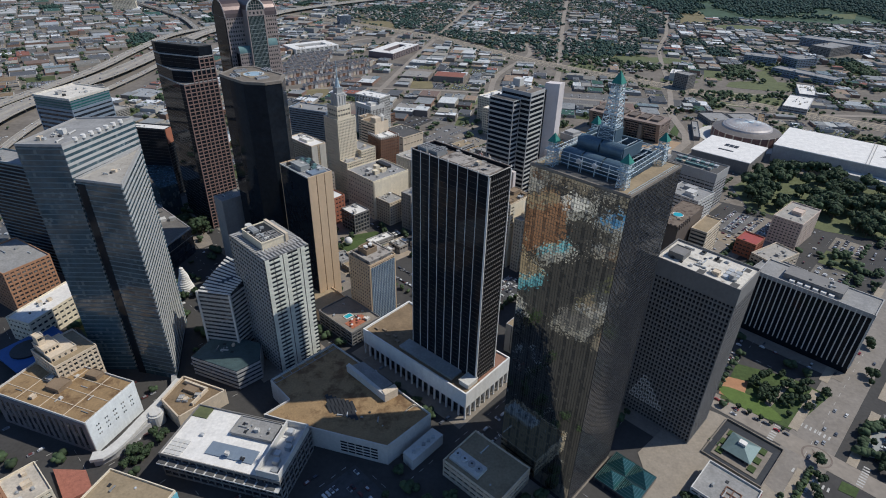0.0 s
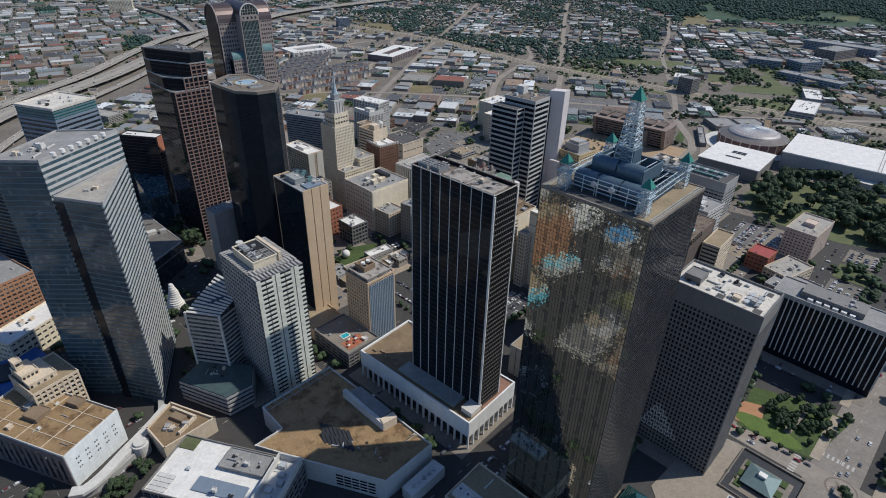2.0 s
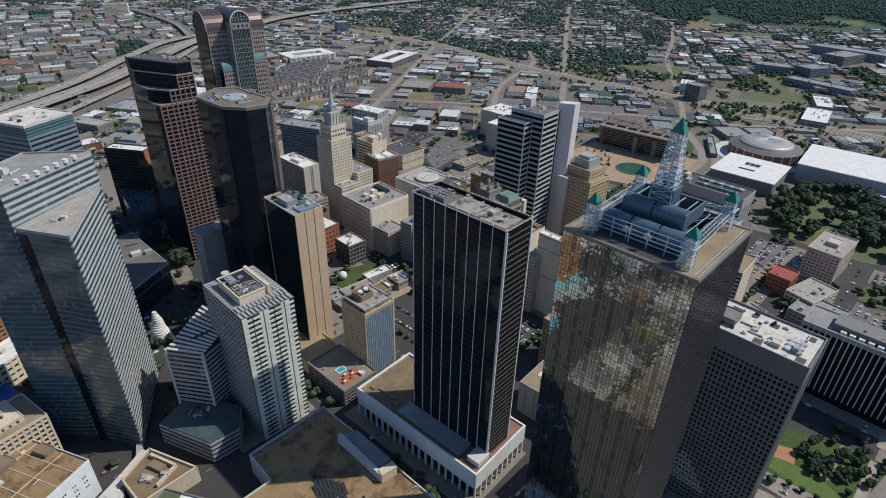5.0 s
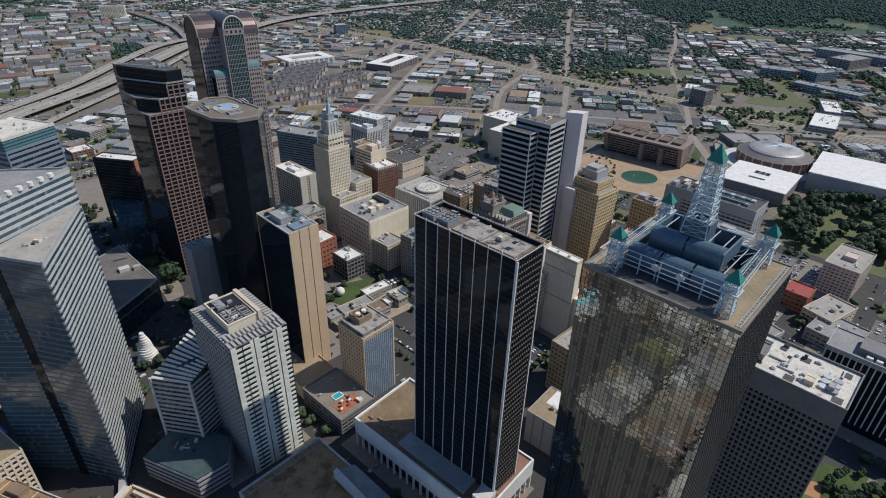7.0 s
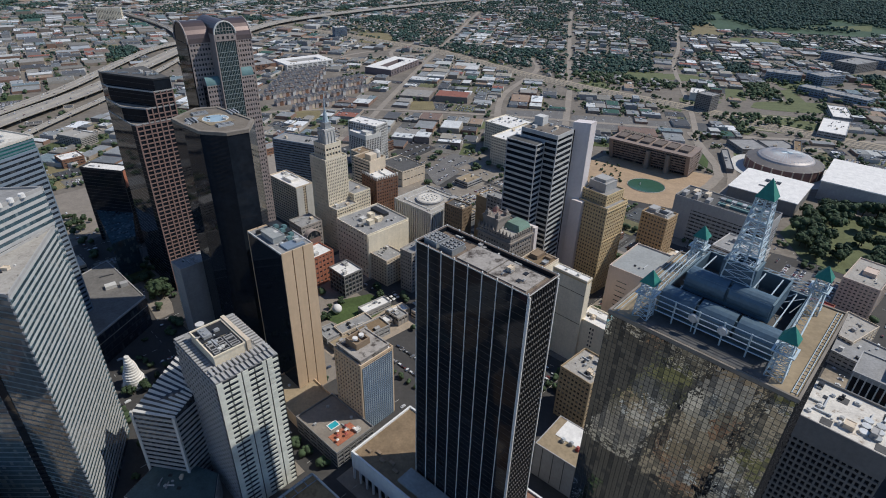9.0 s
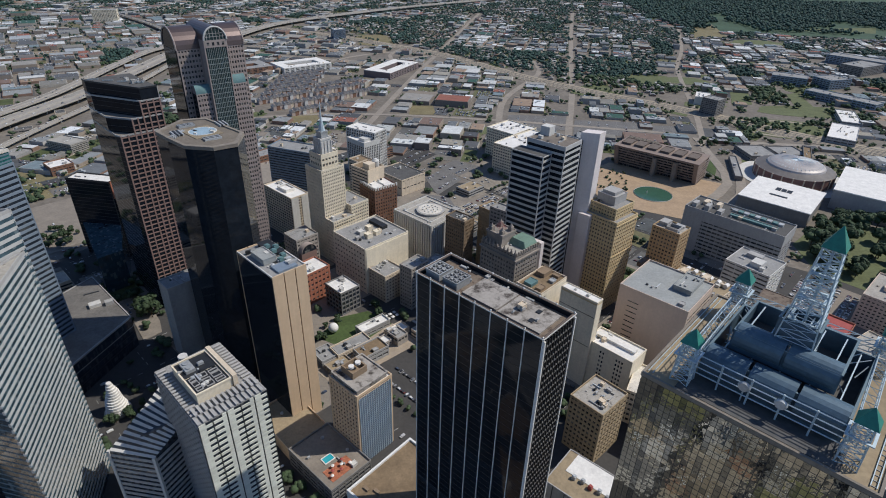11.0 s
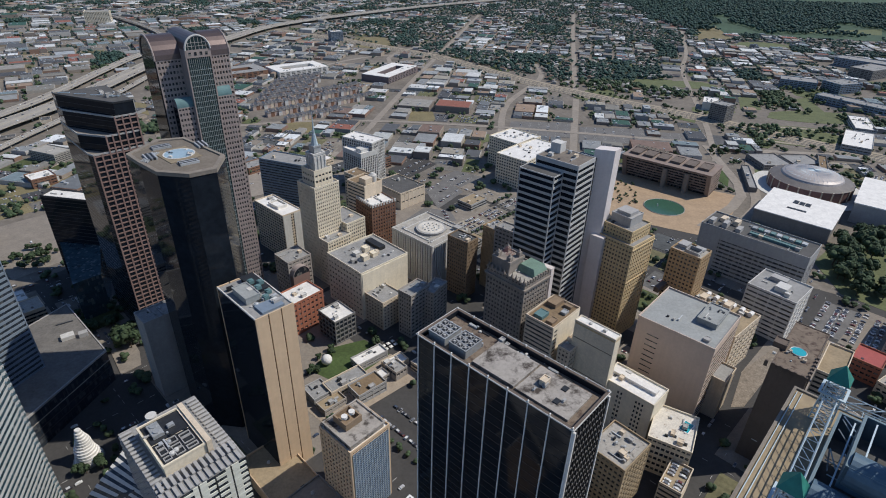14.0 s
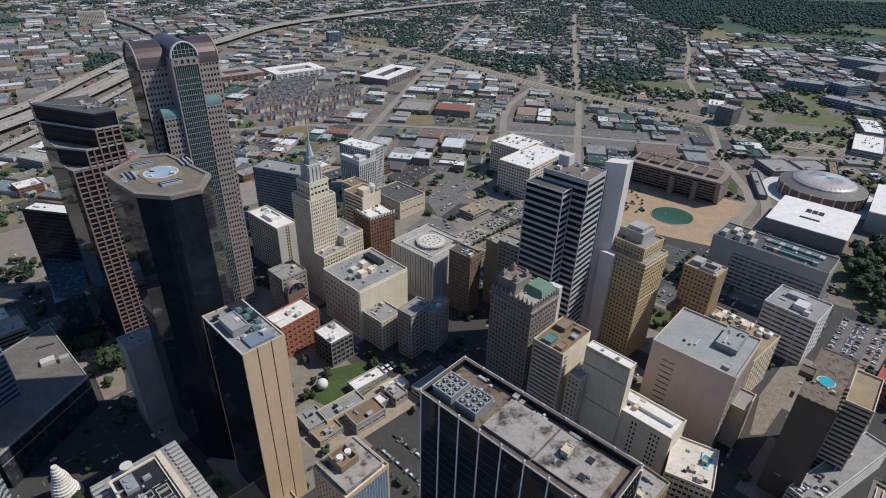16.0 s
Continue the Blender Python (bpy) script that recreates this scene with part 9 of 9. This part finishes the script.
part("terrace", Build().box(-4, 0, 15.4, 0, 86, 16.2), M_WHITECONC, hall)

ramp = Build()
strip(ramp, smooth_line([(-194.5, 217.5), (-199, 196), (-204.5, 176), (-210, 155), (-216, 144.5), (-223, 143)], 5), 7.2, 5.6, 8.0)
t = thing("curved_ramp", "pale curved ramp on a retaining wall beside the windowless block", "ramp", (0, 0))
part("ramp_deck", ramp, M_WHITECONC, t)
wall = Build()
strip(wall, smooth_line([(-205, 228), (-196, 205), (-200, 178), (-212, 150), (-222, 143)], 5), 4.0, -0.2, 5.0)
part("retaining_wall", wall, M_GREYCONC, t)
corner = [o for o in scene.objects if o.name == "tan_roof_corner"][0]
part("cyan_wall", Build().box(-0.4, -0.4, 0, 30.4, 0.0, 13), mat("pale_cyan_panel", (0.20, 0.52, 0.62), 0.5, 0.1, var=0.15, size=6), corner, "pale cyan metal cladding")
setting("dug_up_street", Build().prism([(235, 410), (282, 456), (316, 487), (293, 482), (252, 451), (224, 409)], -0.2, 0.12), mat("tan_earthworks", (0.22, 0.185, 0.145), 0.95, var=0.5, size=6, fine=1.5), "tan dug-up street surface", "ground")
# spire clutter
rng = random.Random(71)
for k in range(26):
    z = H0 + 9 + k * 1.15
    w = 4.6 - 2.2 * k / 26
    a = rng.uniform(0, 6.28)
    part("spire_strut", Build().bar((24 + w * math.cos(a), 27 + w * math.sin(a), z), (24 - w * math.sin(a), 27 + w * math.cos(a), z + rng.uniform(-.8, 2.0)), 0.17, 4), M_STEEL, ren)
for z in (14, 20.5, 27, 34):
    part("spire_platform", Build().ring(24 - 4.6 + z * 0.06, 27 - 4.6 + z * 0.06, 24 + 4.6 - z * 0.06, 27 + 4.6 - z * 0.06, 0.7, H0 + z, H0 + z + 0.3), M_STEEL, ren)
for cx, cy in CORNERS:
    for k in range(5):
        part("mast_antenna", Build().box(-0.25, -0.15, 0, 0.25, 0.15, 2.2), M_WHITE, ren, at=(cx + rng.uniform(-2.4, 2.4), cy + rng.uniform(-2.4, 2.4), H0 + rng.uniform(3, 10)))
    part("mast_platform", Build().ring(cx - 2.9, cy - 2.9, cx + 2.9, cy + 2.9, 0.6, H0 + 8.6, H0 + 8.9), M_STEEL, ren)


# ---- open ground between the towers: lots, cars, street trees, small buildings ----
FOOT += [plot((28, 190.5), 49.5, 54.5, 111.5), plot((91.5, 121), 47, 53, 54.5), plot((188, 174), 46, 34, 55), plot((349, 252), 46, 30, 88), plot((-108.5, 335), 46, 24.5, 46), plot((-264, 477), 46, 40, 62, -4, -1),
         plot((-231, 531), 41, 60, 48, -1, -13), plot((94.4, 487), 50, 72, 62, -14, -17), plot((-128, 573), 48, 56, 46, -1, -16), plot((-120, 235), 46, 38, 54), plot((267, 894), -38, 130, 58, -1, -12), plot((459.6, 685.2), 49, 91, 86), plot((526, 750), -38.6, 320, 132, 0, -17),
         plot((224, 138), 45, 45, 41), plot((135, 120), 47, 30, 30), [(-275, 228), (-198, 222), (-218, 300), (-265, 294)], [(-200, 376), (-134, 376), (-134, 440), (-200, 440)], [(-188, 228), (-142, 245), (-144, 280), (-174, 298), (-190, 256)],
         [(-352, 425), (-281, 350), (-264.8, 422.5), (-330.5, 481.8)], [(-118, 172), (-25, 144), (14, 168), (-80, 256), (-124, 208)], [(-206, 170), (-150, 172), (-150, 204), (-192, 218)], [(-189, 231), (-148, 215), (-134, 229), (-139, 249), (-178, 262)], [(-255, 333), (-231, 333), (-231, 357), (-255, 357)],
         [(205, 740), (330, 685), (425, 820), (365, 855), (262, 905), (200, 850)], [(478, 805), (572, 805), (572, 902), (478, 902)], PARK, SMALL, CARLOT, [(110, 85), (245, 85), (260, 180), (200, 220), (110, 150)], [(-112, 396), (-50, 396), (-30, 450), (-73, 484), (-112, 470)],
         [(310, 140), (345, 120), (395, 190), (352, 208)], plot((-324, 219), 58, 46, 40), [(-570, 660), (-440, 560), (-330, 720), (-420, 800)]]
FOOT += [poly for _, poly in FIELDS]
FOOT.append([(-58, 345), (-8, 340), (-2, 400), (-42, 424)])
FOOT.append([(55, 235), (104, 205), (130, 300), (80, 345), (40, 290)])
FOOT.append([(235, 410), (282, 456), (316, 487), (293, 482), (252, 451), (224, 409)])
AVENUE = [(80, -22), (600, 498)]
BOXES = [(min(p[0] for p in f) - 9, max(p[0] for p in f) + 9, min(p[1] for p in f) - 9, max(p[1] for p in f) + 9, f) for f in FOOT]


def free_ground(x, y, m):
    for x0, x1, y0, y1, f in BOXES:
        if x0 < x < x1 and y0 < y < y1:
            if inside(x, y, f) or near_line(x, y, f + f[:1], m):
                return False
    if near_line(x, y, AVENUE, 17 + m):
        return False
    return not any(near_line(x, y, pts, wd / 2 + m) for wd, pts in ROADS) and not any(near_line(x, y, pts, wd / 2 + m + 4) for wd, z, pts in HIGHWAYS) and not near_line(x, y, RAIL, 28 + m)


def downtown(x, y):
    if y < 100 or abs(x) > 0.86 * (y + 110) + 60 or x > 900:
        return False
    if any((x - a) ** 2 + (y - c) ** 2 < q * q for a, c, q in FREE[:5]):
        return y < 1100
    return not zone_mid(x, y) and not zone_left(x, y) and not (beyond_rail(x, y) and y > 1000)


rng = random.Random(301)
CARS = Build()
LOTS = Build()
SMALLTREES = []
infill = 0
A = radians(47)
for i in range(-40, 41):
    for j in range(-40, 41):
        cx, cy = rot(i * 44.0, j * 38.0, A)
        cx, cy = cx + 20, cy + 420
        if not downtown(cx, cy):
            continue
        spots = [(cx + rot(u * 12, v * 11, A)[0], cy + rot(u * 12, v * 11, A)[1]) for u in (-1, 0, 1) for v in (-1, 0, 1)]
        ok = [free_ground(x, y, 5) for x, y in spots]
        r = rng.random()
        if all(ok):
            if r < 0.5:
                patch(cx, cy, A, 38, 32, 0.09, 0)
                car_rows(cx, cy, A, 35, 30, rng.choice((0.15, 0.4, 0.65)), rng, 7.5)
                for k in range(5):
                    SMALLTREES.append((cx + rot(-18 + k * 9, -17, A)[0], cy + rot(-18 + k * 9, -17, A)[1], rng.uniform(4, 6.5)))
            elif r < 0.8 and infill < 22 and cy > 430:
                infill += 1
                w, d, h = rng.uniform(18, 34), rng.uniform(16, 28), rng.choice((6, 8, 11, 16))
                patch(cx, cy, A, 38, 32, 0.09, 0)
                t = thing("low_rise", rng.choice(("flat-roofed downtown building with roof plant", "low stone shop building with a flat roof")), "building", (cx, cy), 47, group="low commercial buildings")
                wall = rng.choice((M_BEIGE, M_STONE, M_BRICK, M_WHITECONC, M_GREYCONC))
                part("wall", Build().box(-w / 2, -d / 2, -0.2, w / 2, d / 2, h).ring(-w / 2, -d / 2, w / 2, d / 2, 0.5, h, h + 0.9), wall, t)
                part("roof", Build().box(-w / 2 + 0.5, -d / 2 + 0.5, h, w / 2 - 0.5, d / 2 - 0.5, h + 0.25), rng.choice((M_WHITE, M_GREYROOF, M_STAINED, M_TANROOF, M_DARKROOF)), t)
                for f in range(int(h / 3.6)):
                    part("window_strip", Build().ring(-w / 2 - 0.08, -d / 2 - 0.08, w / 2 + 0.08, d / 2 + 0.08, 0.3, 1.2 + f * 3.6, 2.9 + f * 3.6), M_WINDOW, t)
                roof_units(t, w, d, h + 0.25, int(cx + cy), rng.randint(2, 3), -w / 2, -d / 2, 0.8)
            else:
                patch(cx, cy, A, 38, 32, 0.09, 1)
                for _ in range(rng.randint(6, 14)):
                    SMALLTREES.append((cx + rng.uniform(-17, 17), cy + rng.uniform(-17, 17), rng.uniform(5, 10)))
        else:
            for (x, y), o in zip(spots, ok):
                if not o:
                    continue
                q = rng.random()
                if q < 0.34:
                    for k in range(rng.randint(1, 3)):
                        SMALLTREES.append((x + rng.uniform(-4, 4), y + rng.uniform(-4, 4), rng.uniform(4.5, 8)))
                elif q < 0.62:
                    car_box(CARS, x, y, A + rng.choice((0, math.pi / 2)))
                    if q < 0.5:
                        g, e = rot(6.2, 0, A)
                        car_box(CARS, x + g, y + e, A)
for _ in range(70):
    x, y = rng.uniform(205, 290), rng.uniform(770, 880)
    if inside(x, y, [(215, 800), (262, 775), (275, 860), (240, 880)]):
        SMALLTREES.append((x, y, rng.uniform(2.5, 4)))
RING = [(328, 164), (351, 178), (348, 199), (324, 188), (308, 168)]
setting("ringed_parking_lot", Build().prism(RING, -0.14, 0.03), M_SLATEROOF, "blue-grey parking lot ringed with trees", "car park")
for k in range(len(RING)):
    p, q = Vector(RING[k]), Vector(RING[(k + 1) % len(RING)])
    for i in range(max(2, int((q - p).length / 4.5))):
        c = p.lerp(q, i / max(2, int((q - p).length / 4.5)))
        SMALLTREES.append((c.x + rng.uniform(-1.5, 1.5), c.y + rng.uniform(-1.5, 1.5), rng.uniform(5.5, 9)))
for k in range(9):
    SMALLTREES.append((242 + k * 3.0 + rng.uniform(-0.6, 0.6), 131 + k * 3.0 + rng.uniform(-0.6, 0.6), rng.uniform(3, 5)))
for k in range(12):
    SMALLTREES.append((206 + k * 2.6 + rng.uniform(-1, 1), 104 + k * 2.6 + rng.uniform(-1, 1), rng.uniform(3, 5)))
for k in range(9):
    car_box(CARS, RING[0][0] + 6 + k * 3.0, RING[0][1] + 6 + (k % 3) * 7, A)
for k in range(22):
    g, e = rot(-24 + (k % 11) * 4.6, -9 + (k // 11) * 15, radians(137))
    car_box(CARS, -28 + g, 378 + e, radians(137) if k % 3 else A)
for k in range(7):
    g, e = rot(-26 + k * 8.5, 16, radians(137))
    SMALLTREES.append((-28 + g, 378 + e, 3.4 + k % 3))
stuff("downtown_cars", CARS, (M_CARS,), "cars parked and driving on downtown streets", "cars")
stuff("downtown_lots", LOTS, (M_LOTS, M_YARD), "tan and grey downtown parking lots and planted plots", "lots")
wood("downtown_trees", SMALLTREES, 9, "small dark green street trees between the towers", rng)

# lane lines on the downtown streets
LINES = Build()
for i in range(-30, 31):
    for j in range(-90, 91):
        for turn in (0, 1):
            x, y = rot(*((i * 44.0 + 22, j * 9.0) if turn else (j * 9.0, i * 38.0 + 19)), A)
            x, y = x + 20, y + 420
            node = (j * 9.0 - 19) % 38 if turn else (j * 9.0 - 22) % 44
            if 8 < node < (30 if turn else 36) and downtown(x, y) and free_ground(x, y, 4):
                a = A + (math.pi / 2 if turn else 0)
                LINES.prism([(x + rot(u, v, a)[0], y + rot(u, v, a)[1]) for u, v in ((-2, -0.1), (2, -0.1), (2, 0.1), (-2, 0.1))], -0.14, 0.12)
stuff("street_lines", LINES, (M_LINE,), "worn white lane lines on downtown streets", "road marking")

# planters on the plaza
def planter_kind():
    t = thing("planter", "low concrete planter with clipped green shrubs", "planter", (0, 0), 0, group="plaza planters")
    part("box", Build().ring(-1.6, -1.0, 1.6, 1.0, 0.25, 0, 0.8), M_CONC, t)
    V, F = [], []
    r = random.Random(3)
    for k in range(6):
        lump(V, F, -1.2 + k * 0.48, r.uniform(-.3, .3), 0.9, 0.7, 0.6, r, ICO1)
    part("shrub", mesh_from("shrub", V, F, (M_LEAF,), smooth=True), None, t)
    return t


first = planter_kind()
first.matrix_world = pose(206, 178, 0.16, 0, 0, 46)
for k in range(1, 12):
    x, y = (206 + k * 4.0, 178 - k * 3.9) if k < 6 else (176 + (k - 6) * 7, 128 - (k - 6) * 4)
    copy_thing(first, pose(x, y, 0.16, 0, 0, 46 if k % 2 else 136))

# pocket garden clutter, plant and cars on roofs
rng = random.Random(515)
tent = thing("garden_parasol", "small white square parasol in the pocket garden", "parasol", (-66, 452, 0.05), 0, group="garden parasols")
part("pole", Build().bar((0, 0, 0), (0, 0, 2.4), 0.06, 6), M_STEEL, tent)
part("canopy", pyramid(0, 0, 2.4, 3.2, 0.9), M_WHITE, tent)
for k in range(1, 14):
    copy_thing(tent, pose(-66 + (k % 7) * 3.6 - (k // 7) * 3, 452 + (k % 7) * 3.4 + (k // 7) * 4, 0.05, 0, 0, 44))
setting("garden_terrace", Build().prism([(-112, 400), (-84, 376), (-20, 436), (-48, 462), (-82, 421)], -0.14, 0.13), mat("tan_garden_paving", (0.33, 0.27, 0.205), 0.9, var=0.3, size=5, fine=1), "tan paved garden terrace", "pavement")
for p, w, d, h, roof in (((-58, 418), 18, 10, 5, M_WHITE), ((-40, 428), 12, 14, 8, M_GREYROOF), ((-90, 388), 20, 12, 5, M_TANROOF)):
    tower("garden_pavilion", "small low pavilion beside the garden terrace", p, 46, w, d, h, 1, 3, 3, M_WINDOW, M_STONE, roof, sf=0.6, pw=0.8, seed=int(h * 9 + w), units=4)
PR = [o for o in scene.objects if o.name == "plant_roof_block"][0]
roof_units(PR, 40, 50, 44, 812, 16, 3, 3, 1.9)
for k in range(6):
    part("white_tank", Build().bar((38, 6 + k * 7.5, 46.2), (43, 6 + k * 7.5, 46.2), 2.0, 12), M_WHITE, PR)
WO = [o for o in scene.objects if o.name == "white_office_block"][0]
part("plant_house", Build().box(8, 12, 45, 20, 22, 50), M_WHITECONC, WO)
part("plant_house", Build().box(24, 18, 45, 32, 32, 49), M_GREYCONC, WO)
CP = [o for o in scene.objects if o.name == "roof_car_park"][0]
ROOFCARS = Build()
for k in range(14):
    q = deck.matrix_world @ Vector((2.4 + (k % 7) * 3.0, 3.6 + (k // 7) * 6.8, 0))
    if k not in (3, 9):
        car_box(ROOFCARS, q.x, q.y, radians(142), 20.05)
for k in range(40):
    q = CP.matrix_world @ Vector((4 + (k % 10) * 3.0, 4 + (k // 10) * 7.5, 0))
    if rng.random() < 0.6:
        car_box(ROOFCARS, q.x, q.y, radians(136), 18.05)
stuff("roof_deck_cars", ROOFCARS, (M_CARS,), "cars parked on an open roof deck", "cars")
AB = [o for o in scene.objects if o.name == "arched_block"][0]
prof = arch_profile(18, 9)
arch = Build()
n = len(prof)
arch.v = [(1 + p, -6, 27 + q) for p, q in prof] + [(1 + p, 8, 27 + q) for p, q in prof]
arch.f = [(k, k + 1, n + k + 1, n + k) for k in range(n - 1)] + [tuple(range(n)), tuple(reversed(range(n, 2 * n)))]
arch.i = [1] * (n - 1) + [0, 0]
part("arched_front", arch, (M_WINDOW, M_PINK), AB, "glazed arch under a pink vault")
part("porch", Build().box(1, -6, 0, 19, 0, 27), M_REDGRANITE, AB)
for k in range(n - 1):
    part("arch_rim", Build().bar((1 + prof[k][0], -6.1, 27 + prof[k][1]), (1 + prof[k + 1][0], -6.1, 27 + prof[k + 1][1]), 0.5, 6), M_PINK, AB)
